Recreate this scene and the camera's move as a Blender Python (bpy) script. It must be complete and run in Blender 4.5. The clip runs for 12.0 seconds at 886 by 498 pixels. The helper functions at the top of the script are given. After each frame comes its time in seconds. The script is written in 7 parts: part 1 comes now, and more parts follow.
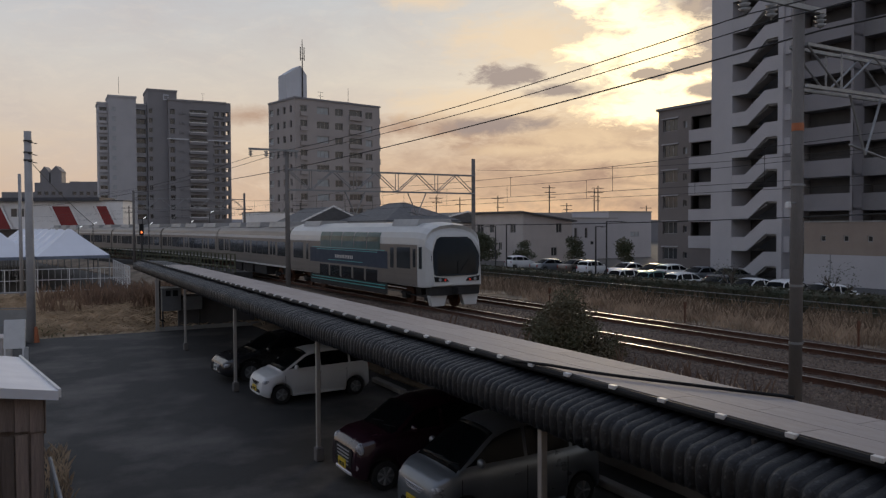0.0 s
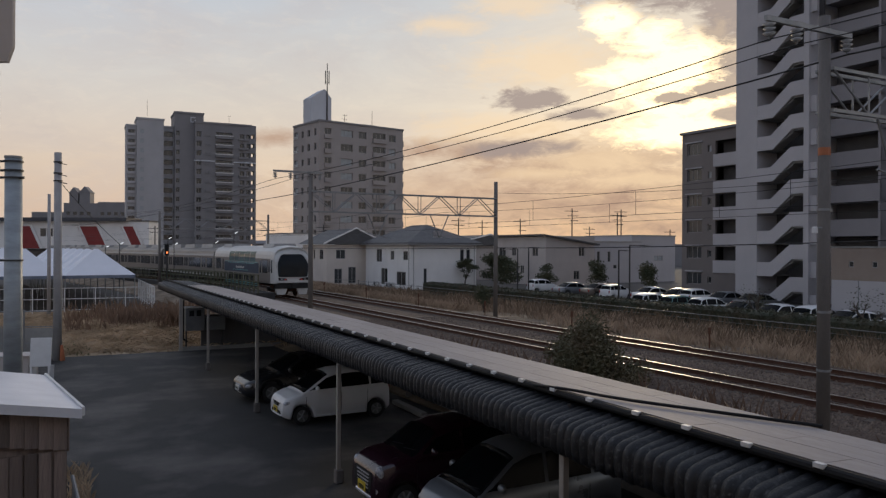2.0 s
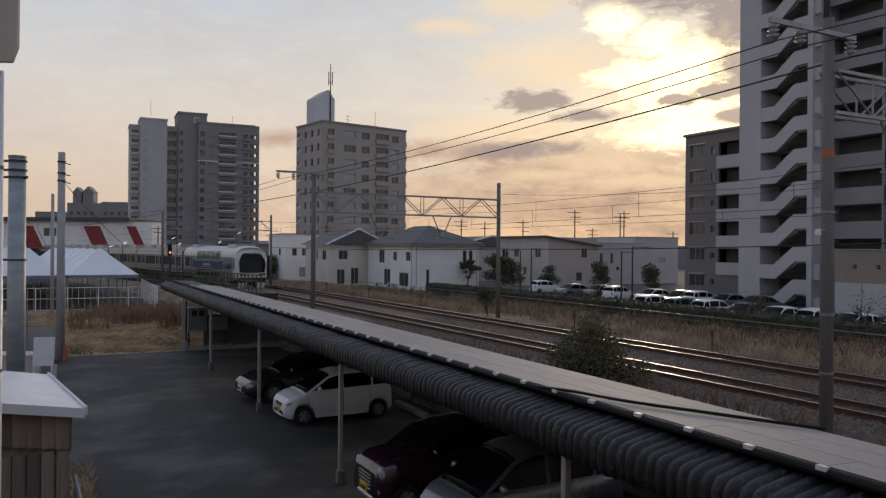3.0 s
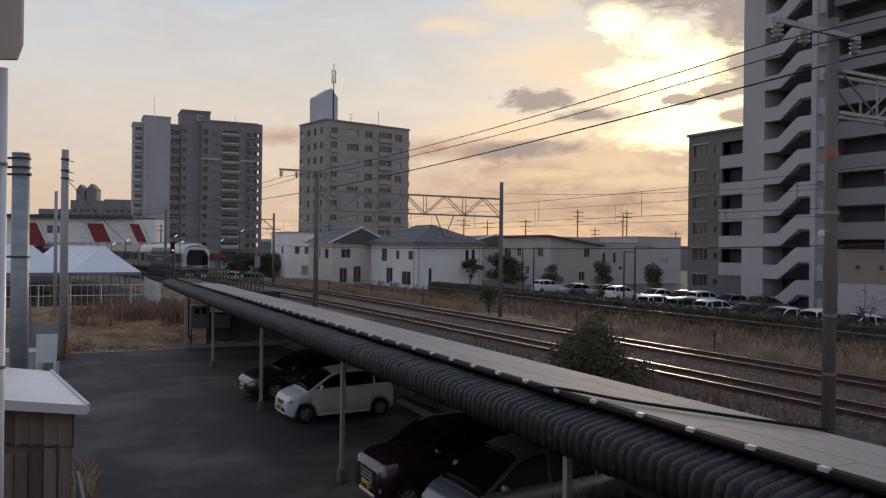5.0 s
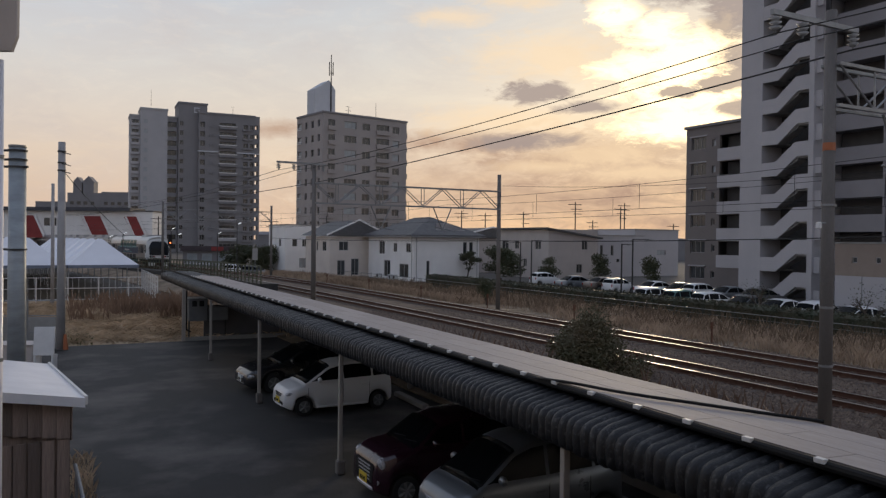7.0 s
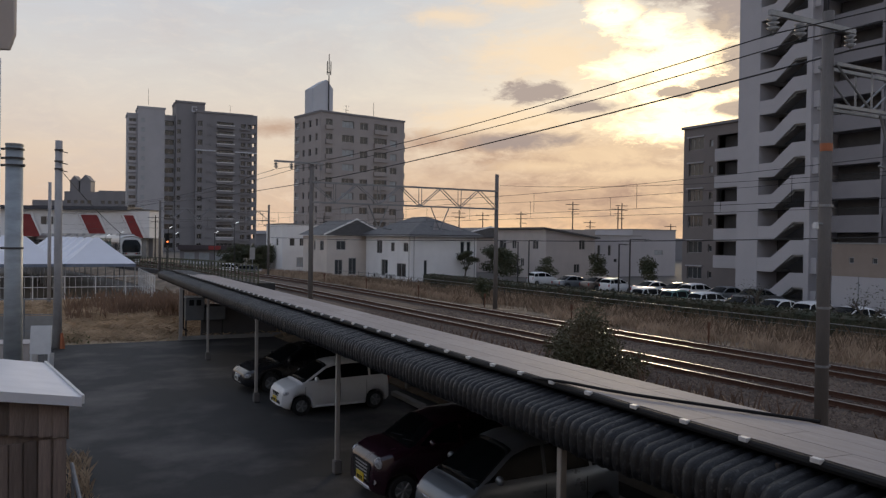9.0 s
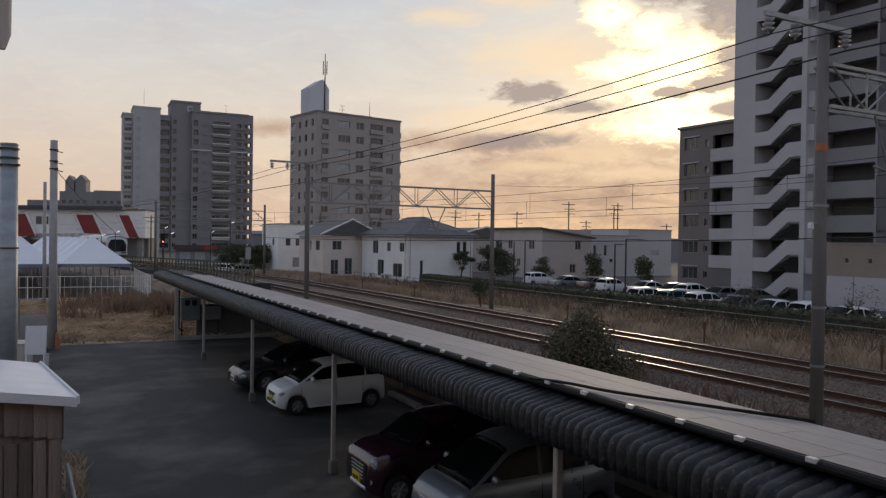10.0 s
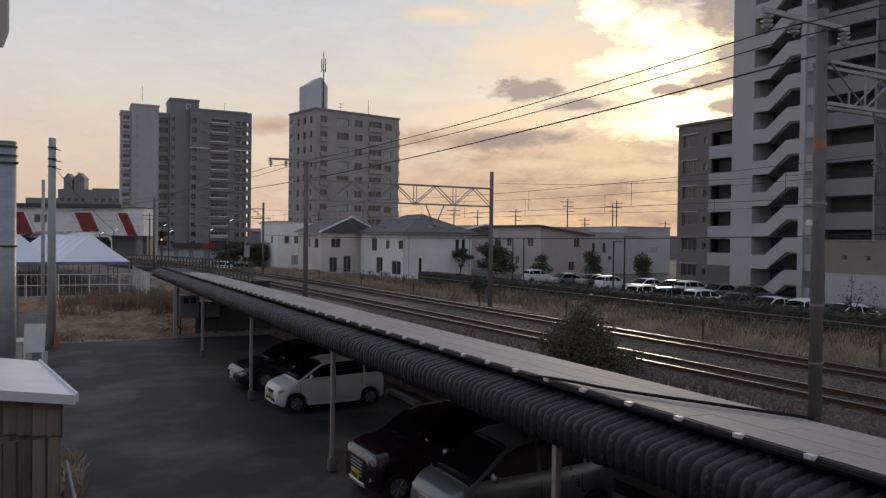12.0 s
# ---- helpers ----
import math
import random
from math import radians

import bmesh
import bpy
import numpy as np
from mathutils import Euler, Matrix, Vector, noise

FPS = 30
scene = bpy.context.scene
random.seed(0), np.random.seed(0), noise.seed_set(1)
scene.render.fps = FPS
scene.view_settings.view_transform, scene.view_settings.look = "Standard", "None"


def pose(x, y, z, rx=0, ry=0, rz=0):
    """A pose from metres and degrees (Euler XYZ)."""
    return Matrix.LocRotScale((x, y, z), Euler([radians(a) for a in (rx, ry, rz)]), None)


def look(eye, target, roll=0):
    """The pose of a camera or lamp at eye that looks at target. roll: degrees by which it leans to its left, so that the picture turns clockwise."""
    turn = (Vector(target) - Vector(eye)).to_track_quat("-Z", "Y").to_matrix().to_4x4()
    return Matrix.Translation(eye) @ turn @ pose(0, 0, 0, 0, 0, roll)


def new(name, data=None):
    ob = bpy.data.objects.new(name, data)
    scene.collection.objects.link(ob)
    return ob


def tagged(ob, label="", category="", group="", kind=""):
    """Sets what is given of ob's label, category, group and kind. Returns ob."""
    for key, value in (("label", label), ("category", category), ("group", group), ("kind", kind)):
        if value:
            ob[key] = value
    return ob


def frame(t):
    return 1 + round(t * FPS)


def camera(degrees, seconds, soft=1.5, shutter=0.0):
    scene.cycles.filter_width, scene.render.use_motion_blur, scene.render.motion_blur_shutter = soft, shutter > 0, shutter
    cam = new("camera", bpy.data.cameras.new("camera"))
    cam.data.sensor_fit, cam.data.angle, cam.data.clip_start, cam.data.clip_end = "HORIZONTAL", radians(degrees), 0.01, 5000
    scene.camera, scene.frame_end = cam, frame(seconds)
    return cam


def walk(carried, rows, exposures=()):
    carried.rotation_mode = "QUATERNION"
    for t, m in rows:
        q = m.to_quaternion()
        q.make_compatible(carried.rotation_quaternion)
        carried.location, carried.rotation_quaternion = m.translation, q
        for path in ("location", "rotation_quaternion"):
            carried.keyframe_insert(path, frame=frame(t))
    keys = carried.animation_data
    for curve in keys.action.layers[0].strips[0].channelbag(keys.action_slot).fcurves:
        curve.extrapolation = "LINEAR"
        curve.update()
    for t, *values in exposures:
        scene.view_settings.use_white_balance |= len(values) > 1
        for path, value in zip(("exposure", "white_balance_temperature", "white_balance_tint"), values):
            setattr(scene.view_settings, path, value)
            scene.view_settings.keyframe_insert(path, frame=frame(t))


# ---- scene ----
cam = camera(60.3, 12.0, soft=1.33)
EYE = (0, 0, 4.5)
walk(cam, [
    (0, pose(*EYE, 88.267, 0.226, -2.046)),
    (0.5, pose(*EYE, 89.302, -0.197, -0.499)),
    (1, pose(*EYE, 89.820, -0.204, -0.428)),
    (1.5, pose(*EYE, 89.953, -0.187, -0.405)),
    (2, pose(*EYE, 89.960, -0.224, -0.387)),
    (2.5, pose(*EYE, 89.983, -0.266, -0.265)),
    (3, pose(*EYE, 90.034, -0.430, -0.187)),
    (5, pose(*EYE, 89.952, -0.685, 0.003)),
    (5.5, pose(*EYE, 89.830, -0.716, 0.002)),
    (6, pose(*EYE, 89.658, -0.755, -0.026)),
    (6.5, pose(*EYE, 89.499, -0.649, -0.021)),
    (7, pose(*EYE, 89.391, -0.671, -0.167)),
    (9, pose(*EYE, 89.363, -0.800, -0.357)),
    (9.5, pose(*EYE, 89.395, -0.826, -0.448)),
    (10, pose(*EYE, 89.366, -0.802, -0.648)),
    (10.5, pose(*EYE, 89.309, -0.744, -0.800)),
    (11, pose(*EYE, 89.223, -0.844, -0.882)),
    (11.5, pose(*EYE, 89.158, -0.932, -0.878)),
    (12, pose(*EYE, 89.186, -0.751, -0.739)),
], exposures=[(0, -0.16), (0.5, -0.16), (1, -0.14), (2, -0.08), (3, -0.02), (5, 0.0), (12, 0.0)])


# ---- world and sun ----
def nodes_of(tree):
    tree.nodes.clear()
    return tree.nodes, tree.links


def wmath(tree, op, a, b=None, c=None, clamp=False):
    n = tree.nodes.new("ShaderNodeMath")
    n.operation, n.use_clamp = op, clamp
    for i, v in enumerate((a, b, c)):
        if v is None:
            continue
        if isinstance(v, (int, float)):
            n.inputs[i].default_value = v
        else:
            tree.links.new(v, n.inputs[i])
    return n.outputs[0]


def mixcol(tree, fac, a, b, blend="MIX"):
    n = tree.nodes.new("ShaderNodeMix")
    n.data_type, n.blend_type = "RGBA", blend
    for sock, v in ((n.inputs[0], fac), (n.inputs[6], a), (n.inputs[7], b)):
        if isinstance(v, (int, float)):
            sock.default_value = v
        elif isinstance(v, tuple):
            sock.default_value = (*v, 1) if len(v) == 3 else v
        else:
            tree.links.new(v, sock)
    return n.outputs[2]


def ramp(tree, fac, stops):
    n = tree.nodes.new("ShaderNodeValToRGB")
    e = n.color_ramp.elements
    while len(e) < len(stops):
        e.new(0.5)
    for el, (p, col) in zip(e, stops):
        el.position = p
        el.color = (*col, 1) if isinstance(col, tuple) else (col, col, col, 1)
    tree.links.new(fac, n.inputs[0])
    return n.outputs[0]


SUN_AZ, SUN_EL = radians(16.5), radians(10.5)


def make_world():
    world = bpy.data.worlds.new("evening_sky")
    scene.world = world
    world.use_nodes = True
    t = world.node_tree
    nodes_of(t)
    out = t.nodes.new("ShaderNodeOutputWorld")
    bg = t.nodes.new("ShaderNodeBackground")
    t.links.new(bg.outputs[0], out.inputs[0])
    sky = t.nodes.new("ShaderNodeTexSky")
    sky.sky_type, sky.sun_disc = "NISHITA", False
    sky.sun_elevation, sky.sun_rotation = SUN_EL, SUN_AZ
    tc = t.nodes.new("ShaderNodeTexCoord")
    nrm = t.nodes.new("ShaderNodeVectorMath")
    nrm.operation = "NORMALIZE"
    t.links.new(tc.outputs["Generated"], nrm.inputs[0])
    sep = t.nodes.new("ShaderNodeSeparateXYZ")
    t.links.new(nrm.outputs[0], sep.inputs[0])
    x, y, z = sep.outputs
    az = wmath(t, "ARCTAN2", x, y)
    el = wmath(t, "ARCSINE", z)
    # high thin cloud veils the clear sky
    veil = ramp(t, wmath(t, "MULTIPLY", z, 1.0, clamp=True), [
        (0.0, (0.74, 0.50, 0.36)), (0.05, (0.78, 0.55, 0.39)), (0.11, (0.82, 0.64, 0.48)), (0.19, (0.78, 0.70, 0.60)),
        (0.30, (0.64, 0.66, 0.68)), (0.55, (0.44, 0.50, 0.60)), (1.0, (0.32, 0.38, 0.50))])
    skyc = mixcol(t, 1.0, sky.outputs[0], (0.08, 0.08, 0.08), "MULTIPLY")
    col = mixcol(t, 0.86, skyc, veil)
    # the east, behind, is duller
    dot = t.nodes.new("ShaderNodeVectorMath")
    dot.operation = "DOT_PRODUCT"
    t.links.new(nrm.outputs[0], dot.inputs[0])
    dot.inputs[1].default_value = (math.sin(SUN_AZ) * math.cos(SUN_EL), math.cos(SUN_AZ) * math.cos(SUN_EL), math.sin(SUN_EL))
    d = dot.outputs["Value"]
    west = wmath(t, "MULTIPLY_ADD", d, 0.5, 0.5, clamp=True)
    col = mixcol(t, 1.0, col, ramp(t, west, [(0.0, (0.74, 0.84, 1.04)), (0.55, (0.84, 0.92, 1.06)), (0.88, (1.0, 1.02, 1.08)), (1.0, (1.0, 1.0, 1.0))]), "MULTIPLY")
    # cloud texture, stretched along the horizon
    uv = t.nodes.new("ShaderNodeCombineXYZ")
    t.links.new(az, uv.inputs[0])
    t.links.new(wmath(t, "MULTIPLY", el, 2.6), uv.inputs[1])

    def noise_of(scale, detail, rough, dist=0.0):
        n = t.nodes.new("ShaderNodeTexNoise")
        n.inputs["Scale"].default_value, n.inputs["Detail"].default_value = scale, detail
        n.inputs["Roughness"].default_value, n.inputs["Distortion"].default_value = rough, dist
        t.links.new(uv.outputs[0], n.inputs["Vector"])
        return n.outputs[0]

    big, fine = noise_of(5.0, 9, 0.66, 0.6), noise_of(24.0, 9, 0.68, 0.5)
    wob = wmath(t, "ADD", wmath(t, "MULTIPLY_ADD", fine, 3.6, -1.8), wmath(t, "MULTIPLY_ADD", big, 1.6, -0.8))

    def lump(a, e, w, h, soft=0.5, ragged=1.0):
        """0 outside, 1 inside a ragged oval of cloud at azimuth a and height e."""
        u = wmath(t, "DIVIDE", wmath(t, "SUBTRACT", az, a), w)
        v = wmath(t, "DIVIDE", wmath(t, "SUBTRACT", el, e), h)
        r = wmath(t, "SQRT", wmath(t, "ADD", wmath(t, "MULTIPLY", u, u), wmath(t, "MULTIPLY", v, v)))
        r = wmath(t, "MULTIPLY_ADD", wob, ragged, r)
        return wmath(t, "DIVIDE", wmath(t, "SUBTRACT", 1.0 + soft, r), 2 * soft, clamp=True)

    def union(items):
        r = items[0]
        for i in items[1:]:
            r = wmath(t, "MAXIMUM", r, i)
        return r

    # streaks of grey cloud
    streak = ramp(t, big, [(0.42, 0.0), (0.68, 1.0)])
    col = mixcol(t, wmath(t, "MULTIPLY", streak, 0.38), col, (0.60, 0.53, 0.51))
    tuft = ramp(t, fine, [(0.50, 0.0), (0.72, 1.0)])
    col = mixcol(t, wmath(t, "MULTIPLY", tuft, 0.16), col, (0.98, 0.84, 0.68))
    # glow around the veiled sun
    glow = wmath(t, "POWER", wmath(t, "MAXIMUM", d, 0.0), 60.0)
    col = mixcol(t, wmath(t, "MULTIPLY", glow, 0.45), col, (1.02, 0.80, 0.50))
    # banks of peach-lit cloud over the horizon
    bank = union([lump(0.20, 0.105, 0.17, 0.030, 0.6, 0.8), lump(0.06, 0.128, 0.13, 0.014, 0.6, 0.7), lump(0.27, 0.078, 0.20, 0.03, 0.7, 0.9),
                  lump(-0.21, 0.14, 0.04, 0.008, 0.8, 0.7), lump(0.12, 0.075, 0.10, 0.012, 0.8, 0.8), lump(0.24, 0.030, 0.18, 0.04, 0.9, 0.5), lump(0.17, 0.055, 0.24, 0.05, 0.9, 0.5)])
    col = mixcol(t, wmath(t, "MULTIPLY", bank, wmath(t, "MULTIPLY_ADD", big, 1.75, 0.0, clamp=True)), col, (0.52, 0.345, 0.248))
    lit = union([lump(0.10, 0.31, 0.05, 0.014, 0.6, 0.8), lump(0.01, 0.285, 0.04, 0.010, 0.7, 0.8), lump(0.15, 0.235, 0.09, 0.024, 0.7, 0.9), lump(0.21, 0.113, 0.07, 0.012, 0.6, 0.8), lump(0.26, 0.088, 0.06, 0.008, 0.6, 0.9), lump(0.14, 0.098, 0.05, 0.007, 0.6, 0.9),
                 lump(0.08, 0.155, 0.09, 0.016, 0.7, 0.8)])
    col = mixcol(t, wmath(t, "MULTIPLY", lit, 0.6), col, (1.02, 0.76, 0.48))
    # thin, burnt-out cloud before the sun, with ragged gaps
    hot = union([lump(0.318, 0.205, 0.078, 0.058, 0.30, 0.75), lump(0.31, 0.150, 0.075, 0.022, 0.35, 0.7), lump(0.225, 0.285, 0.028, 0.020, 0.4, 0.8), lump(0.25, 0.222, 0.045, 0.018, 0.45, 0.8),
                 lump(0.275, 0.258, 0.04, 0.022, 0.4, 0.8)])
    col = mixcol(t, hot, col, (2.1, 1.65, 0.98))
    # small dark clouds in front of the light
    dark = union([lump(0.118, 0.192, 0.042, 0.013, 0.30, 0.8), lump(0.140, 0.197, 0.022, 0.010, 0.30, 0.8), lump(0.186, 0.172, 0.040, 0.007, 0.35, 0.7), lump(0.298, 0.188, 0.026, 0.008, 0.25, 0.9),
                  lump(0.345, 0.196, 0.040, 0.012, 0.28, 0.9), lump(0.372, 0.220, 0.030, 0.022, 0.3, 0.9), lump(0.315, 0.322, 0.10, 0.030, 0.35, 0.8), lump(0.372, 0.283, 0.045, 0.036, 0.3, 0.8),
                  lump(0.372, 0.165, 0.026, 0.010, 0.3, 0.7), lump(0.10, 0.130, 0.06, 0.010, 0.45, 0.7)])
    col = mixcol(t, wmath(t, "MULTIPLY", dark, 0.88), col, (0.40, 0.32, 0.29))
    t.links.new(col, bg.inputs[0])
    bg.inputs[1].default_value = 1.0
    sun = new("sun", bpy.data.lights.new("sun", "SUN"))
    sun.data.energy, sun.data.angle, sun.data.color = 0.9, radians(12), (1.0, 0.80, 0.55)
    sun.matrix_world = look((30, 100, 40), (30 - math.sin(SUN_AZ) * 50, 100 - math.cos(SUN_AZ) * 50, 40 - math.tan(SUN_EL) * 50))


make_world()


# ---- materials ----
def mat(name, base, rough=0.8, metal=0.0, var=0.18, scale=3.0, grain=0.10, grain_scale=40.0, bump=0.25, bump_dist=0.01, tint=None, spec=0.5, stretch=(1, 1, 1), per_object=0.0, edge=(0.35, 0.68)):
    """A surface with broad stains and fine grain."""
    m = bpy.data.materials.new(name)
    m.use_nodes = True
    t = m.node_tree
    b = t.nodes["Principled BSDF"]
    tc = t.nodes.new("ShaderNodeTexCoord")
    mp = t.nodes.new("ShaderNodeMapping")
    mp.inputs["Scale"].default_value = stretch
    t.links.new(tc.outputs["Object"], mp.inputs[0])

    def ns(sc, det):
        n = t.nodes.new("ShaderNodeTexNoise")
        n.inputs["Scale"].default_value, n.inputs["Detail"].default_value, n.inputs["Roughness"].default_value = sc, det, 0.6
        t.links.new(mp.outputs[0], n.inputs["Vector"])
        return n.outputs[0]

    broad, fine = ns(scale, 5), ns(grain_scale, 3)
    other = tint or tuple(c * 0.55 for c in base)
    f = wmath(t, "MULTIPLY", ramp(t, broad, [(edge[0], 0.0), (edge[1], 1.0)]), min(1.0, var * 2.2))
    col = mixcol(t, f, base, other)
    g = wmath(t, "MULTIPLY_ADD", fine, 2 * grain, 1 - grain)
    if per_object:
        oi = t.nodes.new("ShaderNodeObjectInfo")
        g = wmath(t, "MULTIPLY", g, wmath(t, "MULTIPLY_ADD", oi.outputs["Random"], 2 * per_object, 1 - per_object))
    cc = t.nodes.new("ShaderNodeCombineXYZ")
    for i in range(3):
        t.links.new(g, cc.inputs[i])
    col = mixcol(t, 1.0, col, cc.outputs[0], "MULTIPLY")
    t.links.new(col, b.inputs["Base Color"])
    t.links.new(wmath(t, "MULTIPLY_ADD", broad, 0.25, rough - 0.125, clamp=True), b.inputs["Roughness"])
    b.inputs["Metallic"].default_value = metal
    b.inputs["Specular IOR Level"].default_value = spec
    if bump:
        bp = t.nodes.new("ShaderNodeBump")
        bp.inputs["Strength"].default_value, bp.inputs["Distance"].default_value = bump, bump_dist
        t.links.new(fine, bp.inputs["Height"])
        t.links.new(bp.outputs[0], b.inputs["Normal"])
    return m


def glow_mat(name, col, strength):
    m = bpy.data.materials.new(name)
    m.use_nodes = True
    b = m.node_tree.nodes["Principled BSDF"]
    b.inputs["Base Color"].default_value = (*col, 1)
    b.inputs["Emission Color"].default_value = (*col, 1)
    b.inputs["Emission Strength"].default_value = strength
    return m


def paint(name, col, rough=0.38, metal=0.0, coat=0.3):
    m = mat(name, col, rough, metal, var=0.06, scale=2.0, grain=0.03, grain_scale=60, bump=0.02, bump_dist=0.002)
    m.node_tree.nodes["Principled BSDF"].inputs["Coat Weight"].default_value = coat
    return m


ASPHALT = mat("asphalt", (0.021, 0.0202, 0.0200), 0.80, var=0.45, scale=0.34, grain=0.45, grain_scale=24, bump=0.6, tint=(0.105, 0.094, 0.086), edge=(0.47, 0.66))
LOT_FAR = mat("old_asphalt", (0.07, 0.07, 0.07), 0.9, var=0.2, scale=0.3)
SOIL = mat("dry_soil_and_grass", (0.29, 0.22, 0.155), 0.95, var=0.4, scale=0.6, grain=0.4, grain_scale=9, bump=0.9, bump_dist=0.05, tint=(0.07, 0.055, 0.035))
TOWN = mat("town_ground", (0.11, 0.10, 0.09), 0.95, var=0.4, scale=0.05, grain=0.2, grain_scale=2, bump=0)
BALLAST = mat("ballast_stone", (0.135, 0.100, 0.078), 0.95, var=0.4, scale=0.8, grain=0.85, grain_scale=17, bump=1.0, bump_dist=0.05, tint=(0.075, 0.050, 0.038))
SLEEPER = mat("sleeper_concrete", (0.10, 0.08, 0.066), 0.9, var=0.35, scale=4, tint=(0.08, 0.055, 0.04))
RUST = mat("rail_rust", (0.11, 0.050, 0.030), 0.8, 0.2, var=0.3, scale=5)
RAILTOP = mat("rail_head_polished", (0.55, 0.52, 0.50), 0.40, 1.0, var=0.05, scale=2, grain=0.03, bump=0)
CONCRETE = mat("concrete", (0.30, 0.29, 0.275), 0.85, var=0.3, scale=1.2, grain=0.12, bump=0.3)
POLE_CONC = mat("pole_concrete", (0.17, 0.155, 0.145), 0.85, var=0.3, scale=1.5, grain=0.15, bump=0.3, stretch=(1, 1, 0.3))
GALV = mat("galvanised_steel", (0.28, 0.285, 0.29), 0.5, 0.6, var=0.2, scale=4, grain=0.08)
DARKSTEEL = mat("dark_steel", (0.055, 0.052, 0.052), 0.55, 0.3, var=0.25, scale=4)
WHITEWALL = mat("white_render_wall", (0.84, 0.82, 0.80), 0.85, var=0.10, scale=0.5, grain=0.05, grain_scale=12, bump=0.15)
CREAMWALL = mat("cream_render_wall", (0.50, 0.45, 0.42), 0.85, var=0.12, scale=0.5, grain=0.05, grain_scale=12, bump=0.15)
PALECREAM = mat("pale_cream_render_wall", (0.68, 0.61, 0.55), 0.85, var=0.12, scale=0.5, grain=0.05, grain_scale=12, bump=0.15)
TILEROOF = mat("roof_slate_tiles", (0.10, 0.098, 0.10), 0.6, var=0.25, scale=1.5, grain=0.25, grain_scale=10, bump=0.5, stretch=(1, 1, 3))
TOWER_GREY = mat("tower_grey_tile", (0.43, 0.42, 0.43), 0.75, var=0.14, scale=0.15, grain=0.10, grain_scale=5, bump=0.1)
TOWER_DARK = mat("tower_dark_tile", (0.23, 0.22, 0.225), 0.75, var=0.14, scale=0.15, grain=0.10, grain_scale=5, bump=0.1)
TOWER_BEIGE = mat("tower_beige_tile", (0.37, 0.33, 0.31), 0.75, var=0.16, scale=0.2, grain=0.12, grain_scale=5, bump=0.1)
TOWER_TOP = mat("rooftop_tank_panel", (0.56, 0.57, 0.60), 0.7, var=0.1, scale=0.3)
APT_WHITE = mat("apartment_white_paint", (0.47, 0.45, 0.46), 0.8, var=0.10, scale=0.3, grain=0.06, grain_scale=8, bump=0.15)
APT_BROWN = mat("apartment_brown_tile", (0.20, 0.175, 0.165), 0.75, var=0.12, scale=0.3, grain=0.16, grain_scale=8, bump=0.15)
WINGFRONT = mat("balcony_front_grey", (0.27, 0.255, 0.265), 0.8, var=0.12, scale=0.4)
TRAIN_LIGHT = mat("pale_appliance_paint", (0.6, 0.6, 0.58), 0.5, var=0.08)
# stair and balcony recess shade is put into this dark wall colour
SHADE_DARK = mat("shade_dark_wall", (0.10, 0.095, 0.095), 0.85, var=0.2, scale=0.8)
FRAME_ALU = mat("window_aluminium", (0.33, 0.32, 0.31), 0.5, 0.4, var=0.05)
GLASS = mat("dark_window_glass", (0.035, 0.040, 0.045), 0.12, 0.0, var=0.1, grain=0.02, bump=0, spec=0.8)
CURTAIN = mat("curtained_glass", (0.36, 0.39, 0.41), 0.3, 0.0, var=0.3, scale=1.0, bump=0, spec=0.7)
RIBS = mat("weathered_black_roof_steel", (0.0075, 0.0085, 0.011), 0.38, 0.0, var=0.45, scale=24.0, grain=0.7, grain_scale=80, bump=0.9, bump_dist=0.008, tint=(0.085, 0.085, 0.088), spec=0.40, edge=(0.56, 0.70))
UNDER = mat("roof_underside", (0.03, 0.03, 0.03), 0.8, var=0.2)
# pale base and streaks paint in the sky's sheen on the cells
PANEL = mat("cell_glass_sky_sheen", (0.315, 0.285, 0.275), 0.68, 0.0, var=0.25, scale=1.6, grain=0.24, grain_scale=14, bump=0.04, spec=0.10, per_object=0.07, tint=(0.42, 0.385, 0.37), stretch=(6, 0.7, 1))
PANELFRAME = mat("module_frame", (0.13, 0.12, 0.115), 0.5, 0.3, var=0.1)
BLACK = mat("black_rubber", (0.010, 0.010, 0.011), 0.65, var=0.1, spec=0.25)
WHITECLIP = mat("white_clip", (0.66, 0.65, 0.64), 0.5, var=0.1)
POSTPAINT = mat("post_paint_beige", (0.34, 0.31, 0.28), 0.6, 0.0, var=0.2, scale=3)
TENT = mat("white_tent_fabric", (0.78, 0.79, 0.84), 0.6, var=0.08, scale=0.5, grain=0.03, bump=0.05)
SHEDROOF = mat("shed_roof_sheet", (0.76, 0.76, 0.80), 0.4, 0.2, var=0.12, scale=1.5, grain=0.04)
WOOD = mat("weathered_plank", (0.25, 0.190, 0.160), 0.85, var=0.45, scale=2.6, grain=0.35, grain_scale=25, bump=0.6, stretch=(4, 4, 0.3), per_object=0.38)
RED = mat("red_painted_panel", (0.25, 0.030, 0.028), 0.6, var=0.15, scale=0.5)
DRYGRASS = mat("dry_grass", (0.62, 0.47, 0.32), 0.95, var=0.4, scale=0.7, bump=0, tint=(0.17, 0.12, 0.07))
GREENGRASS = mat("green_weeds", (0.11, 0.12, 0.045), 0.95, var=0.4, scale=1.0, bump=0)
LEAF = mat("dark_green_leaf", (0.045, 0.062, 0.028), 0.65, var=0.5, scale=1.2, grain=0.3, grain_scale=8, bump=0, tint=(0.085, 0.075, 0.035))
HEDGE = mat("hedge_leaf", (0.040, 0.050, 0.028), 0.75, var=0.5, scale=1.5, grain=0.3, grain_scale=6, bump=0, tint=(0.075, 0.060, 0.035))
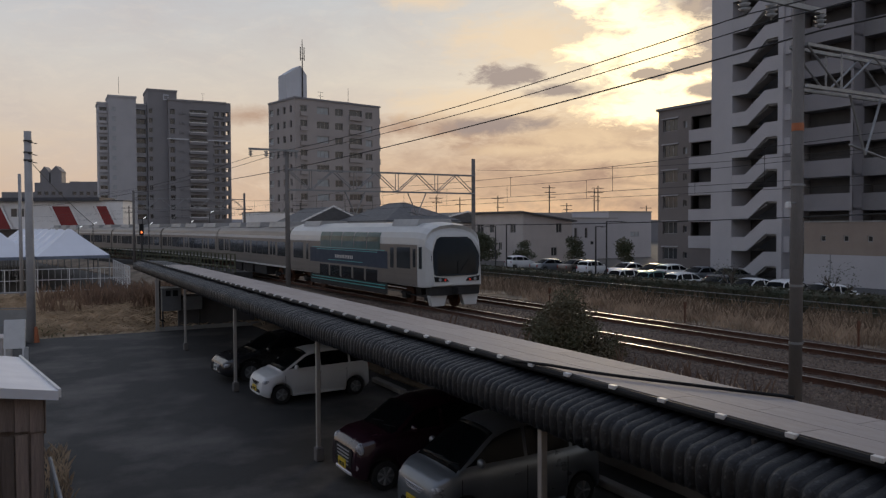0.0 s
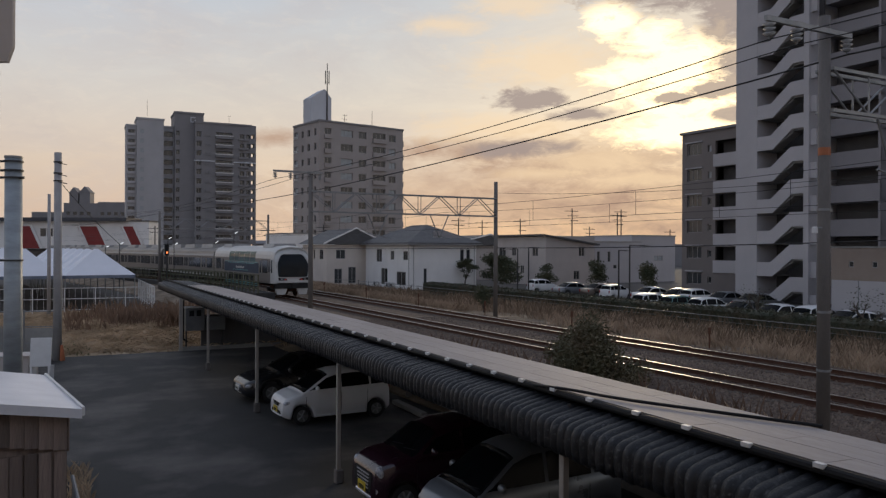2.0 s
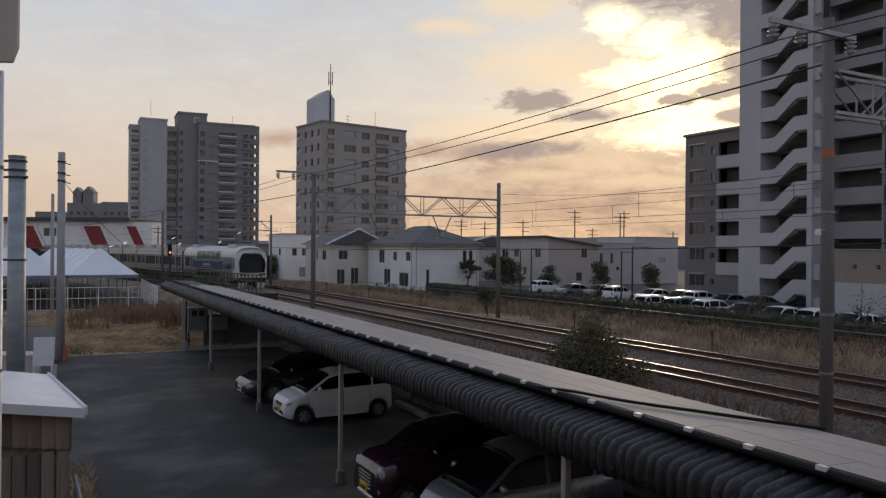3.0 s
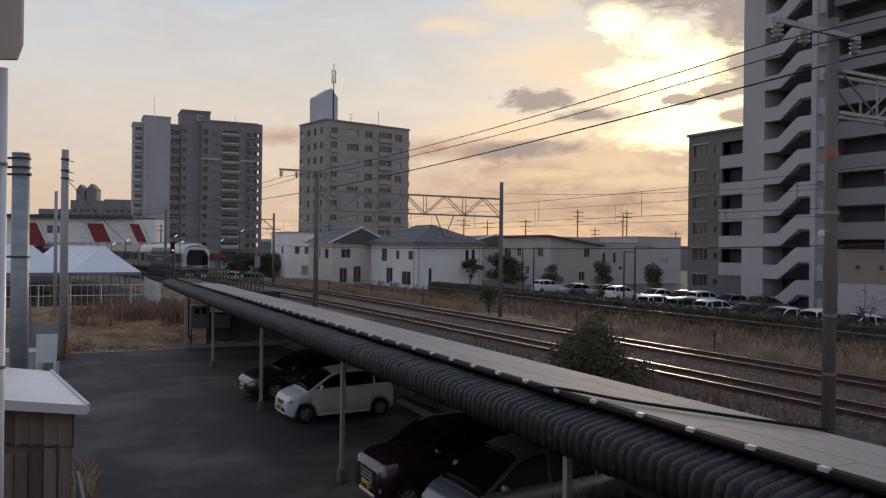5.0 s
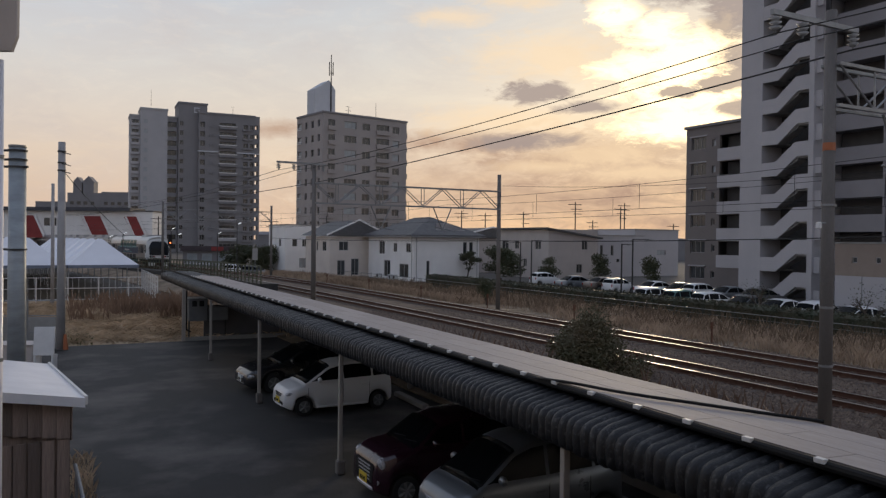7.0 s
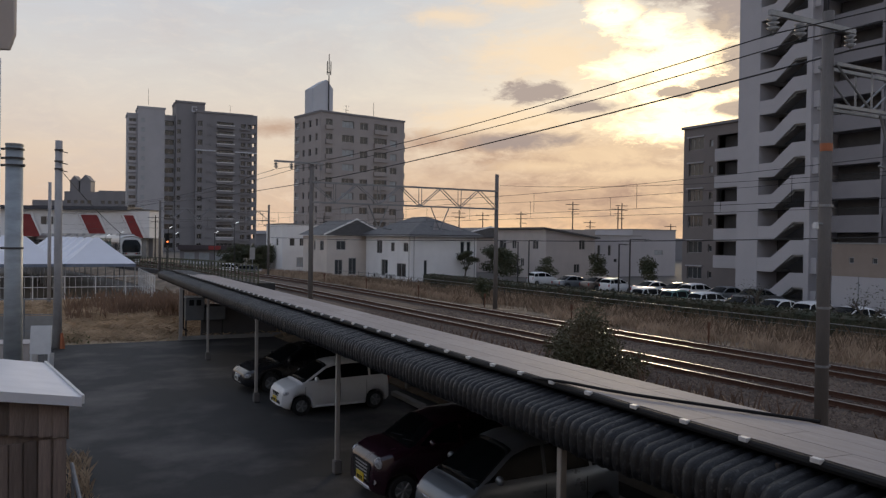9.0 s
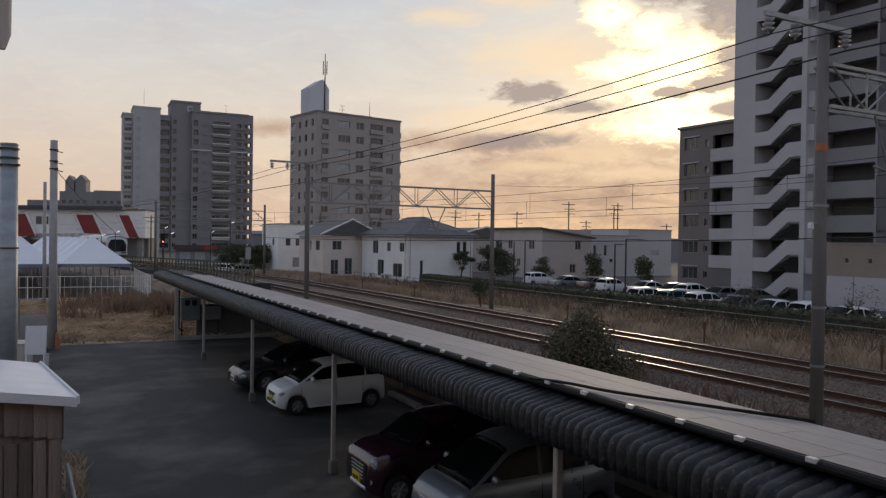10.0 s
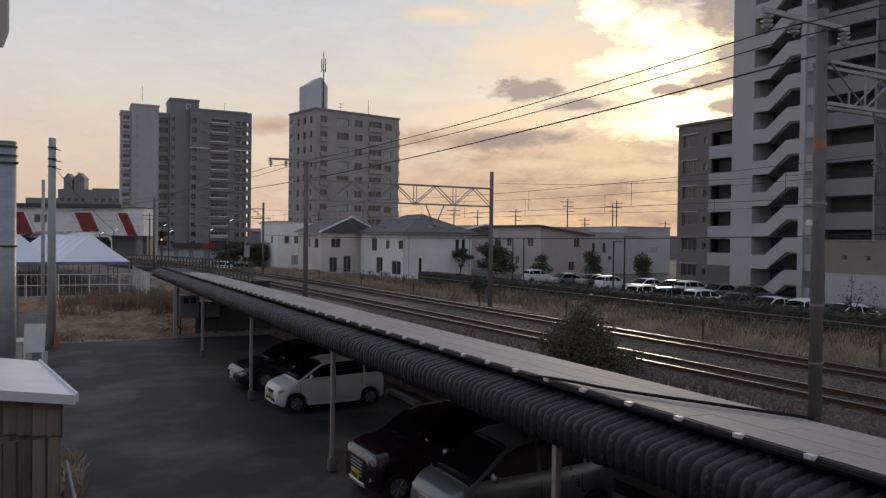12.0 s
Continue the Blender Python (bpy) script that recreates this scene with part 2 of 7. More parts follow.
BARK = mat("bark", (0.09, 0.07, 0.055), 0.9, var=0.3, scale=4)
WIRE = mat("wire", (0.02, 0.02, 0.02), 0.6, bump=0)
PORCELAIN = mat("porcelain", (0.30, 0.31, 0.32), 0.25, var=0.1)
ORANGE = mat("orange_marker", (0.42, 0.13, 0.05), 0.6, var=0.2)


# ---- mesh helpers ----
def box(bm, x0, x1, y0, y1, z0, z1):
    v = [bm.verts.new(p) for p in ((x0, y0, z0), (x1, y0, z0), (x1, y1, z0), (x0, y1, z0), (x0, y0, z1), (x1, y0, z1), (x1, y1, z1), (x0, y1, z1))]
    for f in ((0, 3, 2, 1), (4, 5, 6, 7), (0, 1, 5, 4), (1, 2, 6, 5), (2, 3, 7, 6), (3, 0, 4, 7)):
        bm.faces.new([v[i] for i in f])
    return v


def tube(bm, a, b, ra, rb=None, seg=10, caps=True):
    """A round bar from a to b."""
    a, b = Vector(a), Vector(b)
    rb = ra if rb is None else rb
    q = (b - a).to_track_quat("Z", "Y")
    rings = []
    for p, r in ((a, ra), (b, rb)):
        rings.append([bm.verts.new(p + q @ Vector((r * math.cos(2 * math.pi * i / seg), r * math.sin(2 * math.pi * i / seg), 0))) for i in range(seg)])
    for i in range(seg):
        bm.faces.new((rings[0][i], rings[0][(i + 1) % seg], rings[1][(i + 1) % seg], rings[1][i]))
    if caps:
        bm.faces.new(rings[0][::-1])
        bm.faces.new(rings[1])


def prism(bm, pts, axis, a, b):
    """A closed outline of (u, v) pushed from a to b along x, y or z."""
    def at(u, v, w):
        return {"x": (w, u, v), "y": (u, w, v), "z": (u, v, w)}[axis]
    lo = [bm.verts.new(at(u, v, a)) for u, v in pts]
    hi = [bm.verts.new(at(u, v, b)) for u, v in pts]
    n = len(pts)
    for i in range(n):
        bm.faces.new((lo[i], lo[(i + 1) % n], hi[(i + 1) % n], hi[i]))
    bm.faces.new(lo[::-1])
    bm.faces.new(hi)


def mesh_of(name, bm, material, smooth=False, bevel=0.0):
    if bevel:
        bmesh.ops.bevel(bm, geom=list(bm.edges), offset=bevel, segments=1, affect="EDGES", clamp_overlap=True)
    bmesh.ops.recalc_face_normals(bm, faces=bm.faces)
    me = bpy.data.meshes.new(name)
    bm.to_mesh(me)
    bm.free()
    me.materials.append(material)
    if smooth:
        me.polygons.foreach_set("use_smooth", [True] * len(me.polygons))
    return me


def part(name, bm, material, parent, label="", smooth=False, bevel=0.0, m=None):
    ob = new(name, mesh_of(name, bm, material, smooth, bevel))
    ob.parent = parent
    if m is not None:
        ob.matrix_basis = m
    return tagged(ob, label)


def piece(name, me, parent, m):
    """One more object on a shared mesh."""
    ob = new(name, me)
    ob.parent, ob.matrix_basis = parent, m
    return ob


def thing(name, m, label, category, group="", kind=""):
    ob = new(name)
    ob.empty_display_size = 0.2
    ob.matrix_basis = m
    return tagged(ob, label, category, group, kind)


def structure(name, bm, material, label="", smooth=False):
    return tagged(new(name, mesh_of(name, bm, material, smooth)), label, kind="structure")


# ---- plan: the railway runs along TRACK, the carport along LOT ----
TRACK_TURN = radians(28.3)
TU = Vector((-math.sin(TRACK_TURN), math.cos(TRACK_TURN), 0))
TN = Vector((math.cos(TRACK_TURN), math.sin(TRACK_TURN), 0))
NEAR, FAR, RAIL_Z = 17.1, 20.9, 0.9
BEND0, BEND1, BEND = 56.0, 90.0, radians(8.0)


def track(s, n, z=0.0):
    """The place s metres along the line, n metres across it, and the heading there."""
    r = (BEND1 - BEND0) / BEND
    a = min(max((s - BEND0) / r, 0), BEND)
    # centre of the bend lies to the near side, r away from the line n = NEAR
    c = TU * BEND0 + TN * (NEAR - r)
    if s <= BEND0:
        p, h = TU * s + TN * n, 0.0
    else:
        h = a
        out = TN * math.cos(a) + TU * math.sin(a)
        p = c + out * (r + n - NEAR)
        if s > BEND1:
            p = p + (TU * math.cos(a) - TN * math.sin(a)) * (s - BEND1)
    return Vector((p.x, p.y, z)), TRACK_TURN + h


def along(bm, outline, s0, s1, step=6.0, close=False):
    """An outline of (n, z) drawn along the line."""
    k = max(2, int((s1 - s0) / step) + 1)
    rows = []
    for i in range(k):
        s = s0 + (s1 - s0) * i / (k - 1)
        rows.append([bm.verts.new(track(s, n, z)[0]) for n, z in outline])
    m = len(outline)
    for a, b in zip(rows, rows[1:]):
        for j in range(m if close else m - 1):
            bm.faces.new((a[j], a[(j + 1) % m], b[(j + 1) % m], b[j]))
    if close:
        bm.faces.new(rows[0][::-1])
        bm.faces.new(rows[-1])


LOT_TURN = radians(25.9)
LOT = Matrix.Rotation(LOT_TURN, 4, "Z")  # x across the carport, y along it


# ---- ground ----
def build_ground():
    bm = bmesh.new()
    box(bm, -2500, 2500, -600, 3500, -0.6, -0.02)
    structure("ground", bm, TOWN, "brown built-up town ground reaching the horizon")
    bm = bmesh.new()
    box(bm, -14, 9.4, -12, 34.7, -0.4, 0.0)
    ob = structure("parking_lot", bm, ASPHALT, "dark worn asphalt parking lot")
    ob.matrix_basis = LOT
    bm = bmesh.new()
    box(bm, -16, 9.4, 34.9, 60, -0.4, -0.01)
    ob = structure("plot", bm, mat("straw_covered_soil", (0.56, 0.43, 0.29), 0.95, var=0.45, scale=0.5, grain=0.3, grain_scale=12, bump=0.8, bump_dist=0.04, tint=(0.27, 0.195, 0.125)), "empty plot of straw-covered soil")
    ob.matrix_basis = LOT
    bm = bmesh.new()
    along(bm, [(10.0, -0.3), (10.0, 0.05), (11.6, 0.38), (13.2, 0.52), (15.0, 0.6), (23.0, 0.6), (24.6, 0.42), (27.0, 0.30), (29.4, 0.14), (33.0, 0.06), (35.9, 0.03), (35.9, -0.3)], -30, 200, 5)
    structure("railway_bank", bm, SOIL, "brown earth bank with dead grass")
    bm = bmesh.new()
    along(bm, [(14.6, 0.55), (15.2, 0.74), (22.8, 0.74), (23.6, 0.5)], -30, 200, 3)
    structure("ballast_bed", bm, BALLAST, "rusty brown ballast stone bed")
    bm = bmesh.new()
    p = [track(s, n, 0)[0] for s, n in ((-10, 35.9), (60, 35.9), (60, 55), (-10, 55))]
    lo, hi = [bm.verts.new((v.x, v.y, -0.3)) for v in p], [bm.verts.new((v.x, v.y, 0.03)) for v in p]
    bm.faces.new(hi)
    for i in range(4):
        bm.faces.new((lo[i], lo[(i + 1) % 4], hi[(i + 1) % 4], hi[i]))
    structure("car_park_ground", bm, LOT_FAR, "grey asphalt of the car park behind the hedge")


def build_tracks():
    for n0 in (NEAR, FAR):
        tr = thing("railway_track", Matrix(), "narrow-gauge railway track with polished rail heads on ballast", "railway track", "railway tracks", "structure")
        for side in (-0.5335, 0.5335):
            c = n0 + side
            bm = bmesh.new()
            along(bm, [(c - 0.06, 0.75), (c + 0.06, 0.75), (c + 0.06, 0.765), (c + 0.01, 0.785), (c + 0.01, 0.86), (c + 0.033, 0.87), (c + 0.033, 0.892),
                       (c - 0.033, 0.892), (c - 0.033, 0.87), (c - 0.01, 0.86), (c - 0.01, 0.785), (c - 0.06, 0.765)], -30, 200, 3, True)
            rail = part("rail", bm, RUST, tr)
            bm = bmesh.new()
            along(bm, [(c - 0.034, 0.8925), (c + 0.034, 0.8925), (c + 0.034, 0.9), (c - 0.034, 0.9)], -30, 200, 3, True)
            part("rail_head", bm, RAILTOP, rail, "polished steel rail head")
        bm = bmesh.new()
        box(bm, -1.0, 1.0, -0.12, 0.12, -0.1, 0.0)
        me = mesh_of("sleeper", bm, SLEEPER, bevel=0.015)
        for i in range(140):
            p, h = track(4 + i * 0.62, n0, 0.765)
            piece("sleeper", me, tr, Matrix.Translation(p) @ Matrix.Rotation(h + random.uniform(-0.02, 0.02), 4, "Z"))


# ---- carport ----
def build_carport():
    dip = Matrix.Rotation(radians(-0.25), 4, "X")
    cp = thing("carport", LOT, "long black ribbed-steel carport carrying a row of solar modules", "carport")
    nose = [(4.72, 2.42), (4.63, 2.422), (4.60, 2.44), (4.59, 2.50), (4.59, 2.60), (4.597, 2.65), (4.62, 2.69), (4.66, 2.712), (4.72, 2.728), (4.80, 2.745), (4.90, 2.765), (5.0, 2.785), (5.5, 2.80), (6.3, 2.76)]
    pts = [Vector(p) for p in nose]
    nor = []
    for i in range(len(pts)):
        d = pts[min(i + 1, len(pts) - 1)] - pts[max(i - 1, 0)]
        nor.append(Vector((-d.y, d.x)).normalized())
    pitch, per = 0.13, 8
    y0, y1 = -8.0, 45.0
    count = int((y1 - y0) / pitch) * per
    verts, faces = [], []
    for i in range(count + 1):
        y = y0 + i * pitch / per
        a = abs(math.sin(math.pi * i / per)) ** 0.55
        jit = 0.008 * math.sin(i // per * 12.9898) + 0.006 * math.sin(i // per * 4.1)
        for p, q in zip(pts, nor):
            dent = 0.010 * noise.noise(Vector((p.x * 9, y * 7, p.y * 9))) if 0 < y < 20 else 0.0
            o = p + q * (0.046 * a + jit + dent)
            verts.append((o.x, y, o.y))
    k = len(pts)
    for i in range(count):
        for j in range(k - 1):
            faces.append((i * k + j, i * k + j + 1, (i + 1) * k + j + 1, (i + 1) * k + j))
    me = bpy.data.meshes.new("ribbed_roof")
    me.from_pydata(verts, [], faces)
    me.materials.append(RIBS)
    me.polygons.foreach_set("use_smooth", [True] * len(me.polygons))
    ob = new("ribbed_roof", me)
    ob.parent, ob.matrix_basis = cp, dip
    tagged(ob, "black corrugated roof steel bent down in a rounded eave")
    bm = bmesh.new()
    box(bm, 4.80, 6.3, y0, y1, 2.665, 2.71)
    part("roof_deck", bm, UNDER, cp, m=dip)
    bm = bmesh.new()
    box(bm, 4.73, 4.83, y0, y1, 2.36, 2.50)
    part("front_beam", bm, DARKSTEEL, cp, m=dip)
    for y in (-0.8, 6.6, 13.97, 20.95, 28.95, 36.5):
        bm = bmesh.new()
        box(bm, 4.645, 4.725, y - 0.04, y + 0.04, 0.25, 2.50 - y * 0.0044)
        post = part("post", bm, POSTPAINT, cp, "beige painted square steel post", bevel=0.008)
        bm = bmesh.new()
        box(bm, 4.61, 4.77, y - 0.08, y + 0.08, 0, 0.27)
        part("footing", bm, POLE_CONC, post, "concrete footing", bevel=0.02)
        bm = bmesh.new()
        prism(bm, [(4.84, 2.42), (6.3, 2.52), (6.3, 2.66), (4.84, 2.62)], "y", y - 0.06, y + 0.06)
        part("rafter", bm, DARKSTEEL, cp, m=dip)
    # unseen rear roof and its posts, added to darken the space below
    bm = bmesh.new()
    prism(bm, [(6.3, 2.66), (9.35, 1.86), (9.35, 1.92), (6.3, 2.72)], "y", y0, y1)
    part("rear_roof", bm, RIBS, cp, "unseen added black steel roof falling towards the railway, darkening the carport", m=dip)
    for y in (-0.8, 6.6, 13.97, 20.95, 28.95, 36.5):
        bm = bmesh.new()
        box(bm, 9.15, 9.29, y - 0.07, y + 0.07, 0.0, 1.88 - y * 0.0044)
        part("rear_post", bm, POSTPAINT, cp)
    # solar modules on rails
    bm = bmesh.new()
    tube(bm, (5.02, y0, 2.893), (5.02, y1, 2.893), 0.040, 0.040, 10)
    part("module_rail", bm, BLACK, cp, "black edge rail under the modules", m=dip)
    # three courses of long modules laid in broken joint
    w, slope = 1.35, -0.035 / 1.08
    rows = 3
    course = 1.08 / rows
    bm = bmesh.new()
    box(bm, 0.002, course - 0.002, 0.002, w - 0.002, -0.03, 0.0)
    frame_me = mesh_of("solar_module", bm, PANELFRAME)
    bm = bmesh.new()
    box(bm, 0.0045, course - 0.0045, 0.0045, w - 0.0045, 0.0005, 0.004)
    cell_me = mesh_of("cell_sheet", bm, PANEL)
    bm = bmesh.new()
    box(bm, 4.968, 5.02, -0.045, 0.045, 2.908, 2.946)
    clip_me = mesh_of("clip", bm, WHITECLIP, bevel=0.004)
    tip = Matrix.Rotation(math.atan(-slope), 4, "Y")
    for r in range(rows):
        y = -7.0 - (r % 2) * w / 2
        while y < 36.0:
            md = piece("solar_module", frame_me, cp, dip @ Matrix.Translation((5.04 + r * course, y, 2.935 + slope * r * course)) @ tip @ Matrix.Rotation(radians(random.uniform(-0.05, 0.05)), 4, "X"))
            piece("cell_sheet", cell_me, md, Matrix())
            y += w
    i, y = 0, -7.0
    while y < 36.4:
        if i == 20:
            y += 0.06
        piece("clip", clip_me, cp, dip @ Matrix.Translation((0, y, 0)))
        if i % 2 == 0:
            bm = bmesh.new()
            tube(bm, (4.945, y + 0.3, 2.77), (4.945, y + 0.3, 2.835), 0.026, 0.020, 8)
            part("bolt", bm, DARKSTEEL, cp, "dark steel bolt", m=dip)
        i, y = i + 1, y + 0.675
    # loose cable over the modules
    cu = bpy.data.curves.new("cable", "CURVE")
    cu.dimensions, cu.bevel_depth, cu.bevel_resolution = "3D", 0.017, 2
    sp = cu.splines.new("BEZIER")
    pts = [(4.97, 7.6, 2.92), (5.02, 7.0, 2.965), (5.2, 6.35, 2.962), (5.6, 5.55, 2.95), (6.14, 4.65, 2.925)]
    sp.bezier_points.add(len(pts) - 1)
    for b, p in zip(sp.bezier_points, pts):
        b.co, b.handle_left_type, b.handle_right_type = p, "AUTO", "AUTO"
    cu.materials.append(BLACK)
    cb = new("cable", cu)
    cb.parent = cp
    cb.matrix_basis = dip


# ---- buildings ----
def wall_holes(bm, w, h, holes, depth, y=0.0):
    """A facade in the plane y with real openings: holes are (x0, x1, z0, z1) in columns and rows; reveals go depth deep."""
    xs = sorted({0.0, w, *[v for q in holes for v in q[:2]]})
    zs = sorted({0.0, h, *[v for q in holes for v in q[2:]]})
    cache = {}

    def vert(x, yy, z):
        key = (round(x, 4), round(yy, 4), round(z, 4))
        if key not in cache:
            cache[key] = bm.verts.new((x, yy, z))
        return cache[key]

    hs = set()
    for q in holes:
        for i, a in enumerate(xs[:-1]):
            if q[0] - 1e-6 <= a < q[1] - 1e-6:
                for j, c in enumerate(zs[:-1]):
                    if q[2] - 1e-6 <= c < q[3] - 1e-6:
                        hs.add((i, j))
    for i in range(len(xs) - 1):
        for j in range(len(zs) - 1):
            if (i, j) not in hs:
                bm.faces.new((vert(xs[i], y, zs[j]), vert(xs[i + 1], y, zs[j]), vert(xs[i + 1], y, zs[j + 1]), vert(xs[i], y, zs[j + 1])))
    for x0, x1, z0, z1 in holes:
        o = [(x0, z0), (x1, z0), (x1, z1), (x0, z1)]
        for (a, b), (c, d) in zip(o, o[1:] + o[:1]):
            bm.faces.new([bm.verts.new(v) for v in ((a, y, b), (c, y, d), (c, y + depth, d), (a, y + depth, b))])


def shell(bm, w, d, h, front_holes=(), side_holes=(), depth=0.25, roof=True):
    """Four walls and a flat roof with a parapet; the front is y = 0, the open-hole side is x = 0."""
    wall_holes(bm, w, h, list(front_holes), depth)
    sub = bmesh.new()
    wall_holes(sub, d, h, list(side_holes), depth)
    turn = Matrix.Translation((0, d, 0)) @ Matrix.Rotation(radians(-90), 4, "Z")
    me = bpy.data.meshes.new("tmp")
    bmesh.ops.transform(sub, matrix=turn, verts=sub.verts)
    sub.to_mesh(me)
    sub.free()
    bm.from_mesh(me)
    bpy.data.meshes.remove(me)
    for q in (((w, 0), (w, d)), ((w, d), (0, d))):
        (a, b), (c, e) = q
        bm.faces.new([bm.verts.new(v) for v in ((a, b, 0), (c, e, 0), (c, e, h), (a, b, h))])
    if roof:
        bm.faces.new([bm.verts.new(v) for v in ((0, 0, h - 0.5), (w, 0, h - 0.5), (w, d, h - 0.5), (0, d, h - 0.5))])


WINDOW_MESH = {}


def window(parent, x0, x1, z0, z1, y, kind="glass", side=None, bars=1):
    """A framed window with panes, set in an opening of a wall."""
    w, h = round(x1 - x0, 3), round(z1 - z0, 3)
    key = (w, h, kind, bars)
    if key not in WINDOW_MESH:
        bm = bmesh.new()
        t = 0.06
        cols = [t + (w - t) * i / (bars + 1) for i in range(bars + 1)]
        wall_holes(bm, w, h, [(c, c + (w - t) / (bars + 1) - t, t, h - t) for c in cols], 0.08)
        bmesh.ops.remove_doubles(bm, verts=bm.verts, dist=0.001)
        fr = mesh_of("window", bm, FRAME_ALU)
        bm = bmesh.new()
        box(bm, t, w - t, 0.03, 0.05, t, h - t)
        WINDOW_MESH[key] = fr, mesh_of("pane", bm, CURTAIN if kind == "curtain" else GLASS)
    fr, gl = WINDOW_MESH[key]
    m = Matrix.Translation((x0, y, z0))
    if side is not None:  # on the wall x = 0 of a body side metres deep
        m = Matrix.Translation((0, side, 0)) @ Matrix.Rotation(radians(-90), 4, "Z") @ m
    ob = piece("window", fr, parent, m)
    piece("pane", gl, ob, Matrix())


def antenna(parent, x, y, z, h, arms=2):
    bm = bmesh.new()
    tube(bm, (x, y, z), (x, y, z + h), 0.06, 0.04, 6)
    for i in range(arms):
        zz = z + h * (0.97 - 0.22 * i)
        tube(bm, (x - 0.6, y, zz), (x + 0.6, y, zz), 0.03, 0.03, 5)
    part("aerial", bm, DARKSTEEL, parent, "thin dark rooftop aerial")


def build_middle_tower():
    b = thing("apartment_tower", pose(-22.1, 142, 0, 0, 0, 38), "ten-storey beige-grey tiled apartment tower with a gabled rooftop tank house", "apartment building")
    w, d, h, fl = 19.0, 10.4, 28.2, 2.72
    front, side = [], []
    wins = []
    for f in range(10):
        z = 0.9 + f * fl
        for x0, x1, kind in ((1.1, 2.5, "glass"), (4.6, 7.2, "curtain"), (8.6, 10.3, "glass"), (15.6, 17.2, "curtain")):
            front.append((x0, x1, z + 0.3, z + 1.6))
            wins.append((x0, x1, z + 0.3, z + 1.6, kind if (f * 7 + int(x0)) % 3 else "glass", None))
        front.append((11.8, 14.8, z - 0.0, z + 1.7))
        wins.append((11.8, 14.8, z - 0.0, z + 1.7, "glass", "deep"))
        for x0, x1 in ((1.2, 2.0), (3.6, 4.6), (6.2, 7.0), (8.4, 10.0)):
            side.append((x0, x1, z + 0.3, z + 1.6))
            wins.append((x0, x1, z + 0.3, z + 1.6, "curtain" if x0 > 8 else "glass", "side"))
    bm = bmesh.new()
    # the side wall counts from the far end, so mirror its columns
    shell(bm, w, d, h, front, [(d - x1, d - x0, z0, z1) for x0, x1, z0, z1 in side], 0.35)
    part("wall", bm, TOWER_BEIGE, b)
    for x0, x1, z0, z1, kind, where in wins:
        if where == "side":
            window(b, d - x1, d - x0, z0, z1, 0.22, kind, side=d)
        else:
            window(b, x0, x1, z0, z1, 0.3 if where == "deep" else 0.2, kind, bars=2 if x1 - x0 > 2 else 1)
    for f in range(10):
        z = 0.9 + f * fl
        for k in range(2):
            bm = bmesh.new()
            box(bm, -0.14, -0.01, 8.4, 10.0, z + 0.30 + k * 0.32, z + 0.44 + k * 0.32)
            part("side_rail", bm, WHITECLIP, b, "white side railing")
        bm = bmesh.new()
        box(bm, 1.0, 2.6, -0.3, 0.06, z - 0.35, z + 0.45)
        part("balcony", bm, TOWER_BEIGE, b)
        bm = bmesh.new()
        box(bm, 11.7, 14.9, -0.35, 0.1, z - 0.3, z + 0.55)
        part("balcony", bm, TOWER_BEIGE, b)
        bm = bmesh.new()
        box(bm, w - 0.1, w + 0.9, 1.0, 6.0, z - 0.3, z + 0.8)
        part("balcony", bm, TOWER_BEIGE, b)
    bm = bmesh.new()
    box(bm, -0.15, w + 0.15, -0.15, 0.25, h - 0.1, h + 0.25)
    box(bm, -0.15, 0.25, 0.25, d, h - 0.1, h + 0.25)
    box(bm, w * 0.55, w * 0.7, 1.5, 4.0, h - 0.5, h + 0.6)
    part("parapet", bm, TOWER_DARK, b)
    bm = bmesh.new()
    prism(bm, [(1.0, h - 0.5), (5.4, h - 0.5), (5.4, h + 5.5), (4.0, h + 7.2), (1.0, h + 5.2)], "y", 5.0, 8.2)
    part("tank_house", bm, TOWER_TOP, b, "pale grey gabled rooftop tank house")
    bm = bmesh.new()
    tube(bm, (4.4, 4.9, h + 1), (4.4, 4.9, h + 12.2), 0.16, 0.07, 8)
    for k in range(3):
        a = k * 2.1
        tube(bm, (4.4 + 0.4 * math.cos(a), 4.9 + 0.4 * math.sin(a), h + 8.2), (4.4 + 0.4 * math.cos(a), 4.9 + 0.4 * math.sin(a), h + 10.8), 0.10, 0.10, 6)
    tube(bm, (4.0, 4.9, h + 8.6), (4.8, 4.9, h + 8.6), 0.06, 0.06, 6)
    part("mast", bm, DARKSTEEL, b, "mobile phone mast")
    antenna(b, 9.6, 7.0, h - 0.5, 3.6)
    antenna(b, 14.2, 4.0, h - 0.5, 4.4, 0)


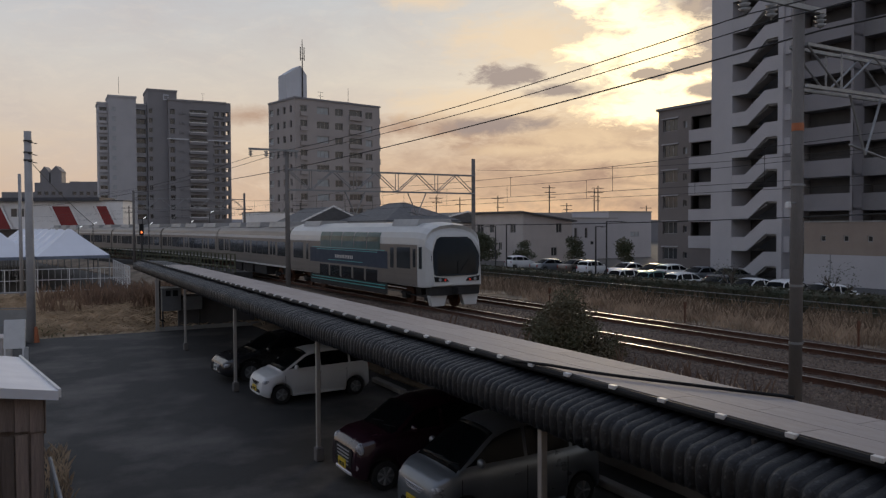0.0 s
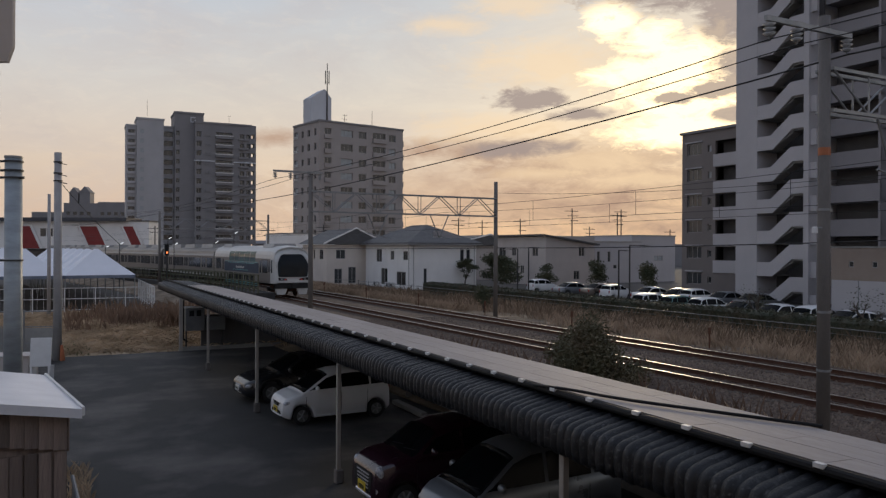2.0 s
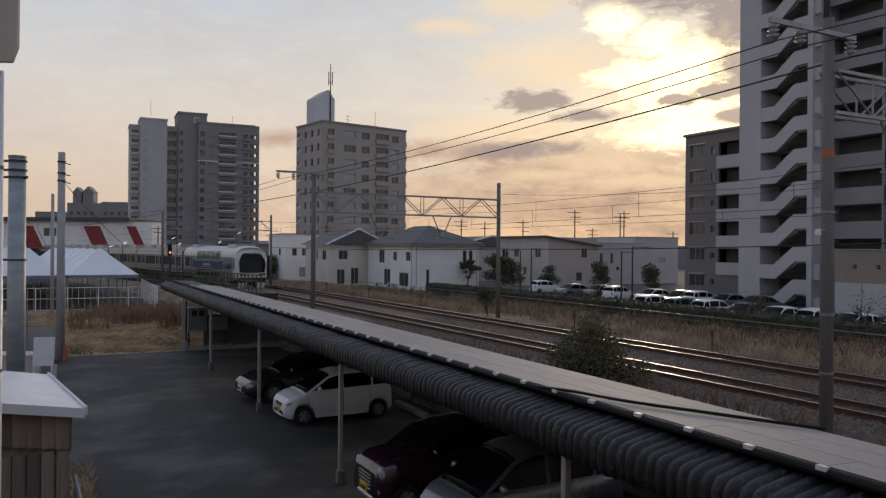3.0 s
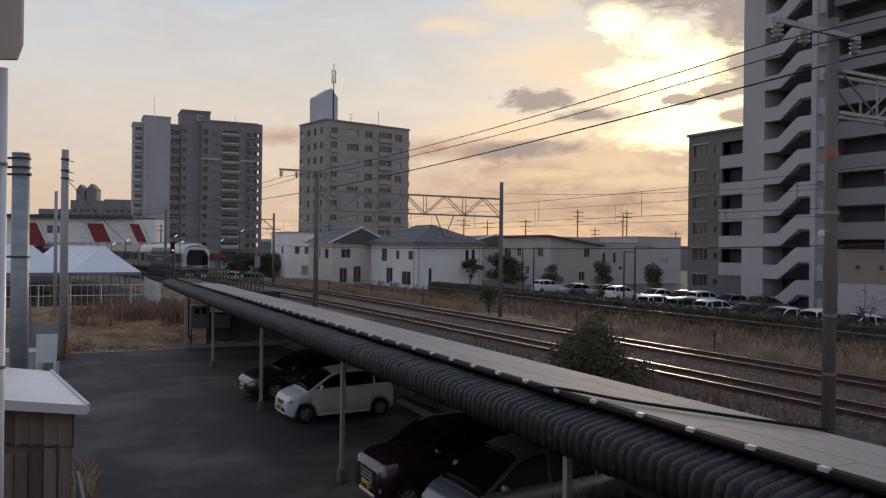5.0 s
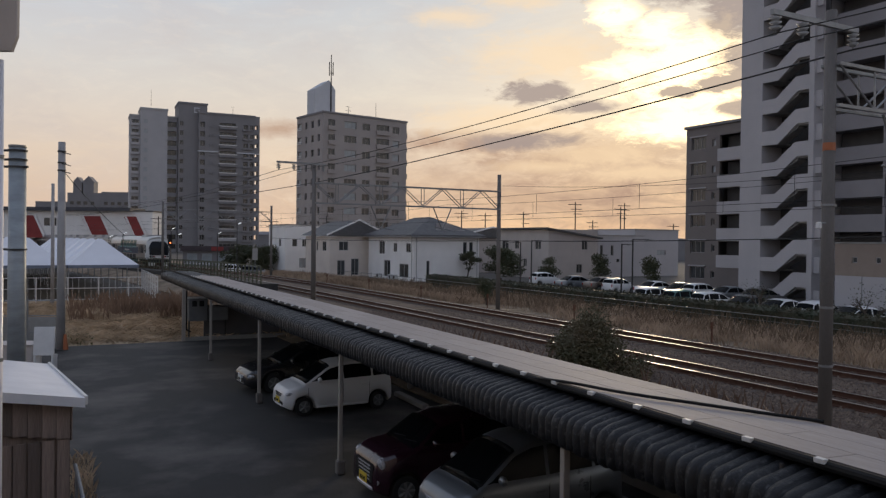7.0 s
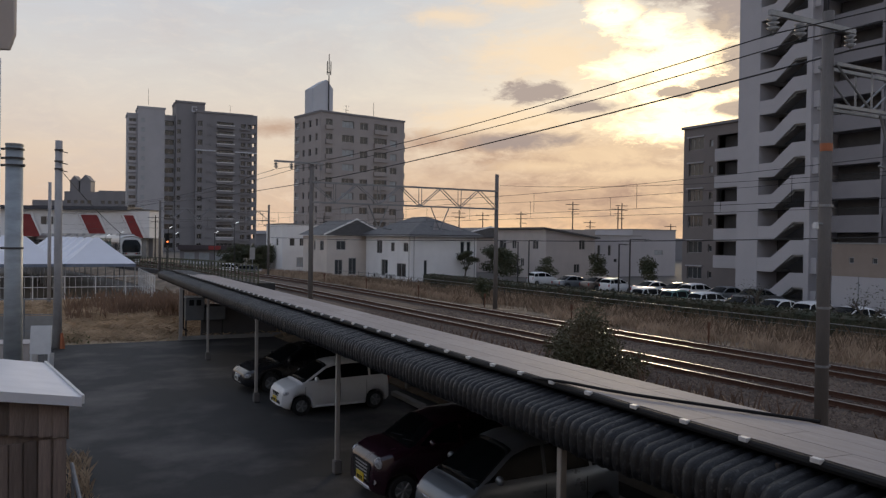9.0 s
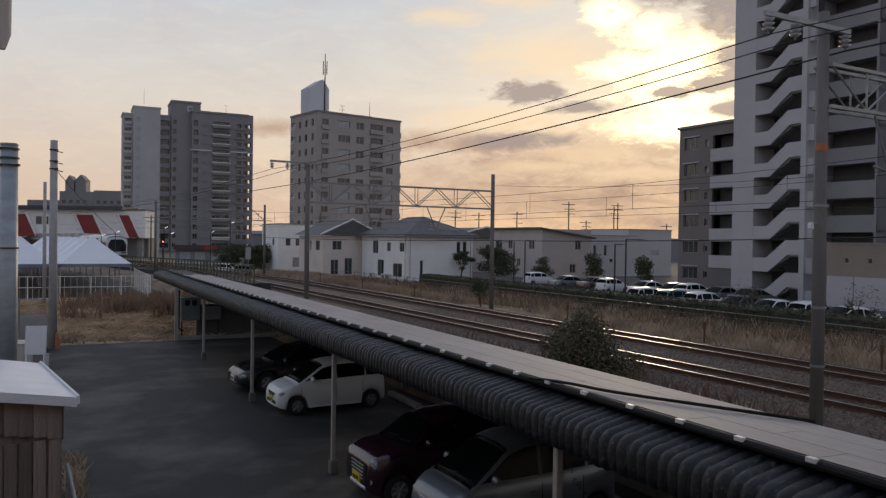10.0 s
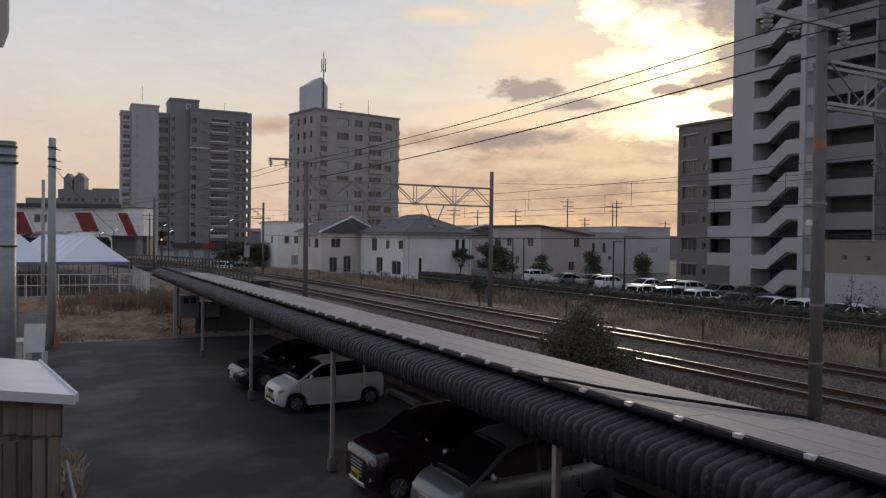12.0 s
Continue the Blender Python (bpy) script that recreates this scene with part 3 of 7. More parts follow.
def build_left_tower():
    b = thing("apartment_tower", pose(-88.3, 236, 0, 0, 0, 25), "fourteen-storey grey apartment tower of stepped volumes with stacked balconies", "apartment building")
    fl = 2.95

    def body(name, x, y, w, d, h, material, holes=(), side=(), depth=0.9):
        bm = bmesh.new()
        shell(bm, w, d, h, holes, side, depth)
        ob = part(name, bm, material, b, m=pose(x, y, 0))
        bm = bmesh.new()
        box(bm, -0.2, w + 0.2, -0.2, 0.3, h - 0.1, h + 0.5)
        box(bm, -0.2, 0.3, 0.3, d, h - 0.1, h + 0.5)
        part("parapet", bm, material, ob)
        return ob

    # bay of small balconies, pale blank wing
    hs = [(0.5, 2.5, 1.0 + f * fl, 2.4 + f * fl) for f in range(14)]
    bay = body("bay", -7.3, 1.6, 2.9, 8, 41.8, TOWER_GREY, hs)
    for q in hs:
        window(bay, *q, 0.7, "glass")
        bm = bmesh.new()
        box(bm, 0.2, 2.7, -0.5, 0.05, q[2] - 0.5, q[2] + 0.3)
        part("balcony", bm, APT_WHITE, bay, "white balcony front")
    hs = [(0.9, 2.0, 1.2 + f * fl, 2.5 + f * fl) for f in range(14)]
    wing = body("pale_wing", -4.4, 0, 7.8, 10, 43.9, TOWER_GREY, hs, (), 0.2)
    for q in hs:
        window(wing, *q, 0.1, "curtain")
    # link with recessed balconies
    hs = [(0.2, 3.0, 1.0 + f * fl, 2.6 + f * fl) for f in range(14)]
    link = body("link", 3.4, 3.0, 3.2, 8, 42.2, TOWER_GREY, hs)
    for q in hs:
        window(link, *q, 0.8, "glass")
    # lift core
    hs = [(0.4, 1.4, 1.2 + f * fl, 2.6 + f * fl) for f in range(14)]
    core = body("lift_core", 6.6, -0.6, 8.6, 11, 46.5, TOWER_DARK, hs)
    for q in hs:
        window(core, *q, 0.7)
    bm = bmesh.new()
    for q in ((4.6, 6.2, 45.2, 45.5), (4.6, 6.2, 43.8, 44.1), (4.6, 4.9, 44.1, 45.2), (5.9, 6.2, 44.1, 44.7)):
        box(bm, q[0], q[1], -0.12, -0.003, q[2], q[3])
    part("emblem", bm, TOWER_TOP, core, "pale square emblem")
    # right wing with balconies and open access galleries
    hs = []
    for f in range(14):
        z = 1.0 + f * fl
        hs += [(0.5, 1.9, z, z + 1.6), (6.4, 11.4, z, z + 1.7), (13.8, 15.2, z, z + 1.5), (15.9, 17.0, z, z + 1.5)]
    rw = body("right_wing", 12.4, -2.2, 17.4, 12, 43.6, TOWER_DARK, hs)
    for x0, x1, z0, z1 in hs:
        window(rw, x0, x1, z0, z1, 0.8, "glass", bars=3 if x1 - x0 > 3 else 1)
    for f in range(14):
        z = 1.0 + f * fl
        bm = bmesh.new()
        box(bm, 6.2, 11.6, -0.9, 0.05, z - 0.35, z + 0.45)
        bal = part("balcony", bm, TOWER_GREY if f < 2 else TOWER_DARK, rw, "tiled balcony front")
        bm = bmesh.new()
        box(bm, 6.1, 11.7, -1.0, -0.80, z + 0.455, z + 0.72)
        part("handrail", bm, WHITECLIP, bal, "white balcony handrail")
        bm = bmesh.new()
        box(bm, 13.4, 16.6, -0.5, 0.05, z - 0.5, z + 0.1)
        part("balcony", bm, TOWER_DARK, rw)
        for x in (3.6, 4.6):
            bm = bmesh.new()
            box(bm, x - 0.35, x + 0.1, -0.3, 0.02, z + 0.1, z + 0.9)
            part("bay_slab", bm, TOWER_DARK, rw)
    for x0, x1 in ((-0.4, 6.0), (11.8, 18.9)):
        bm = bmesh.new()
        box(bm, x0, x1, -0.32, 0.02, 31.6, 31.95)
        part("cornice", bm, TOWER_TOP, rw, "pale cornice line")
    # open end bay through which the sky shows
    for f in range(14):
        bm = bmesh.new()
        box(bm, 29.8, 30.75, -2.2, 0.2, f * fl - 0.3, f * fl + 1.35)
        part("end_gallery", bm, TOWER_DARK, b)
    bm = bmesh.new()
    box(bm, 30.75, 31.35, -2.2, 0.2, 0, 43.9)
    part("end_pier", bm, TOWER_DARK, b)
    bm = bmesh.new()
    box(bm, 29.8, 30.75, -2.2, 0.2, 14 * fl - 0.3, 43.9)
    part("end_parapet", bm, TOWER_DARK, b)
    antenna(b, -1, 6, 46, 5.0, 0)
    antenna(b, 24, 5, 43.5, 4.2, 1)


APT = Matrix.Translation((26.6, 68, 0)) @ Matrix.Rotation(radians(-61.7), 4, "Z")


def build_stair_apartments():
    b = thing("apartment_block", APT, "white apartment block with an open zigzag stair and dark balconies", "apartment building")
    fl, floors = 2.70, 13
    h = fl * floors + 0.6
    # left pier and right pier of the stair tower
    for x0, x1, y0 in ((0.0, 2.25, 0.0), (6.75, 7.22, 0.0)):
        bm = bmesh.new()
        box(bm, x0, x1, y0, 6.0, 0, h)
        part("pier", bm, APT_WHITE, b, "pale painted stair tower pier", bevel=0.02)
    # dark back wall paints in the shade behind the stair openings
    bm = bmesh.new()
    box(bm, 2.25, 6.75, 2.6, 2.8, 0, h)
    part("stair_back_wall", bm, SHADE_DARK, b)
    for f in range(floors):
        z = f * fl - 0.47
        # stepped solid balustrade: low on the landing, climbing to the next one
        bm = bmesh.new()
        prism(bm, [(2.25, z), (3.8, z), (5.7, z + 1.5), (6.75, z + 1.5), (6.75, z + 2.7), (5.5, z + 2.7), (3.6, z + 1.2), (2.25, z + 1.2)], "y", 0.02, 0.2)
        part("stair_balustrade", bm, APT_WHITE, b, "white zigzag stair balustrade")
        bm = bmesh.new()
        box(bm, 2.25, 3.6, 0.2, 2.6, z, z + 0.16)
        box(bm, 5.6, 6.75, 0.2, 2.6, z + 1.35, z + 1.5)
        out = [(3.6, z + 0.02)]
        for k in range(7):
            out += [(3.6 + k * 0.29, z + 0.20 + k * 0.19), (3.89 + k * 0.29, z + 0.20 + k * 0.19)]
        prism(bm, out + [(5.63, z + 1.2)], "y", 0.25, 1.3)
        part("stair_flight", bm, CONCRETE, b)
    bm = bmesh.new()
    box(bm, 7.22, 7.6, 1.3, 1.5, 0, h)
    part("recess_wall", bm, SHADE_DARK, b)
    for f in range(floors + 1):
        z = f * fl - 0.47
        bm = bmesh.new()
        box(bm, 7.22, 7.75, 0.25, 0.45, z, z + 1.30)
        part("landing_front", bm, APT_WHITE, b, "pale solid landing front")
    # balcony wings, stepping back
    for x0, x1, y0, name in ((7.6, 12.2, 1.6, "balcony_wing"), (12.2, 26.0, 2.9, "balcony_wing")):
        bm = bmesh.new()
        # wing body takes the same dark colour, as balcony shade
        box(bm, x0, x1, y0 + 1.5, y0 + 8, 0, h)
        wing = part(name, bm, SHADE_DARK, b)
        for f in range(floors):
            z = f * fl + 0.2
            bm = bmesh.new()
            box(bm, x0, x1, y0, y0 + 0.18, z, z + 1.35)
            box(bm, x0, x1, y0 + 0.18, y0 + 1.5, z, z + 0.2)
            part("balcony_front", bm, WINGFRONT if x0 < 12 else TOWER_DARK, wing, "solid balcony front")
            if x0 > 12:
                for k in range(3):
                    xx = x0 + 1.2 + k * 4.2
                    window(wing, xx, xx + 2.4, z + 0.25, z + 2.2, y0 + 1.4, "glass")
        bm = bmesh.new()
        box(bm, x1 - 0.2, x1, y0 + 0.01, y0 + 1.5, 0, h)
        part("fin_wall", bm, WINGFRONT if x0 < 12 else TOWER_DARK, wing)
    bm = bmesh.new()
    box(bm, -0.25, 0.0, 0.8, 6.0, 0, 24.5)
    part("side_strip", bm, TOWER_GREY, b)
    bm = bmesh.new()
    box(bm, 0.0, 26, 0.5, 11, h, h + 0.4)
    part("roof", bm, CONCRETE, b)


def build_brown_block():
    m = Matrix.Translation((26.3, 82, 0)) @ Matrix.Rotation(radians(-61.7), 4, "Z")
    b = thing("apartment_block", m, "brown tiled six-storey apartment block with white window lintels", "apartment building")
    w, d, fl, h = 11.0, 12.0, 2.72, 16.8
    holes = []
    for f in range(6):
        z = 0.75 + f * fl
        holes += [(0.7, 2.7, z + 0.1, z + 1.35), (3.5, 4.0, z + 0.25, z + 0.95), (4.5, 7.4, z - 0.1, z + 1.3)]
    bm = bmesh.new()
    shell(bm, w, d, h, [q for q in holes if q[0] < 4.2 or q[2] > 1.5], [], 0.3)
    part("wall", bm, APT_BROWN, b)
    for x0, x1, z0, z1 in holes:
        if x0 < 4.2:
            window(b, x0, x1, z0, z1, 0.15, "curtain" if round(z0 * 3) % 4 == 0 else "glass", bars=2 if x1 - x0 > 1 else 0)
            if x1 - x0 > 1:
                bm = bmesh.new()
                box(bm, x0 - 0.15, x1 + 0.15, -0.12, 0.02, z1 + 0.05, z1 + 0.17)
                part("lintel", bm, APT_WHITE, b, "white lintel")
        elif z0 > 1.5:
            bm = bmesh.new()
            box(bm, x0 - 0.2, x1, -0.12, 0.06, z0 - 1.25, z0 + 0.02)
            part("balcony_front", bm, APT_WHITE, b, "white solid balcony front")
            # balcony opening backed with the painted shade colour
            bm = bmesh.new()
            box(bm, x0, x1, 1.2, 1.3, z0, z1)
            part("recess_wall", bm, SHADE_DARK, b)
    bm = bmesh.new()
    box(bm, -0.2, w, -0.2, 0.3, h - 0.05, h + 0.2)
    box(bm, -0.2, 0.2, 0.3, d, h - 0.05, h + 0.2)
    part("parapet", bm, TOWER_DARK, b)


HOUSE_TURN = radians(28.3)


def house_at(x, y):
    """x of a house runs away from the railway, y along it; its corner nearest to the railway and the eye is the origin."""
    return Matrix.Translation((x, y, 0)) @ Matrix.Rotation(HOUSE_TURN, 4, "Z")


def house(name, x, y, w, d, h, wall_mat, front, side, label, roof="flat", rise=1.8, side_mat=None):
    """front: openings of the wall y = 0 (x across); side: openings of the wall x = 0 (measured from the near corner)."""
    b = thing(name, house_at(x, y), label, "house")
    bm = bmesh.new()
    shell(bm, w, d, h, front, [(d - q[1], d - q[0], q[2], q[3]) for q in side], 0.15, roof=roof == "flat")
    part("wall", bm, wall_mat, b)
    for q in front:
        window(b, *q, 0.06, "curtain" if q[1] - q[0] > 1.2 else "glass", bars=1 if q[1] - q[0] > 0.7 else 0)
    for q in side:
        window(b, d - q[1], d - q[0], q[2], q[3], 0.06, "glass", side=d, bars=1 if q[1] - q[0] > 0.7 else 0)
    e = 0.55
    bm = bmesh.new()
    if roof == "hip":
        lo = [bm.verts.new(p) for p in ((-e, -e, h), (w + e, -e, h), (w + e, d + e, h), (-e, d + e, h))]
        mid = [bm.verts.new((v.co.x, v.co.y, h + 0.18)) for v in lo]
        r = w / 2
        top = [bm.verts.new((r, r, h + rise)), bm.verts.new((r, d - r, h + rise))]
        bm.faces.new(lo[::-1])
        for i in range(4):
            bm.faces.new((lo[i], lo[(i + 1) % 4], mid[(i + 1) % 4], mid[i]))
        bm.faces.new((mid[0], mid[1], top[0]))
        bm.faces.new((mid[1], mid[2], top[1], top[0]))
        bm.faces.new((mid[2], mid[3], top[1]))
        bm.faces.new((mid[3], mid[0], top[0], top[1]))
        part("roof", bm, TILEROOF, b, "dark grey hipped tile roof")
    elif roof == "gable":
        prism(bm, [(-e, h), (w + e, h), (w / 2, h + rise)], "y", -e, d + e)
        bmesh.ops.translate(bm, verts=bm.verts, vec=(0, 0, 0.1))
        part("roof", bm, TILEROOF, b, "dark grey gabled tile roof")
        bm = bmesh.new()
        for s in (-1, 1):
            prism(bm, [(w / 2 + s * (w / 2 + e + 0.05), h + 0.02), (w / 2 + s * (w / 2 + e + 0.05), h + 0.24), (w / 2, h + rise + 0.28), (w / 2, h + rise + 0.06)], "y", -e - 0.08, -e - 0.01)
        part("barge_board", bm, WHITEWALL, b, "white barge board")
    elif roof == "shed":
        prism(bm, [(-e, h), (w + e, h - rise), (w + e, h - rise + 0.2), (-e, h + 0.2)], "y", -0.4, d + 0.4)
        part("roof", bm, TILEROOF, b, "dark lean-to roof")
    else:
        box(bm, -0.08, w + 0.08, -0.08, 0.12, h, h + 0.15)
        box(bm, -0.08, 0.12, 0.12, d, h, h + 0.15)
        part("coping", bm, FRAME_ALU, b)
    return b


def build_houses():
    h1 = house("house", -2.95, 82.6, 8.3, 12.4, 4.95, WHITEWALL,
               [(1.6, 2.0, 0.3, 2.3), (6.2, 6.7, 3.0, 4.4), (7.0, 7.5, 3.0, 4.4)],
               [(0.7, 1.9, 3.2, 4.2), (4.2, 5.2, 3.2, 4.2), (7.6, 9.2, 2.9, 4.4), (1.2, 3.6, 0.4, 1.9), (6.0, 7.8, 0.3, 2.2)],
               "white two-storey house with a hipped grey tile roof", "hip", 2.3)
    for y in (3.9, 5.1, 8.6):
        bm = bmesh.new()
        box(bm, -0.36, -0.02, y, y + 0.8, 0.0, 0.62)
        unit = part("air_conditioner", bm, TRAIN_LIGHT, h1, "pale outdoor air conditioner", bevel=0.02)
        bm = bmesh.new()
        tube(bm, (-0.375, y + 0.3, 0.32), (-0.355, y + 0.3, 0.32), 0.22, 0.22, 14)
        part("fan_grille", bm, DARKSTEEL, unit)
    for x, y in ((-0.07, 0.3), (0.35, -0.07), (8.0, -0.07)):
        bm = bmesh.new()
        tube(bm, (x, y, 0), (x, y, 4.95), 0.035, 0.035, 8)
        part("rain_pipe", bm, FRAME_ALU, h1)
    bm = bmesh.new()
    tube(bm, (-0.56, -0.56, 4.93), (8.86, -0.56, 4.93), 0.06, 0.06, 8)
    tube(bm, (-0.56, -0.56, 4.93), (-0.56, 12.9, 4.93), 0.06, 0.06, 8)
    part("gutter", bm, FRAME_ALU, h1)
    bm = bmesh.new()
    v = [bm.verts.new(p) for p in ((3.0, 0.55, 5.62), (7.0, 0.55, 5.62), (5.6, 2.3, 6.52), (4.0, 2.3, 6.52))]
    bm.faces.new(v)
    bmesh.ops.solidify(bm, geom=bm.faces[:], thickness=0.06)
    part("solar_panel", bm, PANEL, h1, "roof-mounted solar panel")
    house("house", -13.4, 92.0, 7.2, 9.0, 4.9, PALECREAM, [(1.2, 2.4, 3.2, 4.3), (5.4, 6.0, 3.2, 4.3), (2.8, 3.8, 0.2, 2.2), (1.0, 2.0, 0.2, 2.0)],
          [(1.2, 2.6, 3.1, 4.3), (4.2, 4.8, 3.1, 4.3), (6.4, 7.0, 3.1, 4.3)], "cream two-storey house with a gabled tile roof", "gable", 1.9)
    house("house", -21.2, 104.0, 7.5, 8.0, 6.4, WHITEWALL, [(1.0, 1.7, 3.5, 4.5), (2.4, 3.1, 3.5, 4.5), (4.5, 5.2, 3.5, 4.5), (2.0, 3.2, 0.6, 1.9)],
          [(2.0, 3.0, 3.5, 4.5)], "plain white cubic house", "flat")
    house("house", 13.1, 92.6, 7.6, 11.0, 6.1, CREAMWALL, [(5.1, 6.0, 3.6, 4.8), (4.3, 5.2, 0.7, 1.8)],
          [(1.6, 2.8, 3.6, 4.7), (6.4, 7.4, 3.6, 4.7), (8.8, 10.4, 3.4, 4.7), (4.6, 5.4, 1.4, 2.4)], "pale house with a lean-to roof", "shed", 1.15)
    house("house", 20.6, 100.0, 8.0, 12.0, 5.4, APT_WHITE, [(0.4, 0.9, 2.8, 4.2), (2.2, 2.7, 2.8, 4.2), (3.2, 3.8, 1.9, 2.4)], [], "white flat-roofed house with narrow windows", "flat")
    house("house", 26.4, 103.5, 8.0, 10.0, 6.3, APT_WHITE, [(4.0, 5.6, 2.9, 3.6)], [], "white cubic flat-roofed house", "flat")
    house("house", 2.0, 108.0, 12.0, 8.0, 4.9, CREAMWALL, [], [], "low house with a dark gabled roof behind the white house", "gable", 1.5)


# ---- railway poles and wires ----
def at_track(s, n, z=0.0):
    p, h = track(s, n, z)
    return Matrix.Translation(p) @ Matrix.Rotation(h, 4, "Z")


def gantry(s, label, n0, n1, z0, top, beam_lo, beam_hi):
    """Two posts across the line that carry a lattice beam."""
    g = thing("catenary_gantry", at_track(s, 0), label, "railway gantry", "catenary gantries")
    for n in (n0, n1):
        bm = bmesh.new()
        tube(bm, (n, 0, z0), (n, 0, top), 0.135, 0.11, 14)
        part("mast", bm, POLE_CONC, g, "concrete mast", smooth=True)
    bm = bmesh.new()
    for y in (-0.18, 0.18):
        for z in (beam_lo, beam_hi):
            box(bm, n0, n1, y - 0.035, y + 0.035, z - 0.035, z + 0.035)
        k = int((n1 - n0) / 1.15)
        for i in range(k):
            a, c = n0 + (n1 - n0) * i / k, n0 + (n1 - n0) * (i + 1) / k
            za, zc = (beam_lo, beam_hi) if i % 2 else (beam_hi, beam_lo)
            tube(bm, (a, y, za), (c, y, zc), 0.024, 0.024, 6)
            if i % 2:
                tube(bm, (a, y, beam_lo), (a, y, beam_hi), 0.022, 0.022, 5)
    part("lattice_beam", bm, GALV, g, "lattice steel beam")
    for n in (NEAR, FAR):
        bm = bmesh.new()
        tube(bm, (n - 0.9, 0, beam_lo), (n - 0.3, 0, beam_lo - 1.3), 0.03, 0.03, 6)
        tube(bm, (n + 0.3, 0, beam_lo), (n - 0.3, 0, beam_lo - 1.3), 0.03, 0.03, 6)
        tube(bm, (n - 0.9, 0, beam_lo - 1.1), (n + 0.5, 0, beam_lo - 1.35), 0.025, 0.025, 6)
        part("drop_bracket", bm, GALV, g)
    return g


def wire_thing(name, pts, r, label, sag=0.3):
    cu = bpy.data.curves.new(name, "CURVE")
    cu.dimensions, cu.bevel_depth, cu.bevel_resolution = "3D", r, 1
    sp = cu.splines.new("POLY")
    out = []
    for a, b in zip(pts, pts[1:]):
        a, b = Vector(a), Vector(b)
        for i in range(12):
            f = i / 12
            p = a.lerp(b, f)
            p.z -= sag * 4 * f * (1 - f)
            out.append(p)
    out.append(Vector(pts[-1]))
    sp.points.add(len(out) - 1)
    for q, p in zip(sp.points, out):
        q.co = (*p, 1)
    cu.materials.append(WIRE)
    return tagged(new(name, cu), label, "wire", "overhead wires")


def build_poles():
    gantry(38.1, "lattice catenary gantry on two concrete masts", 13.0, 24.4, 0.3, 8.45, 6.4, 7.45)
    gantry(81, "far lattice catenary gantry over the curve", 13.0, 24.4, 0.3, 8.1, 6.4, 7.4)
    gantry(10.0, "near lattice catenary gantry with insulators on top", 14.4, 26.5, 0.4, 9.3, 7.35, 8.2)


# ---- train ----
CARS = []


def car_frame(s):
    p, h = track(s, NEAR, RAIL_Z)
    return Matrix.Translation(p) @ Matrix.Rotation(h, 4, "Z")


TRAIN_WHITE = paint("train_white_paint", (0.52, 0.52, 0.51), 0.4, 0.0, 0.15)
STAINLESS = mat("brushed_stainless", (0.19, 0.175, 0.165), 0.42, 0.5, var=0.12, scale=1.0, grain=0.05, bump=0.1, stretch=(1, 0.2, 6))
TRAIN_ROOF = mat("train_roof", (0.36, 0.36, 0.36), 0.5, 0.2, var=0.2, scale=1.5)
NAVY = paint("train_navy_band", (0.006, 0.026, 0.060), 0.6, 0.0, 0.0)
AQUA = paint("train_aqua_line", (0.06, 0.38, 0.38), 0.35)
TRAIN_GLASS = mat("train_window_glass", (0.016, 0.021, 0.026), 0.10, 0.0, var=0.1, grain=0.02, bump=0, spec=0.35)
# green upper deck tint, lightened to paint in reflected sky
GREEN_GLASS = mat("green_glass_painted_sky", (0.16, 0.26, 0.24), 0.12, 0.0, var=0.3, scale=0.8, grain=0.02, bump=0, spec=0.8)
UNDERGEAR = mat("underframe", (0.028, 0.027, 0.027), 0.8, 0.1, var=0.3, scale=3)
TAIL = glow_mat("tail_lamp", (0.7, 0.04, 0.03), 0.25)
LAMP_OFF = mat("headlamp_glass", (0.30, 0.31, 0.32), 0.15, 0.0, bump=0)


def quad_strip(bm, rings, close=True):
    n = len(rings[0])
    for a, b in zip(rings, rings[1:]):
        for j in range(n if close else n - 1):
            bm.faces.new((a[j], a[(j + 1) % n], b[(j + 1) % n], b[j]))


def car_section(w, zb, zs, zt):
    """Half outline of a car body, from the sill up to the crown, mirrored."""
    half = [(w - 0.02, zb), (w, zb + 0.08), (w, zs - 0.25), (w - 0.03, zs), (w - 0.12, zs + 0.25), (w - 0.34, zs + 0.46), (w - 0.75, zt - 0.06), (0.0, zt)]
    return half + [(-x, z) for x, z in half[-2::-1]]


def bogie(c, y):
    bm = bmesh.new()
    for x in (-0.78, 0.78):
        prism(bm, [(y - 1.5, 0.46), (y + 1.5, 0.46), (y + 1.35, 0.62), (y + 0.5, 0.50), (y - 0.5, 0.50), (y - 1.35, 0.62)], "x", x - 0.08, x + 0.08)
        for d in (-1.05, 1.05):
            box(bm, x - 0.13, x + 0.13, y + d - 0.17, y + d + 0.17, 0.30, 0.58)
    box(bm, -0.7, 0.7, y - 0.25, y + 0.25, 0.5, 0.85)
    bg = part("bogie", bm, UNDERGEAR, c)
    for d in (-1.05, 1.05):
        bm = bmesh.new()
        for x in (-0.5335, 0.5335):
            tube(bm, (x - 0.06, y + d, 0.43), (x + 0.06, y + d, 0.43), 0.43, 0.43, 20)
        tube(bm, (-0.5, y + d, 0.43), (0.5, y + d, 0.43), 0.08, 0.08, 8)
        part("wheelset", bm, RUST, bg)


def side_plate(name, c, x, y0, y1, z0, z1, material, proud=0.012, label=""):
    bm = bmesh.new()
    if x < 0:
        box(bm, x - proud, x + 0.02, y0, y1, z0, z1)
    else:
        box(bm, x - 0.02, x + proud, y0, y1, z0, z1)
    return part(name, bm, material, c, label, bevel=0.004)


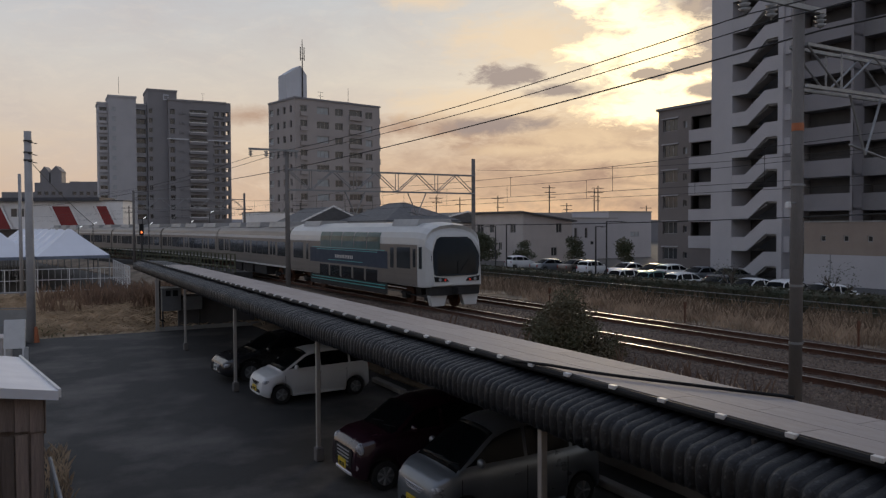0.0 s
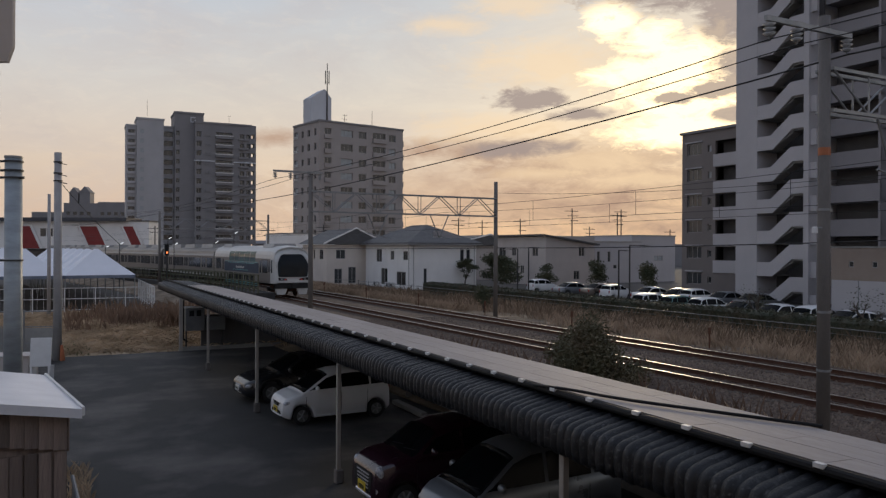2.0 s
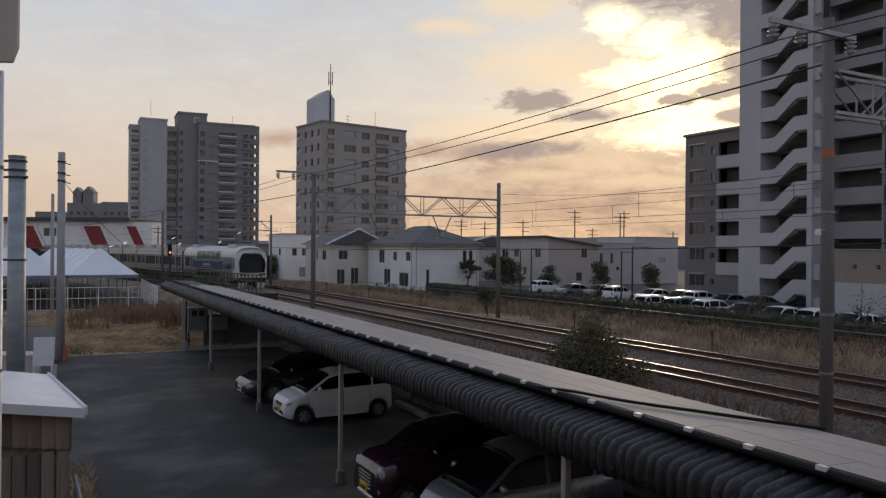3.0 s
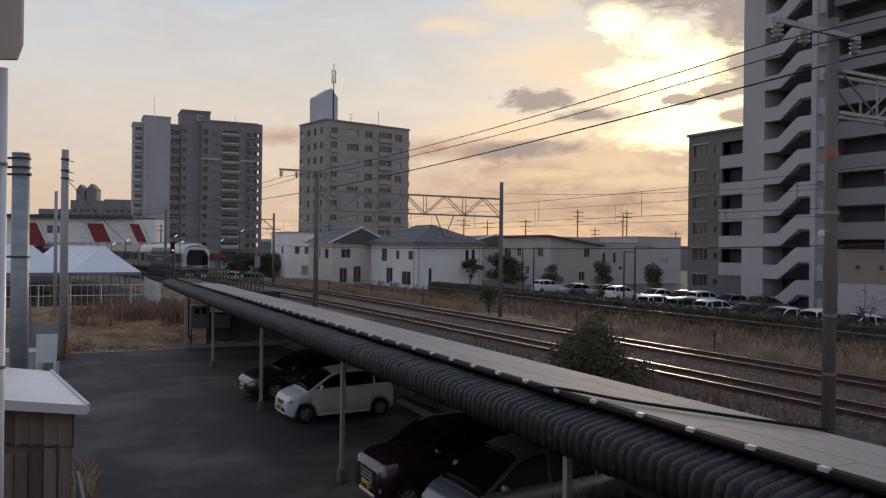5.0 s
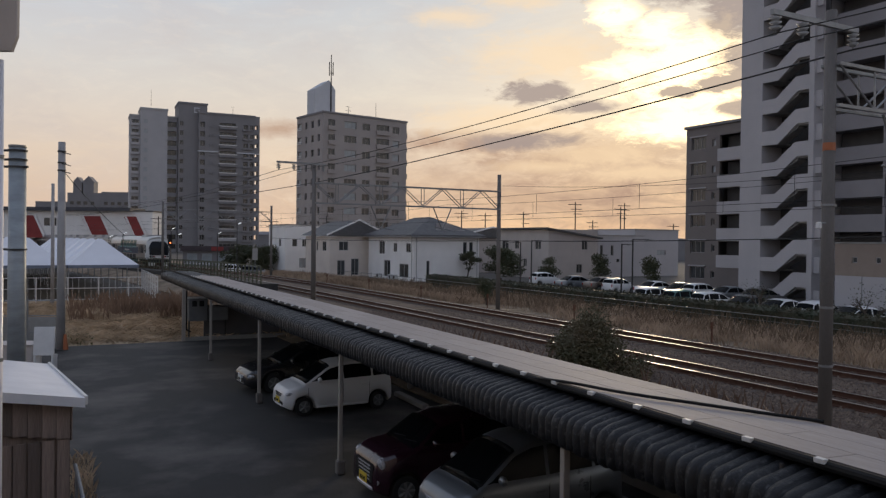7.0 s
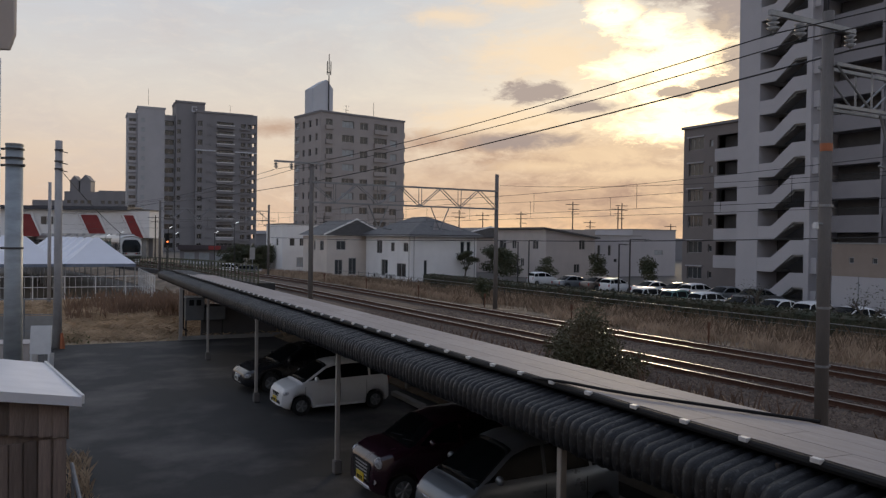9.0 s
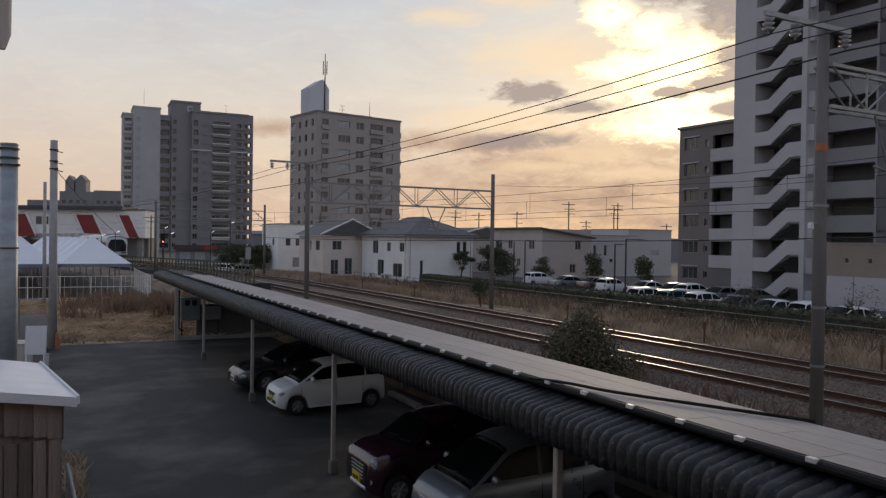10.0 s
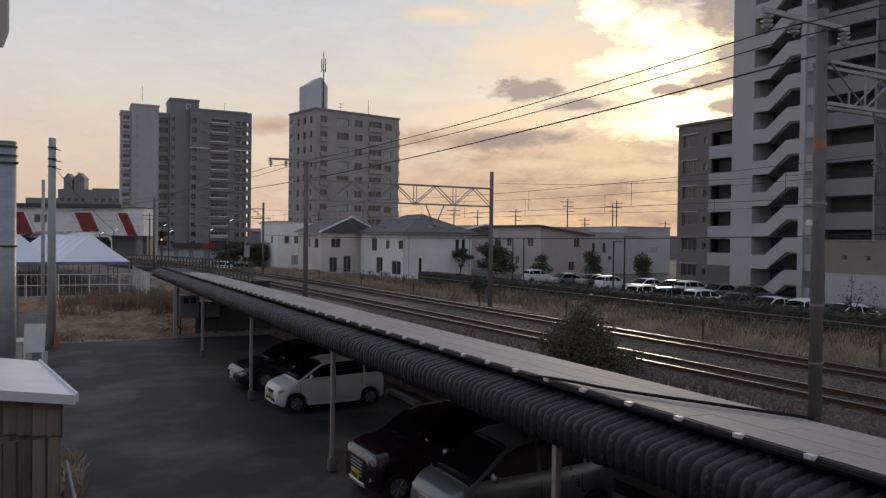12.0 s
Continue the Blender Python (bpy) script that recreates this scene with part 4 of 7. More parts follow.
def plain_car(c, L, W):
    bm = bmesh.new()
    sec = car_section(W, 0.98, 3.02, 3.66)
    quad_strip(bm, [[bm.verts.new((x, y, z)) for x, z in sec] for y in (-L / 2, L / 2)])
    for y, o in ((-L / 2, 1), (L / 2, -1)):
        bm.faces.new([bm.verts.new((x, y, z)) for x, z in sec][::o])
    part("body", bm, STAINLESS, c, "brushed stainless steel body")
    for sx in (-W, W):
        side_plate("cantrail", c, sx, -L / 2 + 0.05, L / 2 - 0.05, 2.82, 3.0, TRAIN_WHITE, 0.016, "white cantrail band")
        side_plate("sill_line", c, sx, -L / 2 + 0.05, L / 2 - 0.05, 1.0, 1.1, TRAIN_WHITE, 0.014)
        for k in range(3):
            yd = -5.8 + k * 5.8
            dr = side_plate("door", c, sx, yd - 0.7, yd + 0.7, 1.08, 2.80, STAINLESS, 0.010)
            for q in (-0.56, 0.08):
                side_plate("door_window", dr, sx, yd + q, yd + q + 0.48, 1.75, 2.62, TRAIN_GLASS, 0.018)
        for a, b in ((-8.4, -6.75), (-4.85, -0.95), (0.95, 4.85), (6.75, 8.4)):
            n = max(1, round((b - a) / 1.35))
            for k in range(n):
                w = (b - a) / n
                side_plate("window", c, sx, a + k * w + 0.05, a + (k + 1) * w - 0.05, 1.72, 2.62, TRAIN_GLASS, 0.014)
    for y in (-5.2, 0.4, 5.4):
        bm = bmesh.new()
        prism(bm, [(-0.95, 3.55), (0.95, 3.55), (0.85, 3.92), (-0.85, 3.92)], "y", y - 1.7, y + 1.7)
        part("roof_unit", bm, TRAIN_ROOF, c, "grey roof air conditioner")
    bm = bmesh.new()
    for y0, y1, x in ((-3.9, -1.2, 0.2), (-0.6, 1.8, -0.1), (2.2, 3.9, 0.1)):
        box(bm, -1.25, 1.25 - x, y0, y1, 0.35, 0.97)
    part("underfloor_equipment", bm, UNDERGEAR, c)
    for y in (-6.0, 6.0):
        bogie(c, y)
    bm = bmesh.new()
    box(bm, -0.6, 0.6, -L / 2 - 0.25, -L / 2 + 0.02, 1.05, 3.2)
    part("gangway", bm, BLACK, c, "black rubber gangway")


def cab_car(c, L, W):
    """End car: rounded cab towards -y, two decks in the middle."""
    y0 = -L / 2
    bm = bmesh.new()
    rings = []
    for dy, w, zb, zs, zt in ((0.0, 1.18, 1.05, 2.72, 3.38), (0.12, 1.30, 1.0, 2.86, 3.52), (0.38, 1.38, 0.97, 2.98, 3.66), (0.8, W, 0.95, 3.05, 3.74), (1.3, W, 0.95, 3.08, 3.78), (L, W, 0.95, 3.08, 3.78)):
        # the lower nose leans out a little less than the brow
        rings.append([bm.verts.new((x, y0 + dy + max(0.0, (z - 2.3)) * (0.34 if dy < 0.2 else 0.0), z)) for x, z in car_section(w, zb, zs, zt)])
    quad_strip(bm, rings)
    bm.faces.new(rings[0])
    bm.faces.new(rings[-1][::-1])
    part("body", bm, TRAIN_WHITE, c, "white painted body with a rounded cab", smooth=False)
    # windscreen, wrapped round the brow
    bm = bmesh.new()
    rows = []
    for z, w, dy in ((1.47, 1.10, -0.035), (1.55, 1.20, -0.02), (2.3, 1.24, -0.01), (2.70, 1.20, 0.11), (2.98, 1.09, 0.21), (3.13, 0.90, 0.26)):
        rows.append([bm.verts.new((w * k / 4, y0 + dy - 0.02 + 0.12 * (abs(k) / 4) ** 3, z)) for k in range(-4, 5)])
    quad_strip(bm, rows, False)
    bmesh.ops.solidify(bm, geom=bm.faces[:], thickness=0.03)
    part("windscreen", bm, TRAIN_GLASS, c, "dark wraparound windscreen", smooth=True)
    bm = bmesh.new()
    box(bm, -0.008, 0.008, y0 - 0.075, y0 - 0.06, 1.55, 2.1)
    tube(bm, (0.1, y0 - 0.08, 1.62), (0.55, y0 - 0.08, 2.2), 0.015, 0.015, 5)
    part("wiper", bm, BLACK, c)
    for x in (-1, 1):
        bm = bmesh.new()
        prism(bm, [(x * 0.42, 1.22), (x * 1.10, 1.22), (x * 1.12, 1.44), (x * 0.55, 1.36)], "y", y0 - 0.03, y0 + 0.05)
        lamp = part("lamp_panel", bm, BLACK, c, "dark lamp panel")
        bm = bmesh.new()
        tube(bm, (x * 0.62, y0 - 0.05, 1.285), (x * 0.62, y0 - 0.02, 1.285), 0.045, 0.045, 12)
        part("tail_lamp", bm, TAIL, lamp, "lit red tail lamp")
        bm = bmesh.new()
        tube(bm, (x * 0.88, y0 - 0.05, 1.31), (x * 0.88, y0 - 0.02, 1.31), 0.075, 0.075, 12)
        part("headlamp", bm, LAMP_OFF, lamp)
        # snow guards under the buffer beam
        bm = bmesh.new()
        prism(bm, [(x * 0.52, 0.16), (x * 1.12, 0.16), (x * 1.22, 0.62), (x * 0.36, 0.62)], "y", y0 + 0.25, y0 + 0.5)
        part("snow_guard", bm, TRAIN_WHITE, c, "white snow guard")
    bm = bmesh.new()
    prism(bm, [(-1.2, 0.62), (1.2, 0.62), (1.25, 1.04), (-1.25, 1.04)], "y", y0 + 0.15, y0 + 0.6)
    box(bm, -0.16, 0.16, y0 - 0.35, y0 + 0.3, 0.70, 0.98)
    part("coupler", bm, UNDERGEAR, c, "dark buffer beam and coupler")
    for ya, yb in ((y0 + 1.9, y0 + 4.4), (L / 2 - 3.8, L / 2 - 1.2)):
        bm = bmesh.new()
        prism(bm, [(-0.95, 3.62), (0.95, 3.62), (0.8, 3.92), (-0.8, 3.92)], "y", ya, yb)
        part("roof_unit", bm, TRAIN_ROOF, c, "grey roof air conditioner")
    for sx in (-W, W):
        s = -1 if sx < 0 else 1
        side_plate("cab_side_window", c, sx, y0 + 0.62, y0 + 0.86, 1.75, 2.7, TRAIN_GLASS, 0.014)
        side_plate("steel_side", c, sx, y0 + 1.0, L / 2 - 0.1, 0.97, 2.78, STAINLESS, 0.006, "brushed steel side")
        cd = side_plate("cab_door", c, sx, y0 + 1.05, y0 + 1.5, 1.05, 2.75, STAINLESS, 0.010)
        side_plate("door_window", cd, sx, y0 + 1.14, y0 + 1.4, 1.8, 2.6, TRAIN_GLASS, 0.018)
        side_plate("window", c, sx, y0 + 1.65, y0 + 2.95, 1.72, 2.66, TRAIN_GLASS, 0.014)
        for ya in (y0 + 3.05, L / 2 - 3.5):
            dr = side_plate("door", c, sx, ya, ya + 0.75, 1.02, 2.76, STAINLESS, 0.013, "brushed steel door")
            side_plate("door_window", dr, sx, ya + 0.2, ya + 0.55, 1.7, 2.62, TRAIN_GLASS, 0.020)
        side_plate("window", c, sx, L / 2 - 2.4, L / 2 - 0.7, 1.72, 2.66, TRAIN_GLASS, 0.014)
        # navy band over the double-deck part, lines of aqua above and below
        side_plate("navy_band", c, sx, y0 + 3.9, L / 2 - 3.6, 1.62, 2.42, NAVY, 0.012, "navy blue band")
        for z, e in ((2.44, 0.1), (2.34, 0.9), (1.78, 2.6)):
            side_plate("aqua_line", c, sx, y0 + 4.1 + e, L / 2 - 3.8 - e, z, z + 0.035, AQUA, 0.020, "aqua line")
        for z in (0.66, 0.80):
            side_plate("aqua_line", c, sx, y0 + 4.2, L / 2 - 3.8, z, z + 0.04, AQUA, 0.012)
        bm = bmesh.new()
        for k in range(11):
            box(bm, sx + s * 0.013, sx + s * 0.018, -0.9 + k * 0.22, -0.76 + k * 0.22, 1.93, 2.10)
        part("nameplate_bars", bm, TRAIN_WHITE, c, "row of pale lettering bars")
        side_plate("skirt", c, sx * 0.985, y0 + 4.0, L / 2 - 3.6, 0.40, 0.97, UNDERGEAR, 0.004, "dark lower deck skirt")
        for k in range(5):
            ya = y0 + 4.7 + k * 1.55
            side_plate("lower_window", c, sx, ya + 0.3, ya + 1.6, 0.90, 1.52, TRAIN_GLASS, 0.014)
            # upper deck glass leans in with the cantrail
            bm = bmesh.new()
            v = [(W + 0.012, 2.50), (W + 0.012, 2.86), (W - 0.008, 3.09), (W - 0.095, 3.30)]
            for (xa, za), (xb, zb) in zip(v, v[1:]):
                bm.faces.new([bm.verts.new(p) for p in ((s * xa, ya, za), (s * xa, ya + 1.48, za), (s * xb, ya + 1.48, zb), (s * xb, ya, zb))])
            bmesh.ops.solidify(bm, geom=bm.faces[:], thickness=0.01)
            part("upper_window", bm, GREEN_GLASS, c, "greenish curved upper deck window")
    for y in (-6.6, 6.4):
        bogie(c, y)


def build_train():
    L, W = 17.6, 1.42
    for i in range(6):
        c = thing("train_car", car_frame(40 + 18.0 * i), "brushed silver commuter train car with dark windows" if i else "white double-deck end car with a navy band and rounded cab", "train car", "cars of the train")
        CARS.append(c)
        (plain_car if i else cab_car)(c, L, W)


DIST = [(0, 28.0), (0.5, 34.8), (1, 41.6), (1.5, 48.1), (2, 54.4), (2.5, 60.4), (3, 66.0), (3.5, 71.1), (4, 75.8), (4.5, 80.1), (5, 84.1), (5.5, 87.7), (6, 91.0), (6.5, 94.1),
        (7, 97.1), (7.5, 100.0), (8, 102.8), (8.5, 105.6), (9, 108.2), (9.5, 110.7), (10, 113.0), (10.5, 115.1), (11, 117.1), (11.5, 118.9), (12, 120.5)]


def motions():
    for i, c in enumerate(CARS):
        walk(c, [(t, car_frame(d + 8.8 + 18.0 * i)) for t, d in DIST])


# ---- cars ----
def car_paints():
    return {
        "white": paint("car_white", (0.70, 0.70, 0.70)), "silver": paint("car_silver", (0.20, 0.215, 0.235), 0.32, 0.5), "purple": paint("car_plum", (0.026, 0.006, 0.013), 0.24, 0.0, 0.6),
        "black": paint("car_black", (0.015, 0.015, 0.017), 0.25), "grey": paint("car_grey", (0.10, 0.105, 0.11), 0.3, 0.4), "teal": paint("car_teal", (0.10, 0.20, 0.19), 0.3, 0.3),
        "bronze": paint("car_bronze", (0.16, 0.13, 0.11), 0.3, 0.4)}


PAINT = car_paints()
CAR_GLASS = mat("car_glass", (0.010, 0.012, 0.014), 0.10, bump=0, var=0.05, grain=0.01, spec=0.12)
CHROME = mat("chrome", (0.80, 0.80, 0.82), 0.22, 0.55, var=0.05, bump=0)
HEADLAMP = mat("headlamp_lens", (0.58, 0.59, 0.61), 0.10, bump=0, var=0.5, scale=14, tint=(0.10, 0.10, 0.11))
PLATE_YELLOW = mat("yellow_plate", (0.62, 0.45, 0.03), 0.5, bump=0)
PLATE_WHITE = mat("white_plate", (0.7, 0.7, 0.68), 0.5, bump=0)
WHEELTRIM = mat("wheel_trim", (0.16, 0.165, 0.17), 0.45, 0.5, var=0.2, scale=8)
TYRE = mat("tyre_rubber", (0.018, 0.018, 0.018), 0.8, var=0.2)
REDLENS = mat("red_lens", (0.30, 0.012, 0.012), 0.2, bump=0)

# side outlines, front at -y: (y, z) of the belt line and of the cabin
SHAPES = {
    "kei": dict(L=3.40, w=0.735, body=[(-1.70, 0.52), (-1.68, 0.66), (-1.58, 0.78), (-1.30, 0.88), (-0.85, 0.96), (-0.2, 0.97), (1.2, 1.0), (1.62, 1.0), (1.68, 0.92), (1.70, 0.6)],
                cabin=[(-1.12, 0.93), (-0.36, 1.40), (0.0, 1.48), (0.5, 1.50), (1.15, 1.48), (1.42, 1.40), (1.66, 0.98)], wheels=(-1.13, 1.22), r=0.275),
    "wagon": dict(L=3.40, w=0.735, body=[(-1.70, 0.55), (-1.68, 0.72), (-1.60, 0.84), (-1.40, 0.95), (-1.05, 1.03), (-0.2, 1.03), (1.2, 1.05), (1.62, 1.05), (1.68, 0.95), (1.70, 0.6)],
                  cabin=[(-1.30, 0.97), (-0.55, 1.50), (-0.2, 1.60), (0.4, 1.63), (1.2, 1.62), (1.52, 1.55), (1.68, 1.02)], wheels=(-1.13, 1.25), r=0.28),
    "retro": dict(L=3.40, w=0.735, body=[(-1.70, 0.60), (-1.68, 0.78), (-1.60, 0.88), (-1.35, 0.97), (-0.90, 1.02), (-0.2, 1.02), (1.2, 1.03), (1.6, 1.02), (1.68, 0.9), (1.70, 0.6)],
                  cabin=[(-1.02, 0.99), (-0.48, 1.40), (-0.1, 1.50), (0.4, 1.53), (1.0, 1.50), (1.38, 1.40), (1.66, 1.0)], wheels=(-1.15, 1.2), r=0.275),
    "sedan": dict(L=4.50, w=0.85, body=[(-2.25, 0.48), (-2.22, 0.60), (-2.08, 0.70), (-1.75, 0.80), (-1.05, 0.90), (0.0, 0.92), (1.3, 0.95), (2.1, 0.94), (2.22, 0.80), (2.25, 0.55)],
                  cabin=[(-1.25, 0.86), (-0.35, 1.34), (0.05, 1.41), (0.5, 1.42), (0.9, 1.38), (1.65, 0.94)], wheels=(-1.40, 1.30), r=0.31),
    "van": dict(L=4.3, w=0.84, body=[(-2.15, 0.52), (-2.13, 0.70), (-2.0, 0.88), (-1.6, 1.0), (-1.2, 1.06), (0.0, 1.08), (1.6, 1.10), (2.08, 1.08), (2.13, 0.9), (2.15, 0.55)],
                cabin=[(-1.70, 0.96), (-0.85, 1.62), (-0.4, 1.73), (0.4, 1.77), (1.5, 1.76), (1.88, 1.68), (2.12, 1.05)], wheels=(-1.35, 1.35), r=0.31),
}


def resample(line, ys):
    out = []
    for y in ys:
        for (a, za), (b, zb) in zip(line, line[1:]):
            if min(a, b) - 1e-6 <= y <= max(a, b) + 1e-6 and abs(b - a) > 1e-6:
                out.append(za + (zb - za) * (y - a) / (b - a))
                break
        else:
            out.append(line[0][1] if y < line[0][0] else line[-1][1])
    return out


class CarForm:
    """The outline of a car: belt and cabin heights along y, lean of the sides, and the rounding of the ends."""

    def __init__(self, sh):
        self.L, self.w, self.cab, self.body = sh["L"], sh["w"], sh["cabin"], sh["body"]
        self.zr = max(z for _, z in self.cab)
        self.zb = self.cab[0][1]

    def belt(self, y):
        return resample(self.body, [y])[0]

    def top(self, y):
        b = self.belt(y)
        if self.cab[0][0] < y < self.cab[-1][0]:
            return max(b, resample(self.cab, [y])[0])
        return b

    def side(self, z):
        f = max(0.0, (z - self.zb) / (self.zr - self.zb))
        return self.w - 0.035 - 0.150 * f

    def taper(self, y):
        e = max(0.0, abs(y) - (self.L / 2 - 0.55)) / 0.55
        return 1 - (0.24 if y < 0 else 0.13) * e ** 2.2

    def crown(self, y):
        return 0.030 * min(1.0, max(0.0, (self.top(y) - self.belt(y)) / 0.2)) + 0.012


def car_body_mesh(sh, stations):
    """The painted shell with its roof, lofted over stations along the car, with wheel arches."""
    bm = bmesh.new()
    cf = CarForm(sh)
    L, w, r = cf.L, cf.w, sh["r"] + 0.05
    ys = {round(-L / 2 * math.cos(math.pi * i / stations), 3) for i in range(stations + 1)} | {round(-L / 2 + L * i / stations, 3) for i in range(1, stations)}
    for yw in sh["wheels"]:
        ys |= {round(yw + r * math.cos(math.pi * i / 10), 3) for i in range(11)}
    ys = [y for y in sorted(ys) if abs(y) < L / 2 - 0.004]
    ys = [y for i, y in enumerate(ys) if i == 0 or y - ys[i - 1] > 0.012]
    rings = []
    for y in ys:
        b, t, k = cf.belt(y), cf.top(y), cf.taper(y)
        e = max(0.0, abs(y) - (L / 2 - 0.3)) / 0.3
        zb = 0.19 + 0.10 * e ** 2
        for yw in sh["wheels"]:
            if abs(y - yw) < r:
                zb = max(zb, sh["r"] + math.sqrt(r * r - (y - yw) ** 2))
        zb = min(zb, b - 0.14)
        s1, s2 = zb + (b - zb) * 0.42, b - 0.06
        half = [(w - 0.06, zb), (w - 0.012, zb + 0.03), (w, s1), (w - 0.012, s2)]
        if t > b + 0.015:
            hi = max(b + 0.008, t - 0.055)
            half += [(cf.side(b), b + 0.004), (cf.side(hi), hi), (cf.side(t) - 0.07, t - 0.004)]
            wt = cf.side(t) - 0.07
        else:
            half += [(w - 0.045, b - 0.012), (w - 0.10, b), (w - 0.17, b + 0.003)]
            wt = w - 0.17
        c = cf.crown(y)
        half += [(wt * 0.6, t + c * 0.75), (0.0, t + c)]
        rings.append([bm.verts.new((x * k, y, z)) for x, z in half] + [bm.verts.new((-x * k, y, z)) for x, z in half[-2::-1]])
    quad_strip(bm, rings, True)
    bm.faces.new(rings[0])
    bm.faces.new(rings[-1][::-1])
    return bm


def side_glass(cf, sx, y0, y1):
    """A side pane that follows the lean of the cabin, cut by the roof line."""
    bm = bmesh.new()
    lo, hi = [], []
    n = 10
    for i in range(n + 1):
        y = y0 + (y1 - y0) * i / n
        za = cf.belt(y) + 0.035
        zb = max(za + 0.004, cf.top(y) - 0.085)
        k = cf.taper(y)
        lo.append(bm.verts.new((sx * (cf.side(za) * k + 0.005), y, za)))
        hi.append(bm.verts.new((sx * (cf.side(zb) * k + 0.005), y, zb)))
    for i in range(n):
        bm.faces.new((lo[i], lo[i + 1], hi[i + 1], hi[i]))
    bmesh.ops.solidify(bm, geom=bm.faces[:], thickness=0.004)
    return bm


def screen_glass(cf, y0, y1):
    """Windscreen or rear window on the slope of the cabin."""
    bm = bmesh.new()
    rows = []
    for i in range(8):
        y = y0 + (y1 - y0) * i / 7
        t, k, c = cf.top(y), cf.taper(y), cf.crown(y)
        ws, wt = cf.side(t), cf.side(t) - 0.07
        half = [(ws - 0.028, t - 0.020), (wt, t + 0.004), (wt * 0.6, t + c * 0.75 + 0.007), (0.0, t + c + 0.007)]
        rows.append([bm.verts.new((x * k, y, z)) for x, z in half] + [bm.verts.new((-x * k, y, z)) for x, z in half[-2::-1]])
    quad_strip(bm, rows, False)
    bmesh.ops.solidify(bm, geom=bm.faces[:], thickness=0.004)
    return bm


def lens(bm, x, y, z, rx, ry, rz, yaw=0.0, pitch=0.0):
    bmesh.ops.create_uvsphere(bm, u_segments=16, v_segments=10, radius=1.0,
                              matrix=Matrix.Translation((x, y, z)) @ Matrix.Rotation(yaw, 4, "Z") @ Matrix.Rotation(pitch, 4, "X") @ Matrix.Diagonal((rx, ry, rz, 1)))


